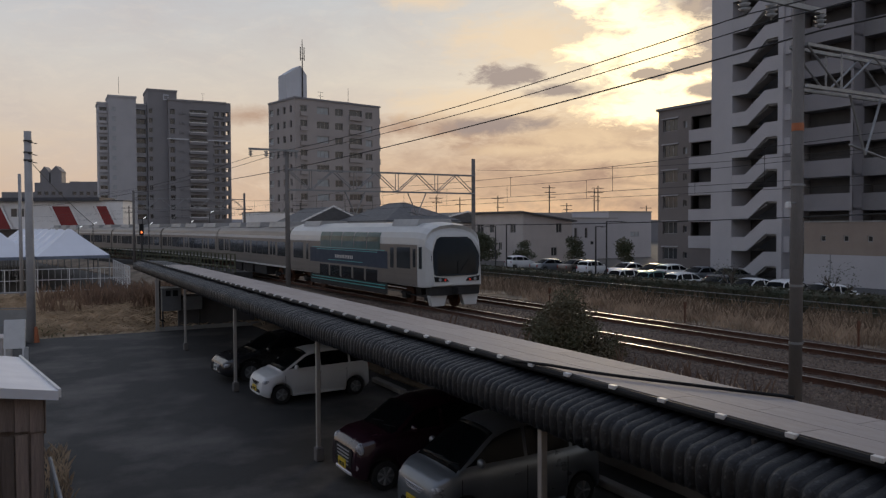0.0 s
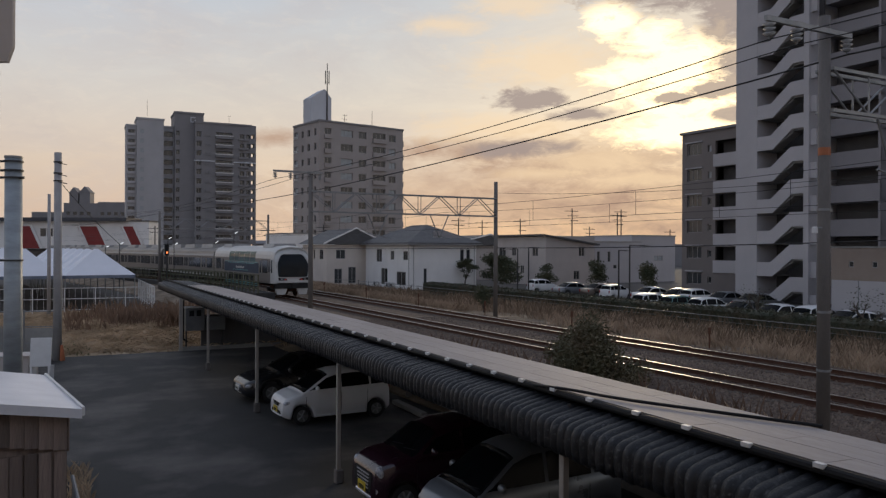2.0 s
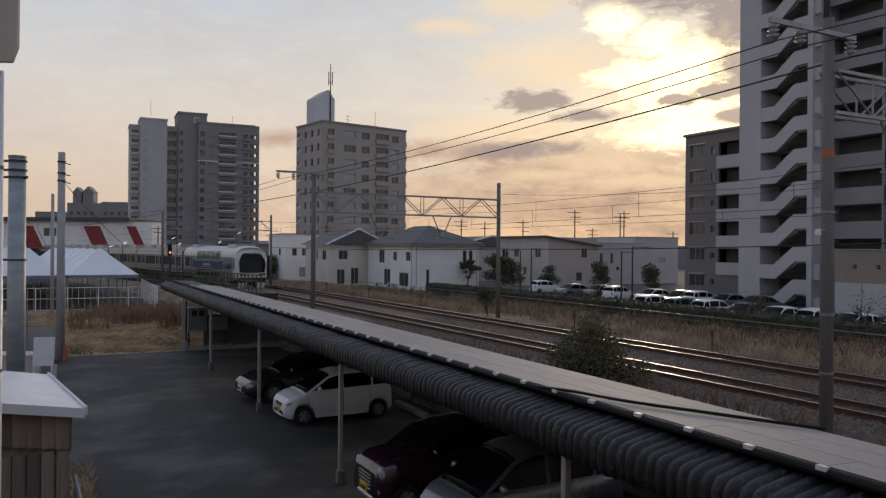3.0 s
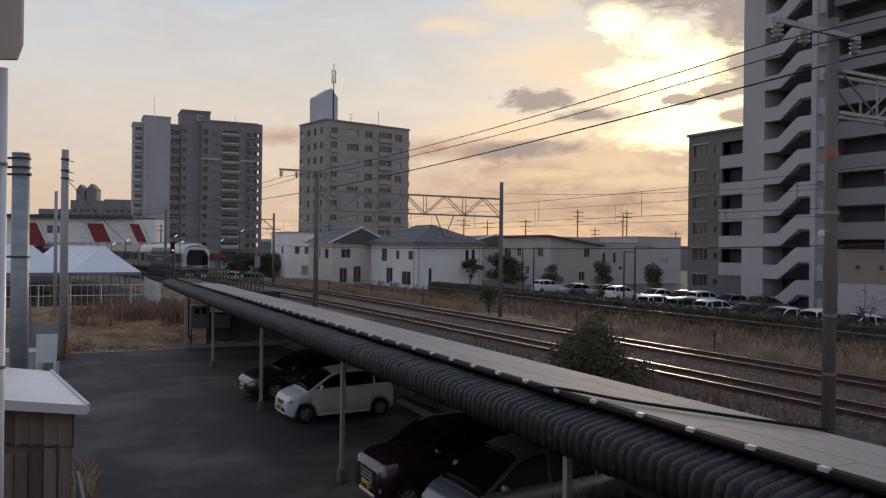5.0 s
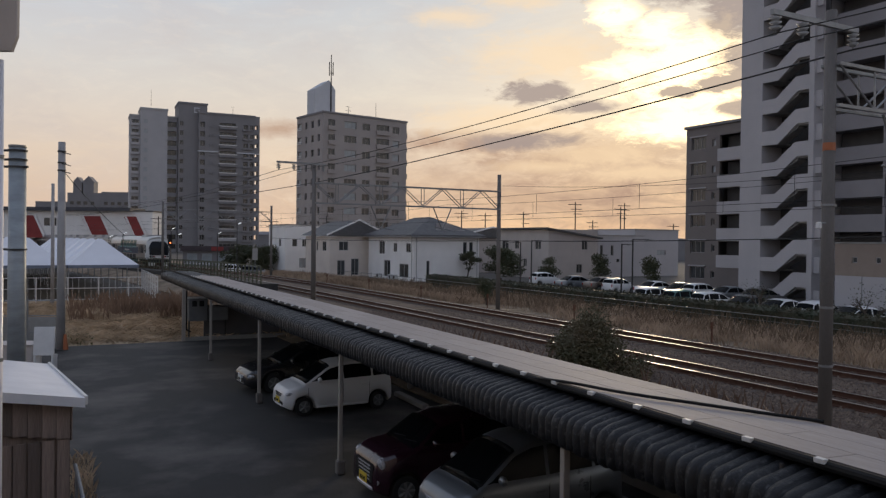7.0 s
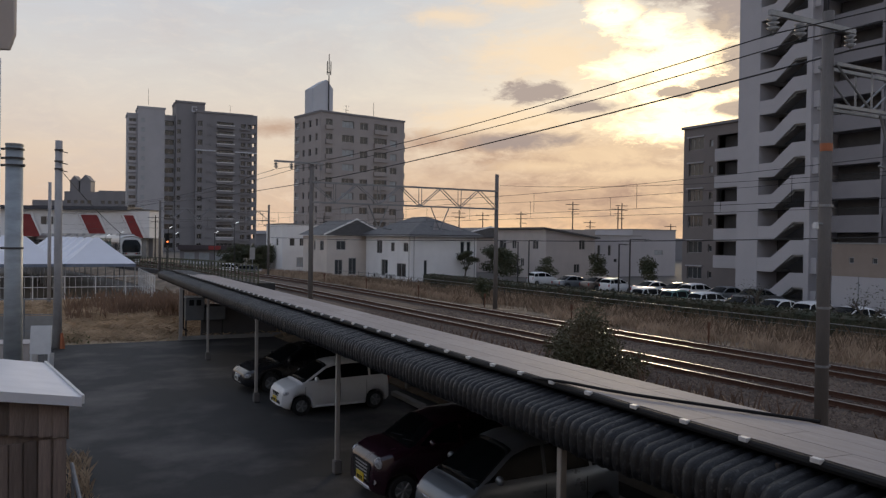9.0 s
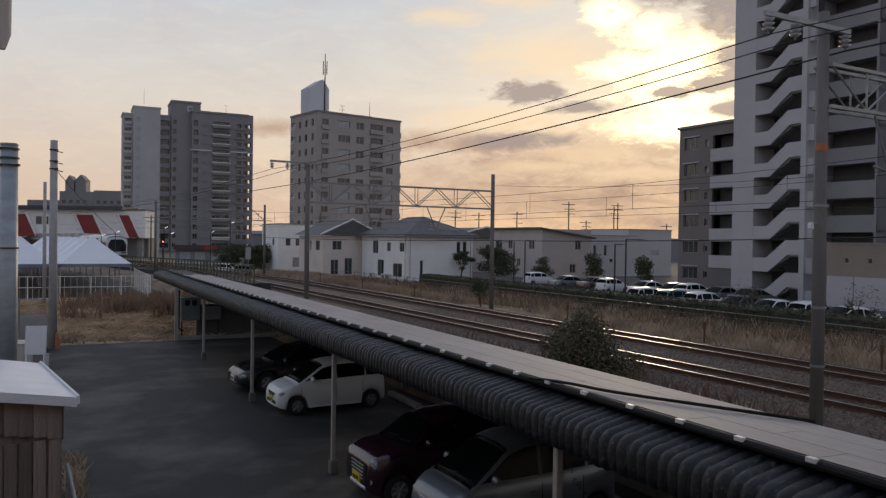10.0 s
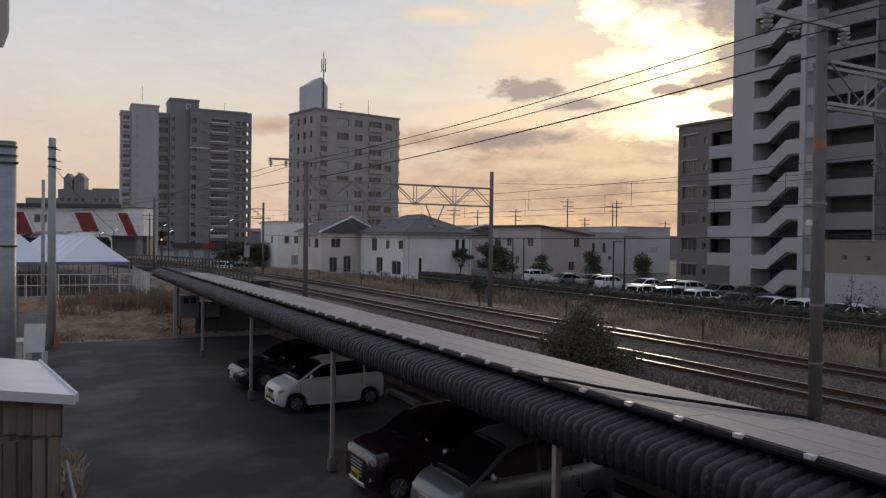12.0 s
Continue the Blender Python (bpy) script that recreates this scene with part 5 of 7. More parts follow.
def build_car(kind, colour, m, label, plate="yellow", group="", detail=True, size=0.92):
    sh = SHAPES[kind]
    cf = CarForm(sh)
    L, w, r, pm = cf.L, cf.w, sh["r"], PAINT[colour]
    c = thing("car", m @ Matrix.Scale(size, 4), label, "car", group)
    part("body", car_body_mesh(sh, 40 if detail else 22), pm, c, smooth=True)
    cab = cf.cab
    part("windscreen", screen_glass(cf, cab[0][0] + 0.03, cab[1][0] + 0.04), CAR_GLASS, c, "dark windscreen", smooth=True)
    part("rear_window", screen_glass(cf, cab[-2][0] + 0.03, cab[-1][0] - 0.05), CAR_GLASS, c, smooth=True)
    ya, yb = cab[0][0] + 0.20, cab[-1][0] - 0.16
    third = 0.02 * L
    cuts = [(ya, third - 0.035), (third + 0.035, 0.30 * L - 0.03), (0.30 * L + 0.04, yb)] if L / 2 - 0.30 * L > 0.55 else [(ya, third - 0.035), (third + 0.035, yb)]
    for sx in (-1, 1):
        for y0, y1 in cuts:
            part("side_window", side_glass(cf, sx, y0, y1), CAR_GLASS, c)
        bm = bmesh.new()
        lens(bm, sx * (w + 0.055), cab[0][0] + 0.42, cf.belt(cab[0][0] + 0.4) + 0.085, 0.095, 0.06, 0.075)
        part("mirror", bm, pm, c, smooth=True)
        for yw in sh["wheels"]:
            bm = bmesh.new()
            x0, x1 = w - 0.025, w - 0.19
            tube(bm, (sx * x0, yw, r), (sx * x1, yw, r), r - 0.012, r - 0.012, 24)
            tube(bm, (sx * (x0 - 0.02), yw, r), (sx * (x1 + 0.02), yw, r), r, r, 24)
            tyre = part("wheel", bm, TYRE, c)
            bm = bmesh.new()
            tube(bm, (sx * (x0 + 0.004), yw, r), (sx * (x0 - 0.06), yw, r), r * 0.64, r * 0.60, 20)
            part("rim", bm, WHEELTRIM, tyre, "dark grey wheel trim")
            if detail:
                k = 7 if kind == "retro" else 5
                for j in range(k):
                    an = j * 2 * math.pi / k
                    bm = bmesh.new()
                    tube(bm, (sx * (x0 + 0.006), yw, r), (sx * (x0 + 0.003), yw + r * 0.60 * math.cos(an), r + r * 0.60 * math.sin(an)), 0.022, 0.028, 6)
                    part("spoke", bm, GALV, tyre)
        bm = bmesh.new()
        zl = cf.belt(-L / 2 + 0.20)
        if kind == "retro":
            lens(bm, sx * 0.53, -L / 2 + 0.135, 0.775, 0.115, 0.10, 0.125)
            part("headlamp", bm, HEADLAMP, c, "oval clear headlamp", smooth=True)
            bm = bmesh.new()
            tube(bm, (sx * 0.53, -L / 2 + 0.02, 0.46), (sx * 0.53, -L / 2 + 0.14, 0.46), 0.065, 0.065, 16)
            ring = part("fog_lamp", bm, CHROME, c, "chrome-ringed fog lamp")
            bm = bmesh.new()
            tube(bm, (sx * 0.53, -L / 2 + 0.012, 0.46), (sx * 0.53, -L / 2 + 0.03, 0.46), 0.045, 0.045, 14)
            part("fog_lens", bm, BLACK, ring)
        else:
            lens(bm, sx * (w - 0.215), -L / 2 + 0.24, zl - 0.115, 0.14, 0.22, 0.085, sx * 0.30, 0.30)
            part("headlamp", bm, HEADLAMP, c, "clear swept-back headlamp", smooth=True)
        bm = bmesh.new()
        z1 = cf.belt(L / 2 - 0.1)
        box(bm, sx * (w - 0.17) - 0.06, sx * (w - 0.17) + 0.06, L / 2 - 0.10, L / 2 + 0.004, z1 - 0.28, z1 - 0.04)
        part("tail_lamp", bm, REDLENS, c, bevel=0.02)
        if detail:
            # seams and handle of the front door
            for y in (cab[0][0] + 0.10, third, 0.27 * L):
                bm = bmesh.new()
                box(bm, sx * (w + 0.0015) - 0.002, sx * (w + 0.0015) + 0.002, y - 0.005, y + 0.005, 0.34, cf.belt(y) - 0.10)
                part("door_seam", bm, BLACK, c)
            for y in (third - 0.16, 0.27 * L - 0.16):
                bm = bmesh.new()
                box(bm, sx * w - 0.012, sx * w + 0.012, y - 0.09, y + 0.07, 0.80, 0.835)
                part("door_handle", bm, pm, c, bevel=0.006)
            bm = bmesh.new()
            tube(bm, (sx * (w - 0.02), sh["wheels"][0] + 0.4, 0.24), (sx * (w - 0.02), sh["wheels"][1] - 0.4, 0.24), 0.035, 0.035, 6)
            part("sill", bm, pm, c)
    # face: dark mouth, bars, plate, bumper
    bm = bmesh.new()
    zg = (0.40, 0.76) if kind == "retro" else (0.30, 0.42)
    prism(bm, [(-0.36, zg[0]), (0.36, zg[0]), (0.43, zg[1] - 0.06), (0.36, zg[1]), (-0.36, zg[1]), (-0.43, zg[1] - 0.06)], "y", -L / 2 - 0.004, -L / 2 + 0.05)
    gr = part("grille", bm, BLACK, c, "dark grille opening")
    for k in range(5 if kind == "retro" else 3):
        z = 0.43 + k * 0.066 if kind == "retro" else cf.belt(-L / 2 + 0.05) - 0.15 + k * 0.038
        hw = 0.36 + 0.016 * k if kind == "retro" else 0.30 + 0.03 * k
        bm = bmesh.new()
        prism(bm, [(-hw, -L / 2 + 0.02), (-hw * 0.6, -L / 2 - 0.012), (hw * 0.6, -L / 2 - 0.012), (hw, -L / 2 + 0.02), (hw, -L / 2 + 0.05), (-hw, -L / 2 + 0.05)], "z", z, z + (0.026 if kind == "retro" else 0.020))
        part("grille_bar", bm, CHROME if kind != "kei" else BLACK, gr, "chrome grille bar" if kind != "kei" else "")
    bm = bmesh.new()
    box(bm, -0.165, 0.165, -L / 2 - 0.034, -L / 2 - 0.016, 0.36, 0.525)
    pl = part("number_plate", bm, PLATE_YELLOW if plate == "yellow" else PLATE_WHITE, c, plate + " number plate")
    for k in range(4):
        bm = bmesh.new()
        box(bm, -0.12 + k * 0.065, -0.075 + k * 0.065, -L / 2 - 0.038, -L / 2 - 0.035, 0.385, 0.46)
        part("plate_bar", bm, BLACK, pl)
    bm = bmesh.new()
    hw = w * 0.72
    prism(bm, [(-hw, -L / 2 + 0.06), (-hw * 0.6, -L / 2 - 0.018), (hw * 0.6, -L / 2 - 0.018), (hw, -L / 2 + 0.06), (hw, -L / 2 + 0.12), (-hw, -L / 2 + 0.12)], "z", 0.27, 0.33)
    part("bumper_lip", bm, CHROME if kind == "retro" else pm, c, bevel=0.01)
    if detail:
        bm = bmesh.new()
        for x in (-0.35, 0.15):
            tube(bm, (x, cab[0][0] + 0.09, cf.top(cab[0][0] + 0.09) + 0.028), (x + 0.42, cab[0][0] + 0.14, cf.top(cab[0][0] + 0.14) + 0.028), 0.006, 0.008, 5)
        part("wipers", bm, BLACK, c)
    return c


def in_lot(n, s, z=0.0, turn=0.0):
    return LOT @ Matrix.Translation((n, s, z)) @ Matrix.Rotation(radians(turn), 4, "Z")


def build_cars():
    # noses towards the open lot: car -y is turned to the lot's -x
    build_car("kei", "white", in_lot(6.33, 19.56, 0, -90 + 3), "white kei hatchback parked under the carport", group="cars under the carport", size=0.87)
    build_car("retro", "purple", in_lot(6.18, 12.5, 0, -90 + 2), "dark plum retro kei car with chrome grille", group="cars under the carport")
    build_car("wagon", "silver", in_lot(6.44, 10.25, 0, -90 + 2), "silver-grey kei hatchback parked under the carport", group="cars under the carport")
    build_car("sedan", "black", in_lot(6.60, 22.9, 0, -90 + 4), "black sedan parked in the carport's shade", "white", group="cars under the carport")
    g = "cars in the car park"
    for kind, col, n, s, turn in (
            ("kei", "white", 38.7, 40.0, 90), ("kei", "teal", 38.7, 37.3, 90), ("kei", "white", 39.0, 35.1, 90), ("sedan", "grey", 38.7, 32.3, -90), ("sedan", "white", 38.8, 29.6, 90),
            ("kei", "white", 38.7, 27.2, 90), ("sedan", "white", 38.4, 24.6, 80),
            ("kei", "white", 46.5, 63.7, 90), ("sedan", "silver", 45.8, 57.7, 85), ("sedan", "bronze", 46.8, 54.9, 90), ("kei", "white", 45.5, 51.5, 100), ("sedan", "white", 46.5, 47.8, 90),
            ("sedan", "grey", 46.5, 45.2, -90), ("kei", "white", 46.5, 43.0, 90), ("sedan", "silver", 46.5, 40.1, 90), ("sedan", "grey", 46.5, 37.4, 90)):
        p, h = TU * s + TN * n + Vector((0, 0, 0.03)), TRACK_TURN
        names = {"kei": "hatchback", "van": "minivan", "sedan": "saloon"}
        build_car(kind, col, Matrix.Translation(p) @ Matrix.Rotation(h + radians(turn), 4, "Z"), "%s %s parked behind the hedge" % (col, names[kind]), "white", g, False)
    for x, y, col in ((-24.6, 92, "white"), (-21.4, 88, "grey")):
        build_car("kei", col, pose(x, y, 0, 0, 0, 75), "%s hatchback parked beyond the tracks" % col, "white", "cars beyond the tracks", False)


# ---- plants ----
def leaf_cloud(bm, centre, radii, count, size, rnd, hollow=0.55):
    """Many small leaves, crossed at random, in a ragged oval."""
    cx, cy, cz = centre
    for _ in range(count):
        v = Vector((rnd.gauss(0, 1), rnd.gauss(0, 1), rnd.gauss(0, 1)))
        v.normalize()
        r = hollow + (1 - hollow) * rnd.random() ** 0.6
        k = 1 + 0.28 * noise.noise(v * 2.3 + Vector(centre))
        p = Vector((cx + v.x * radii[0] * r * k, cy + v.y * radii[1] * r * k, cz + v.z * radii[2] * r * k))
        a = Vector((rnd.uniform(-1, 1), rnd.uniform(-1, 1), rnd.uniform(-0.6, 0.6))).normalized() * size * rnd.uniform(0.6, 1.4)
        b = a.cross(Vector((rnd.uniform(-1, 1), rnd.uniform(-1, 1), rnd.uniform(-1, 1)))).normalized() * size * 0.5
        bm.faces.new([bm.verts.new(q) for q in (p - a, p + b, p + a, p - b)])


def bough(bm, p, d, length, r, rnd, depth):
    q = p + d * length
    tube(bm, p, q, r, r * 0.65, 5, False)
    tips = [q]
    if depth:
        for _ in range(3):
            e = (d + Vector((rnd.uniform(-0.9, 0.9), rnd.uniform(-0.9, 0.9), rnd.uniform(-0.2, 0.6)))).normalized()
            tips += bough(bm, p.lerp(q, rnd.uniform(0.6, 1.0)), e, length * 0.68, r * 0.6, rnd, depth - 1)
    return tips


def tree(name, m, height, spread, label, seed, leaves=900, size=0.10, trunk=0.3, category="tree", material=None, clumps=True):
    rnd = random.Random(seed)
    t = thing(name, m, label, category)
    bm = bmesh.new()
    tips = bough(bm, Vector((0, 0, -0.1)), Vector((0.05, 0.03, 1)), height * trunk + 0.1, 0.035 * height, rnd, 3)
    part("trunk", bm, BARK, t)
    if leaves:
        bm = bmesh.new()
        top = height
        cl = 11
        for k in range(cl):
            a, rr = rnd.uniform(0, 6.28), spread * math.sqrt(rnd.random()) * 0.62
            z = height * (trunk + (1 - trunk) * (0.25 + 0.62 * rnd.random()))
            f = 1.0 - 0.45 * max(0, z / top - 0.55)
            leaf_cloud(bm, (rr * f * math.cos(a), rr * f * math.sin(a), z), (spread * 0.42, spread * 0.42, height * 0.17), leaves // cl, size, rnd, 0.2)
        part("crown", bm, material or LEAF, t)
    return t


def pruned_pine(m, height, label, seed):
    rnd = random.Random(seed)
    t = thing("garden_tree", m, label, "tree")
    bm = bmesh.new()
    tips = bough(bm, Vector((0, 0, -0.1)), Vector((0.15, 0, 1)).normalized(), height * 0.42, 0.10, rnd, 3)
    part("trunk", bm, BARK, t)
    bm = bmesh.new()
    for q in tips[::1]:
        leaf_cloud(bm, q, (0.42, 0.42, 0.22), 60, 0.09, rnd, 0.1)
    part("crown", bm, LEAF, t)


def blades(name, area, count, h0, h1, w, material, label, seed, lean=0.35):
    """Thin upright blades scattered by area(rnd) -> (x, y, z), joined."""
    rnd = random.Random(seed)
    verts, faces = [], []
    for _ in range(count):
        x, y, z = area(rnd)
        a, h = rnd.uniform(0, 6.283), rnd.uniform(h0, h1)
        dx, dy = math.cos(a) * w, math.sin(a) * w
        lx, ly = rnd.gauss(0, lean) * h, rnd.gauss(0, lean) * h
        i = len(verts)
        verts += [(x - dx, y - dy, z - 0.03), (x + dx, y + dy, z - 0.03), (x + lx * 0.4 + dx * 0.7, y + ly * 0.4 + dy * 0.7, z + h * 0.6), (x + lx, y + ly, z + h)]
        faces += [(i, i + 1, i + 2), (i, i + 2, i + 3)]
    me = bpy.data.meshes.new(name)
    me.from_pydata(verts, [], faces)
    me.materials.append(material)
    return tagged(new(name, me), label, "grass", kind="stuff")


BANK = [(10.0, 0.05), (11.6, 0.38), (13.2, 0.52), (15.0, 0.6), (23.0, 0.6), (24.6, 0.42), (27.0, 0.30), (29.4, 0.14), (33.0, 0.06), (40, 0.03)]


def bank_z(n):
    return resample(BANK, [n])[0]


def build_plants():
    def strip(n0, n1, s0, s1, clump=0.5):
        def area(rnd):
            while True:
                n, s = rnd.uniform(n0, n1), s0 + (s1 - s0) * rnd.random() ** 1.3
                if noise.noise(Vector((n * 0.6, s * 0.35, 3.3))) + 0.35 > clump * rnd.random():
                    p, _ = track(s, n, bank_z(n))
                    return p.x, p.y, p.z
        return area

    def field(n0, n1, s0, s1):
        def area(rnd):
            n, s = rnd.uniform(n0, n1), rnd.uniform(s0, s1)
            p = LOT @ Vector((n, s, 0))
            return p.x, p.y, 0.0
        return area

    def clumped(n0, n1, s0, s1):
        def area(rnd):
            while True:
                n, s = rnd.uniform(n0, n1), rnd.uniform(s0, s1)
                if noise.noise(Vector((n * 0.45, s * 0.45, 7.1))) > rnd.uniform(-0.15, 0.35):
                    p = LOT @ Vector((n, s, 0))
                    return p.x, p.y, 0.0
        return area

    blades("dry_grass", strip(24.4, 33.6, 6, 95), 36000, 0.12, 0.60, 0.014, mat("bank_grass", (0.50, 0.37, 0.26), 0.95, var=0.45, scale=0.7, bump=0, tint=(0.15, 0.10, 0.065)), "straw-coloured dead grass on the railway bank", 11)
    blades("dead_weeds", strip(26.5, 34, 6, 70), 6000, 0.4, 0.95, 0.011, mat("dead_weed_stalks", (0.20, 0.14, 0.09), 0.95, var=0.4, scale=1, bump=0), "brown dead weed stalks along the bank", 12, 0.2)
    blades("dead_stalks", strip(10.6, 14.4, 4, 26, 0.8), 1500, 0.3, 0.9, 0.008, mat("brown_stalks", (0.17, 0.105, 0.07), 0.95, var=0.4, scale=1, bump=0), "thin brown dead stalks beside the near track", 18, 0.18)
    blades("trackside_grass", strip(10.2, 14.6, 5, 60, 0.9), 9000, 0.08, 0.40, 0.016, DRYGRASS, "sparse dry grass beside the ballast", 13)
    blades("field_grass", field(-14, 9.5, 34.9, 57), 30000, 0.05, 0.28, 0.014, DRYGRASS, "flattened straw-coloured grass on the empty plot", 14, 1.9)
    blades("brown_brush", clumped(0.0, 9.4, 44, 57), 3000, 0.2, 1.15, 0.018, mat("brown_brush", (0.26, 0.165, 0.11), 0.95, var=0.4, scale=0.8, bump=0), "tall reddish-brown dead brush before the fence", 15, 0.2)
    blades("green_weeds", field(-1.6, 0.9, 35, 40), 320, 0.08, 0.24, 0.03, GREENGRASS, "green weeds on the plot's edge", 16, 0.5)
    blades("weeds_by_shed", field(0.0, 0.42, 13.8, 17.0), 420, 0.05, 0.24, 0.010, DRYGRASS, "dry weeds beside the shed", 17, 0.4)
    # clipped hedge behind the wire fence
    rnd = random.Random(5)
    h = thing("hedge", Matrix(), "long clipped dark hedge in front of the car park", "hedge")
    bm = bmesh.new()
    along(bm, [(34.55, 0.0), (34.5, 1.0), (34.7, 1.13), (35.6, 1.13), (35.75, 1.0), (35.7, 0.0)], 2, 66, 1.0, True)
    part("hedge_core", bm, HEDGE, h)
    bm = bmesh.new()
    for _ in range(17000):
        s = 2 + 64 * rnd.random() ** 1.15
        side = rnd.random()
        n, z = (34.48, rnd.uniform(0.05, 1.12)) if side < 0.6 else (rnd.uniform(34.5, 35.75), 1.14)
        p = track(s, n + rnd.gauss(0, 0.06), z + rnd.gauss(0, 0.05))[0]
        a = Vector((rnd.uniform(-1, 1), rnd.uniform(-1, 1), rnd.uniform(-1, 1))).normalized() * rnd.uniform(0.05, 0.11)
        b = a.cross(Vector((rnd.uniform(-1, 1), rnd.uniform(-1, 1), rnd.uniform(-1, 1)))).normalized() * 0.045
        bm.faces.new([bm.verts.new(q) for q in (p - a, p + b, p + a, p - b)])
    tagged(part("hedge_leaves", bm, HEDGE, h), kind="stuff")
    # the bush beside the near track
    b = thing("bush", Matrix.Translation((4.35, 20.9, 0.45)), "dense dark green bush beside the near track", "bush")
    rnd = random.Random(21)
    bm = bmesh.new()
    for k in range(7):
        bough(bm, Vector((0, 0, -0.1)), Vector((rnd.uniform(-0.7, 0.7), rnd.uniform(-0.7, 0.7), 1)).normalized(), 0.7, 0.035, rnd, 2)
    part("stem", bm, BARK, b)
    bm = bmesh.new()
    for k in range(44):
        a, rr = rnd.uniform(0, 6.28), math.sqrt(rnd.random()) * 1.12
        z = 0.15 + 2.05 * rnd.random() * (1 - 0.36 * rr)
        leaf_cloud(bm, (rr * math.cos(a), rr * math.sin(a), z), (0.50, 0.50, 0.42), 420, 0.045, rnd, 0.2)
    part("foliage", bm, mat("olive_leaf", (0.080, 0.084, 0.040), 0.7, var=0.5, scale=1.2, grain=0.3, grain_scale=8, bump=0, tint=(0.130, 0.090, 0.048)), b)
    for s, n, hh, sp, seed, nm in ((66.8, 49.5, 2.9, 1.5, 31, "small round evergreen by the car park"), (58.4, 49.5, 3.4, 1.35, 32, "dense evergreen tree by the car park"), (51.6, 49.5, 3.5, 1.3, 33, "dense upright evergreen by the car park")):
        p = TU * s + TN * n
        tree("evergreen_tree", Matrix.Translation(p), hh, sp, nm, seed, 1900, 0.10, 0.18)
    p = TU * 70.0 + TN * 45.1
    tree("evergreen_tree", Matrix.Translation(p), 4.0, 2.9, "broad dark evergreen beside the white house", 34, 5200, 0.13, 0.05)
    p = TU * 72.3 + TN * 42.2
    pruned_pine(Matrix.Translation(p), 3.9, "cloud-pruned garden tree before the white house", 35)
    p, _ = track(42.3, 26.2, 0.35)
    tree("shrub", Matrix.Translation(p), 1.9, 0.8, "olive shrub beside the gantry mast", 36, 1500, 0.06, 0.1, "bush")
    for s, n, seed in ((29.2, 36.2, 41), (22.8, 36.2, 42)):
        p, _ = track(s, n, 0)
        tree("bare_tree", Matrix.Translation(p), 2.7, 1.4, "small leafless tree behind the hedge", seed, 260, 0.05, 0.34)
    for x, y, r, hh, seed, label in ((-28.7, 108, 2.5, 4.3, 51, "broad dark evergreen clump beyond the tracks"), (-25.0, 107, 2.2, 4.3, 52, "low dark evergreen beyond the tracks")):
        rnd = random.Random(seed)
        t = thing("evergreen_tree", pose(x, y, 0), label, "tree")
        bm = bmesh.new()
        tube(bm, (0, 0, -0.1), (0.1, 0, hh * 0.7), 0.14, 0.05, 8)
        part("trunk", bm, BARK, t)
        bm = bmesh.new()
        for k in range(30):
            a, rr = rnd.uniform(0, 6.28), math.sqrt(rnd.random()) * (r - 0.45)
            z = 0.5 + (hh - 1.0) * rnd.random() * (1 - 0.22 * rr / r)
            leaf_cloud(bm, (rr * math.cos(a), rr * math.sin(a), z), (0.8, 0.8, 0.6), 260, 0.11, rnd, 0.2)
        part("crown", bm, LEAF, t)


def build_stones():
    rnd = random.Random(8)
    verts, faces = [], []
    for q in range(40000):
        s, n = 3 + 34 * rnd.random() ** 1.5, rnd.uniform(14.4, 23.4) if q % 2 else rnd.uniform(11.2, 16.4)
        z = 0.745 if 15.2 < n < 22.8 else bank_z(n) + 0.02
        p, _h = track(s, n, z)
        r = rnd.uniform(0.02, 0.055)
        i = len(verts)
        a = rnd.uniform(0, 6.28)
        for k in range(4):
            verts.append((p.x + r * math.cos(a + k * 1.57) * rnd.uniform(0.7, 1.3), p.y + r * math.sin(a + k * 1.57) * rnd.uniform(0.7, 1.3), p.z - 0.01 + rnd.uniform(0, 0.012)))
        verts.append((p.x + rnd.uniform(-0.3, 0.3) * r, p.y + rnd.uniform(-0.3, 0.3) * r, p.z + r * rnd.uniform(0.7, 1.3)))
        for k in range(4):
            faces.append((i + k, i + (k + 1) % 4, i + 4))
    me = bpy.data.meshes.new("ballast_stones")
    me.from_pydata(verts, [], faces)
    me.materials.append(STONE)
    tagged(new("ballast_stones", me), "loose brown ballast stones", "stone", kind="stuff")


STONE = mat("loose_ballast", (0.25, 0.190, 0.150), 0.95, var=0.6, scale=9, bump=0, tint=(0.06, 0.043, 0.034))


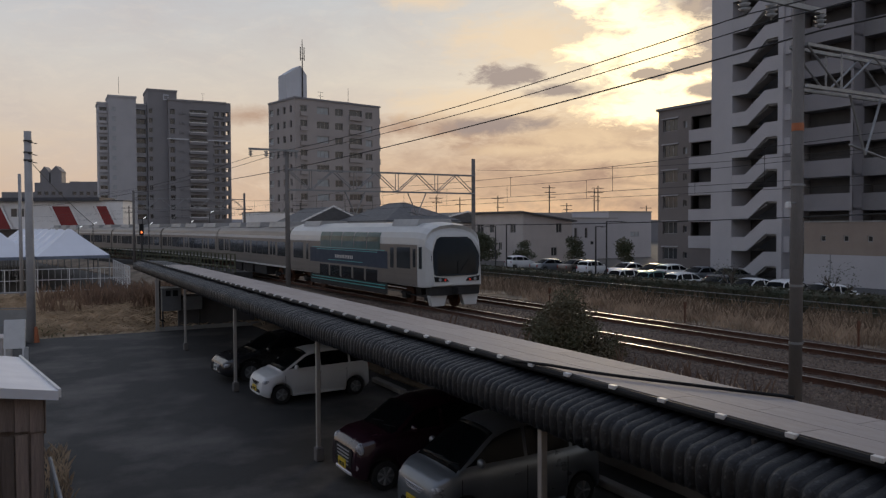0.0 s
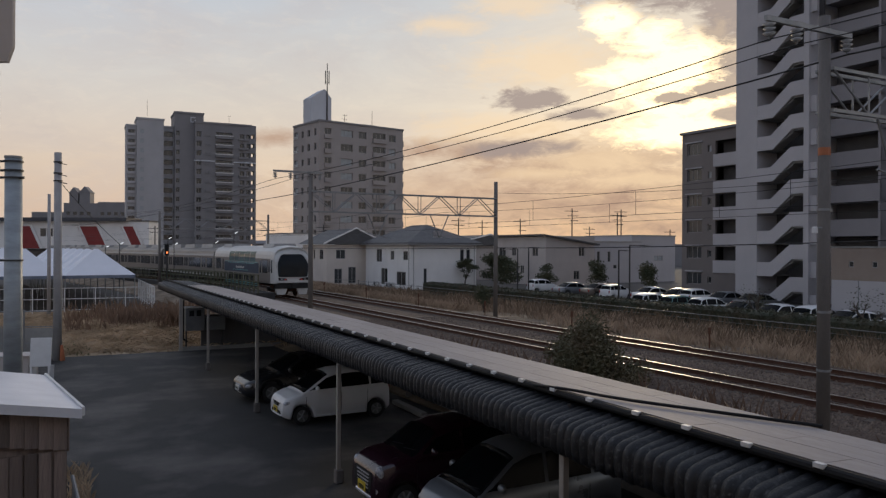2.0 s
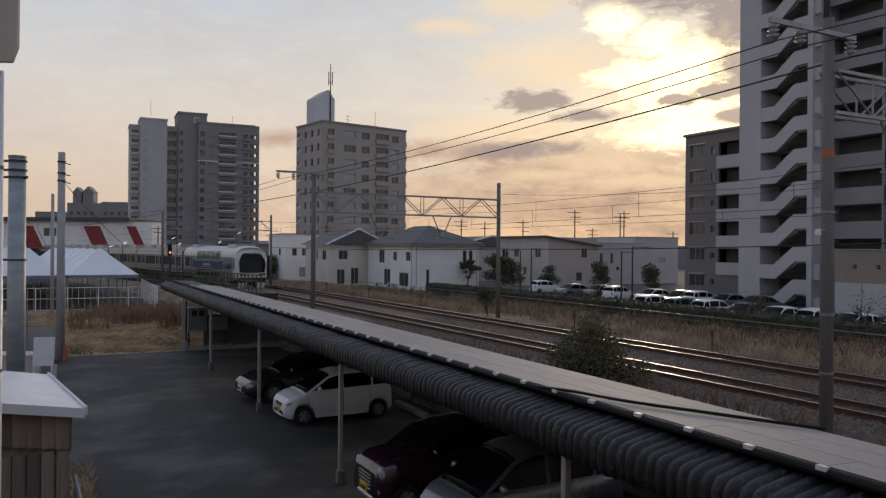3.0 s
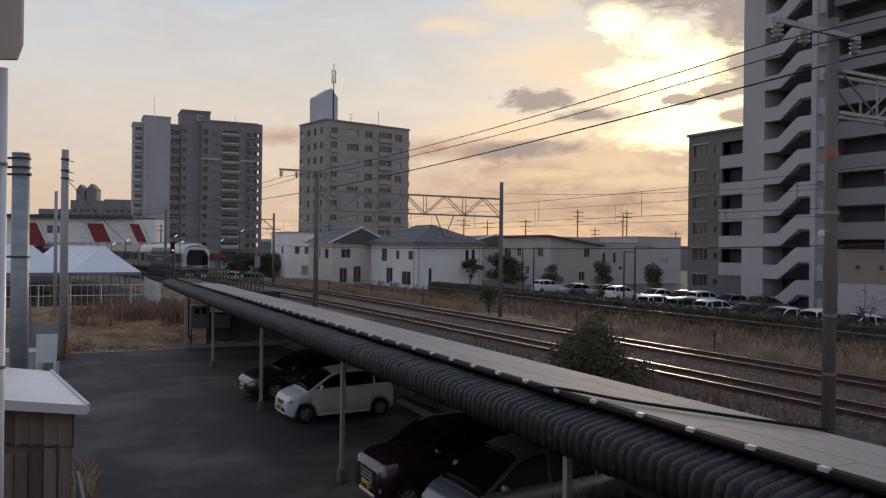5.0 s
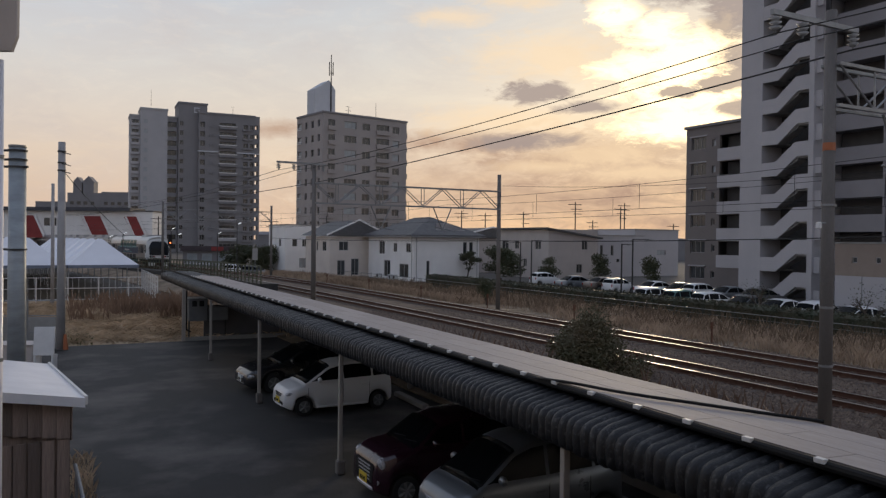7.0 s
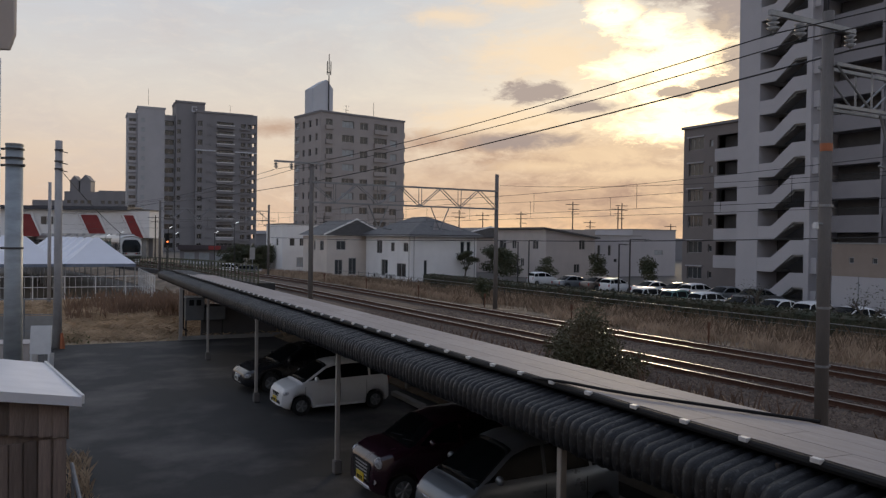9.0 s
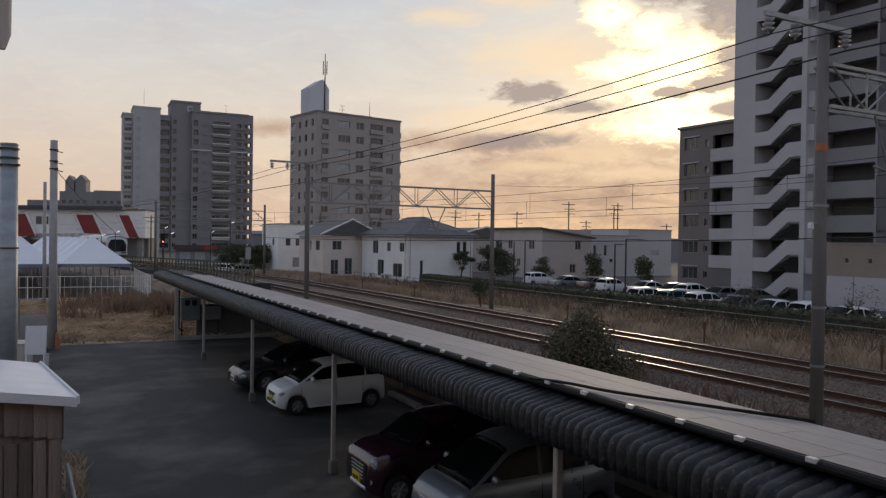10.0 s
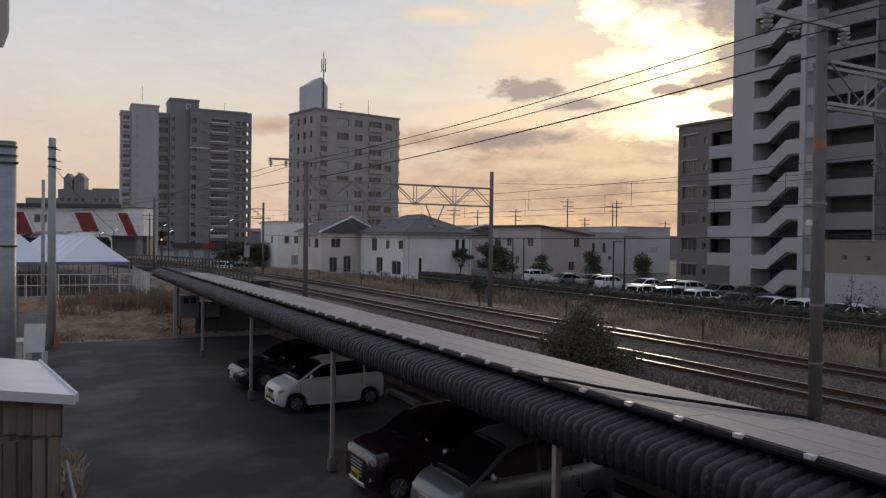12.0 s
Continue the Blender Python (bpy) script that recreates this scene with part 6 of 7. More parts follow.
# ---- near left: shed, downpipe, poles ----
def build_near_left():
    # plain house wall beside the eye, which carries the downpipe
    bm = bmesh.new()
    box(bm, -3.9, -3.2, -3, 5.38, 0, 7.2)
    structure("wall_west", bm, WHITEWALL, "plain rendered house wall")
    # unseen house mass added behind the eye to block the east sky
    bm = bmesh.new()
    box(bm, -14, 10, -10, -0.4, 0, 8.2)
    structure("wall_east", bm, CREAMWALL, "unseen plain rendered house, added behind the viewpoint to block sky light")
    d = thing("downpipe", pose(0, 0, 0), "pale grey rainwater downpipe with a square hopper", "downpipe")
    bm = bmesh.new()
    tube(bm, (-3.155, 5.45, 0.0), (-3.155, 5.45, 5.75), 0.030, 0.030, 14)
    part("pipe", bm, SHEDROOF, d, smooth=True)
    bm = bmesh.new()
    for z in (1.5, 3.6, 5.05):
        tube(bm, (-3.155, 5.45, z), (-3.155, 5.45, z + 0.025), 0.035, 0.035, 14)
        box(bm, -3.22, -3.16, 5.36, 5.44, z, z + 0.025)
    part("bracket", bm, GALV, d)
    bm = bmesh.new()
    prism(bm, [(-3.42, 5.80), (-3.04, 5.80), (-3.0, 5.91), (-2.995, 6.9), (-3.42, 6.9)], "y", 5.39, 5.43)
    part("hopper", bm, CREAMWALL, d, "beige-grey square hopper", bevel=0.006)
    # plank shed with a sheet-metal lean-to roof, rising away from the lot
    sh = thing("shed", LOT @ Matrix.Translation((0.2, 11.85, 0)) @ Matrix.Rotation(radians(9), 4, "Z") @ Matrix.Translation((-0.2, -11.85, 0)), "weathered plank shed with a white sheet-metal roof", "shed")
    bm = bmesh.new()

    def rz(n):
        return 2.2 - (n - 0.2) * 0.18

    prism(bm, [(0.2, rz(0.2)), (0.2, rz(0.2) + 0.03), (-4.0, rz(-4) + 0.03), (-4.0, rz(-4))], "y", 11.85, 15.3)
    roof = part("roof", bm, SHEDROOF, sh, "white sheet-metal roof")
    bm = bmesh.new()
    prism(bm, [(0.2, rz(0.2) - 0.10), (0.2, rz(0.2) + 0.035), (-4.0, rz(-4) + 0.035), (-4.0, rz(-4) - 0.10)], "y", 11.80, 11.85)
    part("fascia", bm, SHEDROOF, roof)
    bm = bmesh.new()
    box(bm, 0.2, 0.235, 11.8, 15.32, rz(0.2) - 0.06, rz(0.2) + 0.06)
    part("edge_trim", bm, WHITECLIP, roof, "white edge trim")
    bm = bmesh.new()
    box(bm, -3.9, 0.02, 12.06, 15.1, 0, 2.1)
    part("inner_wall", bm, WOOD, sh)
    bm = bmesh.new()
    box(bm, -0.078, 0.078, -0.012, 0.012, 0, 1.62)
    low = mesh_of("plank", bm, WOOD, bevel=0.004)
    bm = bmesh.new()
    box(bm, -0.088, 0.088, -0.012, 0.012, 0, 0.48)
    up = mesh_of("plank", bm, WOOD, bevel=0.004)
    for k in range(22):
        x = -0.05 - k * 0.178
        piece("plank", low, sh, Matrix.Translation((x, 12.03 + random.uniform(-0.012, 0.008), 0.02)) @ Matrix.Rotation(random.uniform(-0.01, 0.01), 4, "Y"))
        piece("plank", up, sh, Matrix.Translation((x, 11.995, rz(x) - 0.59)))
    for k in range(17):
        y = 12.15 + k * 0.178
        piece("plank", low, sh, Matrix.Translation((0.04, y, 0.02)) @ Matrix.Rotation(radians(90), 4, "Z"))
        piece("plank", up, sh, Matrix.Translation((0.07, y, 1.6)) @ Matrix.Rotation(radians(90), 4, "Z"))
    bm = bmesh.new()
    tube(bm, (0.085, 11.72, 1.33), (0.50, 8.8, 0.06), 0.028, 0.028, 8)
    for f in (0.04, 0.55):
        q = Vector((0.085, 11.72, 1.33)).lerp(Vector((0.50, 8.8, 0.06)), f)
        tube(bm, (q.x, q.y, 0), q, 0.022, 0.022, 8)
    hr = tagged(new("handrail", mesh_of("handrail", bm, GALV)), "pale sloping steel handrail beside the shed", "handrail")
    hr.matrix_basis = LOT
    # thick steel pole with clamps
    p = thing("steel_pole", pose(-8.9, 16.05, 0), "thick grey steel pole with clamp bands", "pole")
    bm = bmesh.new()
    tube(bm, (0, 0, 0), (0, 0, 6.38), 0.185, 0.165, 24)
    part("shaft", bm, mat("grey_coated_steel", (0.32, 0.35, 0.37), 0.5, 0.3, var=0.25, scale=2, stretch=(1, 1, 3)), p, smooth=True)
    bm = bmesh.new()
    tube(bm, (0, 0, 6.36), (0, 0, 6.40), 0.175, 0.175, 24)
    part("cap", bm, GALV, p)
    for z in (6.27, 6.08, 5.93, 4.2):
        bm = bmesh.new()
        tube(bm, (0, 0, z), (0, 0, z + 0.035), 0.19, 0.19, 24)
        tube(bm, (-0.26, -0.05, z + 0.017), (-0.15, -0.05, z + 0.017), 0.025, 0.025, 8)
        if z == 5.93:
            tube(bm, (0.15, -0.05, z + 0.017), (0.25, -0.05, z + 0.017), 0.025, 0.025, 8)
        part("clamp", bm, DARKSTEEL, p)
    for x, y, h, r, label in ((-15.1, 30.4, 8.25, 0.165, "grey concrete utility pole with an orange foot band"), (-25.4, 50.0, 7.95, 0.12, "slim grey utility pole beside the fence")):
        u = thing("utility_pole", pose(x, y, 0), label, "pole", "utility poles")
        bm = bmesh.new()
        tube(bm, (0, 0, 0), (0, 0, h), r, r * 0.8, 14)
        part("shaft", bm, mat("pale_concrete_pole", (0.38, 0.37, 0.37), 0.85, var=0.2, scale=2), u, smooth=True)
        if r > 0.15:
            bm = bmesh.new()
            tube(bm, (0.25, -0.1, 0.0), (0.22, -0.1, 0.62), 0.10, 0.05, 10)
            part("guard", bm, ORANGE, u, "orange ground guard")
            for z in (7.85, 7.4, 7.1):
                bm = bmesh.new()
                tube(bm, (0, 0, z), (0, 0, z + 0.05), r * 0.98, r * 0.98, 14)
                tube(bm, (0, -0.1, z), (0.42, -0.15, z - 0.10), 0.02, 0.02, 6)
                part("bracket", bm, DARKSTEEL, u)
    wire_thing("guy_wire", [(-14.9, 30.3, 7.0), (-13.9, 33.5, 4.6)], 0.012, "dark drop wire from the pole", 0.1)
    # clutter between shed and pole
    bm = bmesh.new()
    box(bm, -0.32, 0.32, -0.04, 0.04, 0.55, 1.5)
    box(bm, -0.3, -0.24, -0.03, 0.5, 0, 0.6)
    box(bm, 0.24, 0.3, -0.03, 0.5, 0, 0.6)
    o = tagged(new("notice_board", mesh_of("notice_board", bm, WHITECLIP, bevel=0.01)), "blank white board leaning beside the pole", "board")
    o.matrix_basis = pose(-13.1, 25.2, 0, -8, 0, 12)
    f = thing("fence_panel", pose(-17.6, 30.0, 0, 0, 0, 8), "grey steel mesh fence panel by the plot", "fence")
    for x in (0, 1.3, 2.6):
        bm = bmesh.new()
        tube(bm, (x, 0, 0), (x, 0, 2.0), 0.04, 0.04, 8)
        part("post", bm, GALV, f)
    for z in (0.7, 1.35, 1.95):
        bm = bmesh.new()
        tube(bm, (0, 0, z), (2.6, 0, z), 0.022, 0.022, 6)
        part("rail", bm, GALV, f)
    bm = bmesh.new()
    box(bm, 0, 2.6, -0.01, 0.01, 0.05, 1.30)
    part("infill_sheet", bm, CONCRETE, f)
    bm = bmesh.new()
    box(bm, -1.1, 0.9, -0.5, 0.5, 0, 0.75)
    box(bm, -1.15, 0.95, -0.55, 0.55, 0.75, 0.80)
    o = tagged(new("storage_bin", mesh_of("storage_bin", bm, CREAMWALL, bevel=0.02)), "low beige storage bin by the plot", "bin")
    o.matrix_basis = pose(-14.9, 26.4, 0, 0, 0, 10)
    # cabinet and kerb at the carport's far end
    c = thing("switch_cabinet", in_lot(4.62, 34.95), "grey electrical cabinets on a frame at the carport's end", "cabinet")
    cabinet_grey = mat("cabinet_grey", (0.13, 0.135, 0.14), 0.6, var=0.2)
    bm = bmesh.new()
    box(bm, 0.05, 0.85, -0.25, 0.2, 0.85, 1.85)
    body = part("body", bm, cabinet_grey, c, bevel=0.02)
    bm = bmesh.new()
    box(bm, 0.0, 0.9, -0.3, 0.25, 1.854, 1.90)
    part("hood", bm, WHITECLIP, body, "pale sheet hood")
    for x in (0.2, 0.5):
        bm = bmesh.new()
        box(bm, x, x + 0.2, -0.262, -0.252, 1.5, 1.75)
        part("meter", bm, BLACK, body, "dark meter window")
    bm = bmesh.new()
    box(bm, 0.9, 1.75, -0.2, 0.2, 0.85, 1.45)
    part("side_box", bm, cabinet_grey, c, bevel=0.02)
    for x in (0.1, 1.65):
        bm = bmesh.new()
        box(bm, x - 0.03, x + 0.03, -0.05, 0.05, 0.0, 0.85)
        part("frame_leg", bm, DARKSTEEL, c)
    bm = bmesh.new()
    box(bm, -0.22, -0.08, -0.3, -0.16, 0, 2.25)
    part("post", bm, POSTPAINT, c, "pale steel post")
    bm = bmesh.new()
    tube(bm, (-0.04, -0.25, 0.5), (-0.04, -0.25, 2.2), 0.03, 0.03, 8)
    tube(bm, (-0.04, -0.25, 0.5), (0.15, -0.25, 0.4), 0.03, 0.03, 8)
    part("conduit", bm, BLACK, c)
    bm = bmesh.new()
    box(bm, 4.4, 9.3, 34.72, 34.88, -0.05, 0.16)
    k = structure("kerb", bm, CONCRETE, "pale concrete kerb")
    k.matrix_basis = LOT
    bm = bmesh.new()
    box(bm, 5.4, 9.3, 35.2, 35.35, 0, 1.5)
    k = structure("back_wall", bm, SHADE_DARK, "dark block wall behind the carport")
    k.matrix_basis = LOT
    # unseen wall added here; its height limits light entering from behind
    bm = bmesh.new()
    box(bm, 9.4, 9.58, -12, 37.5, 0, 1.3)
    k = structure("retaining_wall", bm, CONCRETE, "unseen low concrete wall added along the railway to dim the carport")
    k.matrix_basis = LOT
    bm = bmesh.new()
    box(bm, -0.1, 0.1, -1.0, 1.0, 0, 0.13)
    ws = mesh_of("wheel_stop", bm, CONCRETE, bevel=0.02)
    for s in (9.9, 12.3, 17.2, 19.4, 22.6):
        o = tagged(new("wheel_stop", ws), "pale concrete wheel stop", "wheel stop", "wheel stops")
        o.matrix_basis = in_lot(8.55, s)


# ---- mid-distance left: tents, fence, station ----
def build_left_far():
    bm = bmesh.new()
    e, zt = 2.45, 4.45
    # pyramid canopy with a slightly hollow slope
    rings = []
    for f, z in ((1.0, e), (0.62, e + 0.72), (0.3, e + 1.38), (0.06, zt - 0.08)):
        rings.append([bm.verts.new((x * 2.4 * f, y * 2.4 * f, z)) for x, y in ((-1, -1), (1, -1), (1, 1), (-1, 1))])
    quad_strip(bm, rings)
    bm.faces.new(rings[-1])
    canopy = mesh_of("canopy", bm, TENT)
    bm = bmesh.new()
    for a, b in (((-1, -1), (1, -1)), ((1, -1), (1, 1)), ((1, 1), (-1, 1)), ((-1, 1), (-1, -1))):
        x0, x1 = sorted((a[0] * 2.4, b[0] * 2.4))
        y0, y1 = sorted((a[1] * 2.4, b[1] * 2.4))
        box(bm, x0 - 0.02, x1 + 0.02, y0 - 0.02, y1 + 0.02, e - 0.22, e - 0.003)
    val = mesh_of("valance", bm, mat("grey_blue_valance", (0.16, 0.19, 0.25), 0.7))
    bm = bmesh.new()
    tube(bm, (0, 0, 0), (0, 0, e - 0.1), 0.04, 0.04, 8)
    leg = mesh_of("leg", bm, GALV)
    for i in range(2):
        for k in range(9):
            t = thing("marquee_tent", Matrix.Translation((-25.9, 58.0, 0)) @ Matrix.Rotation(radians(31.5), 4, "Z") @ Matrix.Translation((-4.85 * i, 4.85 * k, 0)), "white pyramid-roofed marquee tent in a row", "tent", "marquee tents")
            piece("canopy", canopy, t, Matrix())
            piece("valance", val, t, Matrix())
            for x in (-2.35, 2.35):
                for y in (-2.35, 2.35):
                    piece("leg", leg, t, Matrix.Translation((x, y, 0)))
    f = thing("rail_fence", LOT, "white steel rail fence round the tents", "fence")
    bm = bmesh.new()
    tube(bm, (0, 0, 0), (0, 0, 1.75), 0.035, 0.03, 8)
    post = mesh_of("post", bm, WHITECLIP)
    for k in range(9):
        piece("post", post, f, Matrix.Translation((5.6 - k * 1.9, 57.3, 0)))
    for k in range(1, 8):
        piece("post", post, f, Matrix.Translation((5.6, 57.3 + k * 1.9, 0)))
    for z in (0.25, 1.0, 1.72):
        for a, b in (((5.6, 57.3), (-9.6, 57.3)), ((5.6, 57.3), (5.6, 70.6))):
            bm = bmesh.new()
            tube(bm, (*a, z), (*b, z), 0.025, 0.025, 6)
            part("rail", bm, WHITECLIP, f)
    bm = bmesh.new()
    tube(bm, (0, 0, 0.25), (0, 0, 1.7), 0.009, 0.009, 4, False)
    picket = mesh_of("picket", bm, WHITECLIP)
    for k in range(40):
        piece("picket", picket, f, Matrix.Translation((5.5 - k * 0.38, 57.3, 0)))
    for k in range(34):
        piece("picket", picket, f, Matrix.Translation((5.6, 57.6 + k * 0.38, 0)))
    # elevated station concourse
    st = thing("station_building", pose(-87, 152, 0, 0, 0, -2), "white elevated station concourse with slanting red panels", "station")
    bm = bmesh.new()
    box(bm, 0, 30, 0, 5, 4.2, 9.6)
    part("hall", bm, WHITEWALL, st)
    bm = bmesh.new()
    box(bm, -1, 26, -1.2, 6, 9.604, 10.3)
    box(bm, 26.2, 30.2, -0.2, 5.2, 9.604, 9.8)
    part("roof", bm, mat("dark_roof_edge", (0.07, 0.07, 0.08), 0.7, var=0.2, scale=1), st, "dark flat roof")
    for x, w in ((2.4, 3.8), (15.8, 3.8), (24.4, 2.4)):
        bm = bmesh.new()
        prism(bm, [(x + 2.2, 4.2), (x + 2.2 + w, 4.2), (x + w, 8.6), (x, 8.6)], "y", -0.35, -0.01)
        r = part("red_panel", bm, RED, st, "slanting red panel")
        for q in (0.0, w):
            bm = bmesh.new()
            prism(bm, [(x + 2.2 + q, 4.2), (x + 2.6 + q, 4.2), (x + 0.4 + q, 8.9), (x + q, 8.9)], "y", -0.5, -0.36)
            part("white_edge", bm, WHITEWALL, r)
    for k in range(3):
        window(st, 8.2 + k * 1.35, 9.4 + k * 1.35, 6.6, 8.2, -0.05, "glass", bars=0)
    for x in (1.5, 10.5, 19.5, 28.5):
        bm = bmesh.new()
        box(bm, x - 0.5, x + 0.5, 1, 2, 0, 4.2)
        part("pier", bm, CONCRETE, st)
    bm = bmesh.new()
    box(bm, -3, 29.5, 3.0, 8, 0, 4.1)
    part("ground_floor", bm, TOWER_DARK, st)
    # distant apartments behind the station
    fb = thing("apartment_block", pose(-172, 330, 0, 0, 0, 8), "distant grey stepped apartment block with twin gabled towers", "apartment building")
    for x, w, h, d in ((-3, 13, 19.6, 10), (10, 14, 23.6, 12), (24, 16, 24.2, 12), (11, 3.6, 28.6, 6), (15.2, 4.4, 29.0, 6)):
        holes = [(1.0 + k * 2.8, 2.6 + k * 2.8, 1 + f * 2.9, 2.5 + f * 2.9) for k in range(int((w - 1) / 2.8)) for f in range(int(min(h, 23) / 2.9) - 0)] if w > 8 else []
        bm = bmesh.new()
        shell(bm, w, d, h, [q for q in holes if q[3] < h - 0.6], [], 0.6)
        ob = part("volume", bm, TOWER_DARK, fb, m=pose(x, 4 if w < 8 else 0, 0))
        for q in holes:
            if q[3] < h - 0.6:
                window(ob, *q, 0.4, "glass", bars=0)
        if w < 8:
            bm = bmesh.new()
            prism(bm, [(-0.3, h - 0.5), (w + 0.3, h - 0.5), (w / 2, h + 2.2)], "y", -0.2, d + 0.2)
            part("gable_roof", bm, TOWER_DARK, ob)
    # footbridge-like deck beside the track, with a railing on each edge
    green = mat("green_paint", (0.085, 0.090, 0.050), 0.7, var=0.3, scale=1)

    def deck_z(s):
        return 1.42 - 0.012 * (s - 52)

    for n, s0, s1, label in ((14.0, 52, 84, "olive green steel railing along the tracks"), (15.1, 66, 112, "olive green steel railing on the far edge of the deck")):
        g = thing("trackside_railing", Matrix(), label, "railing", "trackside railings")
        bm = bmesh.new()
        box(bm, -0.04, 0.04, -0.04, 0.04, -0.05, 1.22)
        post = mesh_of("post", bm, green)
        for k in range(int((s1 - s0) / 1.1) + 1):
            sk = s0 + k * 1.1
            piece("post", post, g, at_track(sk, n, deck_z(sk)))
        for dz in (0.30, 0.74, 1.2):
            bm = bmesh.new()
            rings = []
            for q in range(17):
                a = s0 + (s1 - s0) * q / 16
                rings.append([bm.verts.new(track(a, n + dn, deck_z(a) + dz + e)[0]) for dn, e in ((-0.035, -0.035), (0.035, -0.035), (0.035, 0.035), (-0.035, 0.035))])
            quad_strip(bm, rings)
            part("rail", bm, green, g)
    bm = bmesh.new()
    for q in range(20):
        a, c = 52 + 3 * q, 55 + 3 * q
        lo = [bm.verts.new(track(x, n, z)[0]) for x, n, z in ((a, 13.9, -0.2), (c, 13.9, -0.2), (c, 15.2, -0.2), (a, 15.2, -0.2))]
        hi = [bm.verts.new(track(x, n, deck_z(x) - 0.03)[0]) for x, n in ((a, 13.9), (c, 13.9), (c, 15.2), (a, 15.2))]
        bm.faces.new(hi)
        for i in range(4):
            bm.faces.new((lo[i], lo[(i + 1) % 4], hi[(i + 1) % 4], hi[i]))
    structure("trackside_deck", bm, UNDER, "dark concrete deck beside the track")
    # lit lamps of the station approach
    white_lamp = glow_mat("lit_white_lamp", (0.95, 0.97, 1.0), 0.8)
    for x, y, h in ((-28.25, 80, 5.5), (-23.4, 80, 5.1), (-21.35, 80, 6.1), (-33.3, 80, 4.95), (-27.6, 80, 4.9), (-36.5, 84, 4.6)):
        l = thing("platform_lamp", pose(x, y, 0), "slender station lamp with a small lit head", "lamp", "platform lamps")
        bm = bmesh.new()
        tube(bm, (0, 0, 0), (0, 0, h - 0.15), 0.05, 0.04, 8)
        tube(bm, (0, 0, h - 0.15), (0.3, 0, h - 0.02), 0.03, 0.03, 6)
        part("mast", bm, DARKSTEEL, l)
        bm = bmesh.new()
        prism(bm, [(0.10, h - 0.08), (0.13, h - 0.13), (0.40, h + 0.03), (0.37, h + 0.08)], "y", -0.06, 0.06)
        part("head", bm, white_lamp, l, "lit white lamp head", bevel=0.01)
    # low shops behind the line
    shop = thing("shop", pose(-39.2, 116, 0, 0, 0, 4), "low maroon and grey shop with a red sign board", "shop")
    bm = bmesh.new()
    shell(bm, 8.4, 7, 3.0, [(0.6, 2.2, 0.4, 2.2), (2.8, 4.4, 0.4, 2.2), (5.2, 7.6, 0.4, 2.2)], [], 0.2)
    part("wall", bm, TOWER_DARK, shop)
    for q in ((0.6, 2.2), (2.8, 4.4), (5.2, 7.6)):
        window(shop, *q, 0.4, 2.2, 0.1, "curtain")
    bm = bmesh.new()
    box(bm, -0.2, 8.6, -0.5, 0.3, 2.55, 3.3)
    part("fascia", bm, mat("maroon_fascia", (0.060, 0.045, 0.05), 0.6, var=0.2), shop, "maroon fascia board")
    bm = bmesh.new()
    box(bm, 4.4, 6.2, -0.62, -0.505, 2.6, 3.2)
    part("sign_board", bm, RED, shop, "red sign board")
    # white barrier frames and a blank notice board by the road
    bm = bmesh.new()
    for x in (0.0, 0.8):
        tube(bm, (x, 0, 0), (x, 0, 1.0), 0.04, 0.04, 8)
    tube(bm, (0, 0, 1.0), (0.8, 0, 1.0), 0.04, 0.04, 8)
    barrier = mesh_of("barrier", bm, WHITECLIP)
    for k in range(9):
        o = tagged(new("barrier", barrier), "white tubular road barrier", "barrier", "road barriers")
        o.matrix_basis = pose(-35.5 + k * 1.15, 106 - 0.5 * k, 0, 0, 0, -20)
    nb = thing("notice_board", pose(-24.3, 100, 0), "pale grey blank notice board on a post", "sign")
    bm = bmesh.new()
    tube(bm, (0, 0, 0), (0, 0, 2.0), 0.05, 0.05, 8)
    part("post", bm, GALV, nb)
    bm = bmesh.new()
    box(bm, -0.35, 0.35, -0.08, -0.055, 1.7, 3.25)
    part("board", bm, FRAME_ALU, nb, bevel=0.01)
    # low town to close the horizon
    rnd = random.Random(77)
    bm = bmesh.new()
    for k in range(190):
        a = rnd.uniform(-0.75, 0.75)
        d = rnd.uniform(185, 420)
        x, y = math.sin(a) * d, math.cos(a) * d
        if abs(a + 0.33) < 0.18 and d < 270 or abs(a + 0.1) < 0.1 and d < 200:
            continue
        w, h = rnd.uniform(5, 11), rnd.uniform(3.2, 6.4)
        box(bm, x - w, x + w, y, y + 8, 0, h)
        if rnd.random() < 0.6:
            prism(bm, [(y - 0.6, h + 0.01), (y + 8.6, h + 0.01), (y + 4, h + rnd.uniform(1.2, 2.0))], "x", x - w - 0.4, x + w + 0.4)
    tagged(new("far_town", mesh_of("far_town", bm, TOWER_DARK)), "low distant houses along the horizon", "houses", kind="stuff")


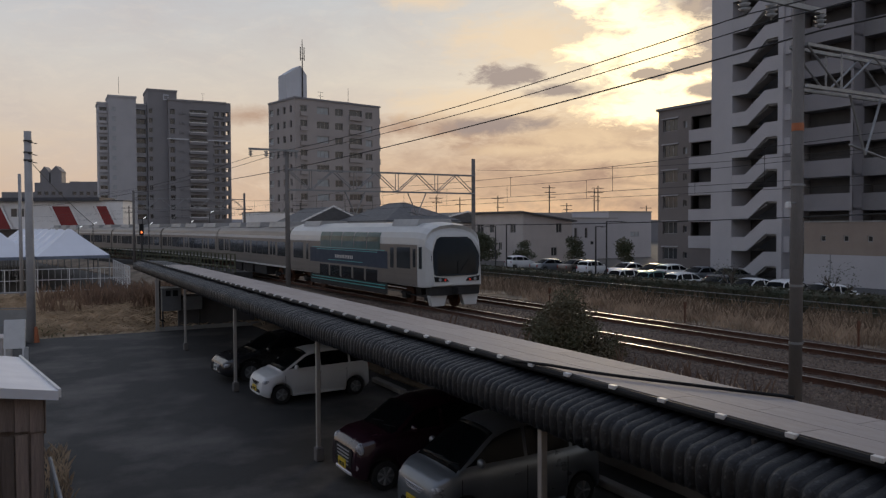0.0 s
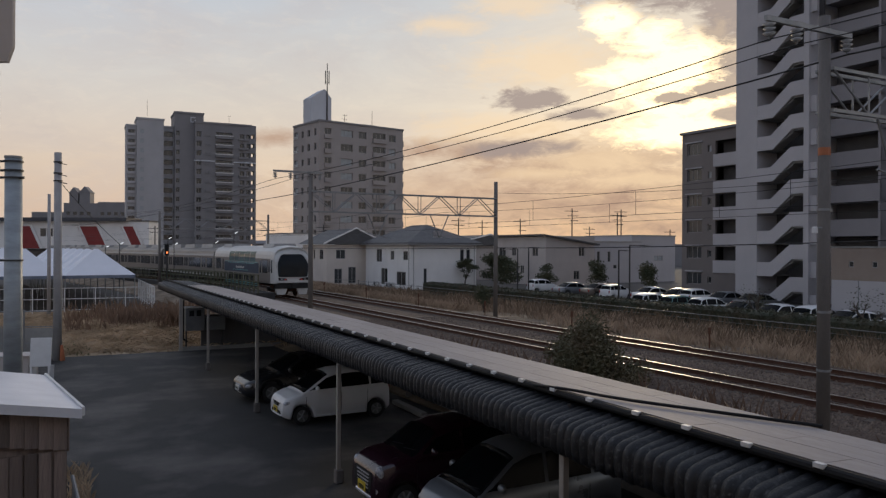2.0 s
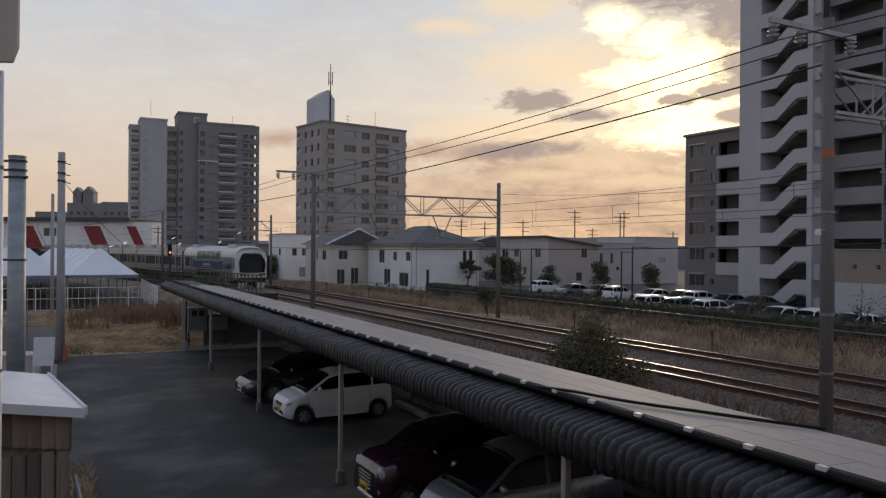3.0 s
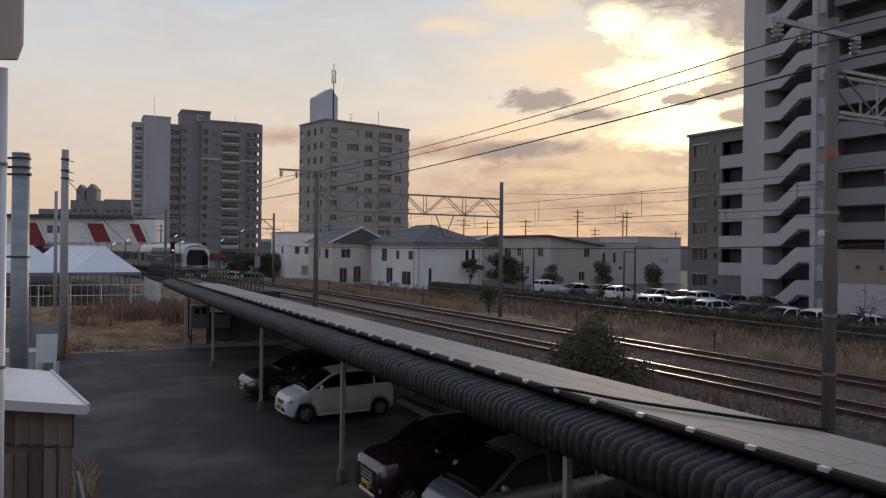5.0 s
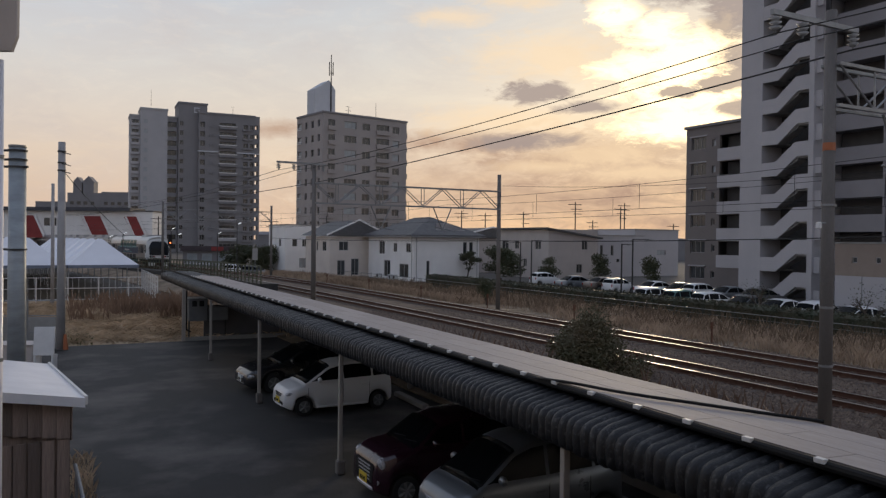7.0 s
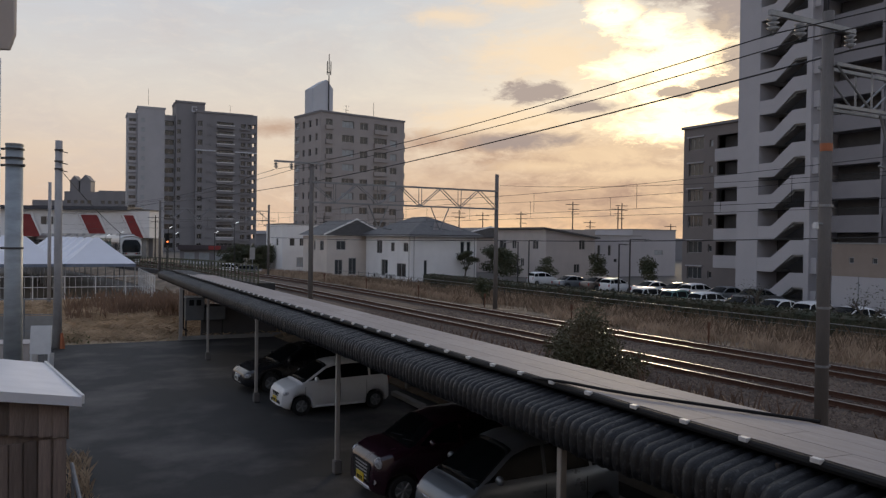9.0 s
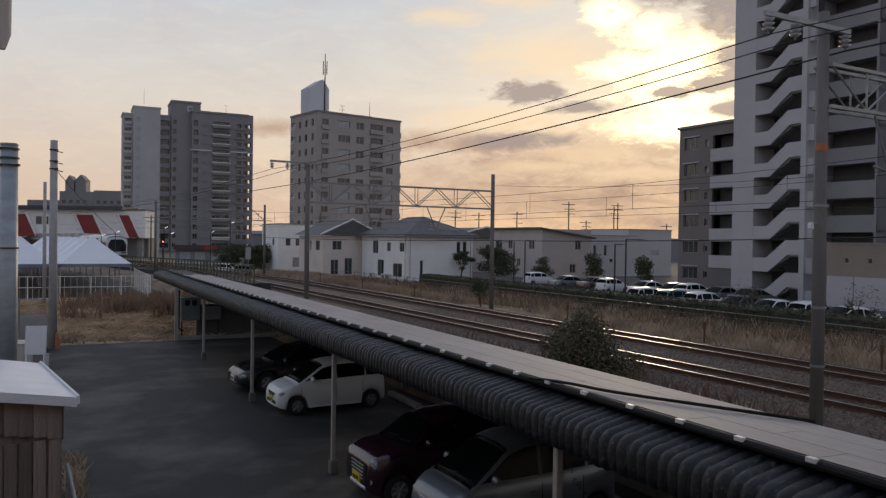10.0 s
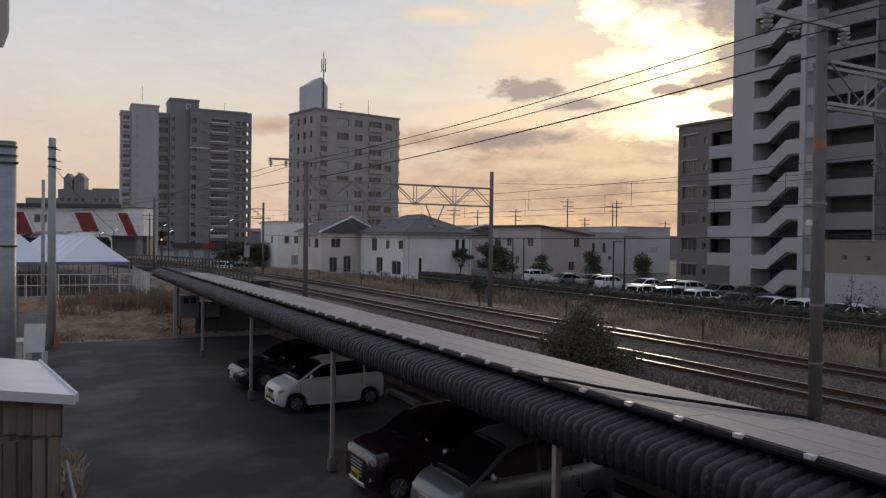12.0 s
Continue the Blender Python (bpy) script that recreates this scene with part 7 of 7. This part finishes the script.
# ---- right: low annexe, lamps, fence ----
def build_right():
    an = thing("annexe", Matrix.Translation((29.2, 56.4, 0)) @ Matrix.Rotation(radians(-61.7), 4, "Z"), "low annexe with beige upper wall and white base", "building")
    hs = [(1.35, 1.75, 3.25, 3.7), (3.1, 3.5, 3.25, 3.7), (4.85, 5.25, 3.25, 3.7)]
    bm = bmesh.new()
    wall_holes(bm, 11, 2.35, [(a, b, c - 2.3, d - 2.3) for a, b, c, d in hs], 0.12)
    bmesh.ops.translate(bm, verts=bm.verts, vec=(0, 0, 2.3))
    up = part("upper_wall", bm, mat("annexe_beige", (0.30, 0.24, 0.20), 0.85, var=0.15, scale=0.6), an)
    for q in hs:
        window(an, *q, 0.05, "glass", bars=0)
    bm = bmesh.new()
    box(bm, 0.02, 11, 0.01, 2.4, 0, 2.3)
    part("base_wall", bm, APT_WHITE, an, "white base wall")
    bm = bmesh.new()
    box(bm, 2.1, 2.14, -0.03, 0.0, 0, 2.3)
    part("rain_pipe", bm, GALV, an)
    bm = bmesh.new()
    box(bm, -0.05, 11, -0.05, 2.4, 4.66, 4.76)
    part("roof", bm, CONCRETE, an)
    bm = bmesh.new()
    box(bm, 0.0, 0.14, 0.13, 2.4, 2.32, 4.64)
    part("side_wall", bm, CREAMWALL, an)
    for s, n, arm, h in ((53.4, 36.4, -1, 4.45), (51.8, 36.4, 1, 4.6), (40.9, 36.4, 0.9, 4.4), (39.8, 36.4, 1.7, 4.75)):
        l = thing("car_park_lamp", at_track(s, n, 0), "dark slender car park lamp with a flat arm", "lamp", "car park lamps")
        bm = bmesh.new()
        tube(bm, (0, 0, 0), (0, 0, h), 0.065, 0.05, 8)
        part("mast", bm, DARKSTEEL, l)
        bm = bmesh.new()
        box(bm, min(0, arm), max(0, arm), -0.04, 0.04, h - 0.02, h + 0.04)
        part("arm", bm, DARKSTEEL, l)
        bm = bmesh.new()
        box(bm, arm - 0.3, arm + 0.1, -0.14, 0.14, h - 0.06, h + 0.02)
        part("head", bm, FRAME_ALU, l, bevel=0.01)
    f = thing("wire_fence", Matrix(), "low steel post and wire fence along the railway bank", "fence")
    bm = bmesh.new()
    tube(bm, (0, 0, -0.1), (0, 0, 1.1), 0.025, 0.025, 6)
    post = mesh_of("post", bm, DARKSTEEL)
    for k in range(36):
        piece("post", post, f, at_track(4 + k * 2.2, 33.0, -0.1))
    for z, r in ((0.86, 0.02), (0.6, 0.008), (0.3, 0.008)):
        bm = bmesh.new()
        along(bm, [(33.0 - r, z), (33.0 + r, z), (33.0 + r, z + 2 * r), (33.0 - r, z + 2 * r)], 4, 82, 3, True)
        part("wire", bm, GALV, f)
    # short marker stakes beside the far track
    bm = bmesh.new()
    tube(bm, (0, 0, 0), (0, 0, 0.85), 0.035, 0.035, 6)
    box(bm, -0.06, 0.06, -0.02, 0.02, 0.7, 0.95)
    st = mesh_of("marker_stake", bm, mat("rust_brown_stake", (0.13, 0.055, 0.03), 0.85))
    for s in (14.0, 21, 29.5, 37.5, 46, 55, 64):
        o = tagged(new("marker_stake", st), "rusty trackside marker stake", "stake", "marker stakes")
        o.matrix_basis = at_track(s, 23.3, 0.52)
    # utility poles on the skyline
    for px, d, h, arms in ((0.027, 128, 9.6, 2), (0.058, 132, 9.4, 2), (0.108, 130, 9.6, 3), (0.176, 122, 11.0, 3), (0.199, 140, 8.6, 2), (0.2355, 128, 10.6, 3), (0.2405, 132, 11.4, 2), (0.305, 135, 8.0, 1), (-0.15, 135, 8.6, 2), (-0.222, 118, 7.6, 2), (-0.37, 140, 8.4, 2)):
        u = thing("utility_pole", pose(px * d, d, 0, 0, 0, 20), "distant dark utility pole with crossarms", "pole", "distant utility poles")
        bm = bmesh.new()
        tube(bm, (0, 0, 0), (0, 0, h), 0.14, 0.09, 6)
        part("shaft", bm, DARKSTEEL, u)
        for k in range(arms):
            bm = bmesh.new()
            box(bm, -1.3 + 0.5 * k, 1.1, -0.05, 0.05, h - 0.5 - k * 0.75, h - 0.4 - k * 0.75)
            part("crossarm", bm, DARKSTEEL, u)


# ---- wires and fittings on the gantries ----
def build_wires():
    tops = {-24: 9.1, 10.0: 9.1, 38.1: 8.1, 81: 7.9, 125: 7.9}
    for s, n in ((10.0, 14.4), (38.1, 13.0)):
        z = 8.92 if s < 20 else 8.4
        c = thing("insulator_crossarm", at_track(s, n, 0), "steel crossarm with porcelain insulators on a mast", "crossarm", "insulator crossarms")
        bm = bmesh.new()
        box(bm, -2.05, 0.55, -0.24, -0.16, z - 0.05, z + 0.05)
        part("arm", bm, GALV, c)
        for x in (-1.95, -1.15, 0.42):
            bm = bmesh.new()
            for k in range(3):
                tube(bm, (x, -0.2, z - 0.10 - k * 0.09), (x, -0.2, z - 0.16 - k * 0.09), 0.12, 0.05, 12)
            tube(bm, (x, -0.2, z), (x, -0.2, z - 0.4), 0.02, 0.02, 6)
            part("insulator", bm, PORCELAIN, c, "porcelain disc insulator", smooth=True)
    bm = bmesh.new()
    tube(bm, (0, 0, 6.44), (0, 0, 6.60), 0.125, 0.124, 16)
    o = tagged(new("marker_band", mesh_of("marker_band", bm, ORANGE)), "orange band round a mast", "band")
    o.matrix_basis = at_track(10.0, 14.4, 0)
    for dn, z1, r, sag in ((-1.95, 8.0, 0.012, 0.3), (-1.15, 8.0, 0.012, 0.3), (0.42, 7.55, 0.020, 0.15)):
        wire_thing("feeder_wire", [track(-24, 14.4 + dn, 8.52)[0], track(9.8, 14.4 + dn, 8.52)[0], track(37.9, 13.0 + dn, z1)[0], track(81, 12.6 + dn, 7.9)[0], track(125, 12.8 + dn, 7.6)[0]], r,
                   "thick dark overhead cable" if r > 0.015 else "thin overhead feeder wire", sag)
    stops = (-20, 10, 38.1, 60, 81, 103, 125, 160)
    for n in (NEAR, FAR):
        wire_thing("contact_wire", [track(s, n, 5.6)[0] for s in stops], 0.008, "thin contact wire over the track", 0.0)
        held = wire_thing("catenary_wire", [track(s, n, 6.55)[0] for s in stops], 0.008, "thin catenary wire over the track", 0.2)
        for a, b in zip(stops[1:4], stops[2:5]):
            for k in range(5):
                f = (k + 0.5) / 5
                bm = bmesh.new()
                tube(bm, track(a + (b - a) * f, n, 5.6)[0], track(a + (b - a) * f, n, 6.55 - 0.8 * f * (1 - f))[0], 0.007, 0.007, 5)
                part("dropper", bm, WIRE, held)
    wire_thing("signal_cable", [track(-15, 24.4, 5.2)[0], track(10, 24.6, 4.95)[0], track(38.1, 24.4, 4.55)[0], track(81, 24.4, 4.6)[0]], 0.022, "dark cable slung along the masts", 0.12)
    wire_thing("upper_cable", [track(-15, 26.0, 7.4)[0], track(10, 26, 7.2)[0], track(38.1, 24.6, 7.8)[0]], 0.010, "thin cable along the far masts", 0.4)
    fl = thing("floodlight", at_track(10.0, 14.4, 0), "small pale floodlight clamped to a mast", "lamp")
    bm = bmesh.new()
    tube(bm, (-0.15, -0.05, 4.95), (-0.42, -0.1, 4.95), 0.02, 0.02, 6)
    part("bracket", bm, GALV, fl)
    bm = bmesh.new()
    prism(bm, [(-0.47, 4.83), (-0.36, 4.83), (-0.38, 4.97), (-0.45, 4.97)], "y", -0.14, -0.04)
    part("head", bm, WHITECLIP, fl, bevel=0.02)
    for z in (2.0, 3.2, 5.3):
        b = thing("mast_band", at_track(10.0, 14.4, z), "grey steel band round a mast", "band", "mast bands")
        bm = bmesh.new()
        tube(bm, (0, 0, 0), (0, 0, 0.05), 0.139, 0.139, 16)
        box(bm, 0.15, 0.24, -0.03, 0.03, 0.0, 0.05)
        part("strap", bm, GALV, b)
    # signal beside the curve
    sg = thing("railway_signal", at_track(79, 13.2, 0.5), "small railway signal with a lit amber lamp", "signal")
    bm = bmesh.new()
    tube(bm, (0, 0, 0), (0, 0, 4.2), 0.06, 0.06, 8)
    part("mast", bm, DARKSTEEL, sg)
    bm = bmesh.new()
    box(bm, -0.2, 0.2, -0.12, 0.1, 3.2, 4.3)
    part("head", bm, BLACK, sg, bevel=0.03)
    bm = bmesh.new()
    tube(bm, (0, -0.15, 3.5), (0, -0.12, 3.5), 0.09, 0.09, 12)
    part("lamp", bm, glow_mat("amber_lamp", (1.0, 0.22, 0.06), 2.0), sg, "lit amber lamp")


build_ground()
build_middle_tower()
build_left_tower()
build_stair_apartments()
build_brown_block()
build_houses()
build_left_far()
build_right()
build_poles()
build_wires()
build_train()
build_cars()
build_plants()
build_near_left()
build_stones()
build_carport()
build_tracks()
motions()
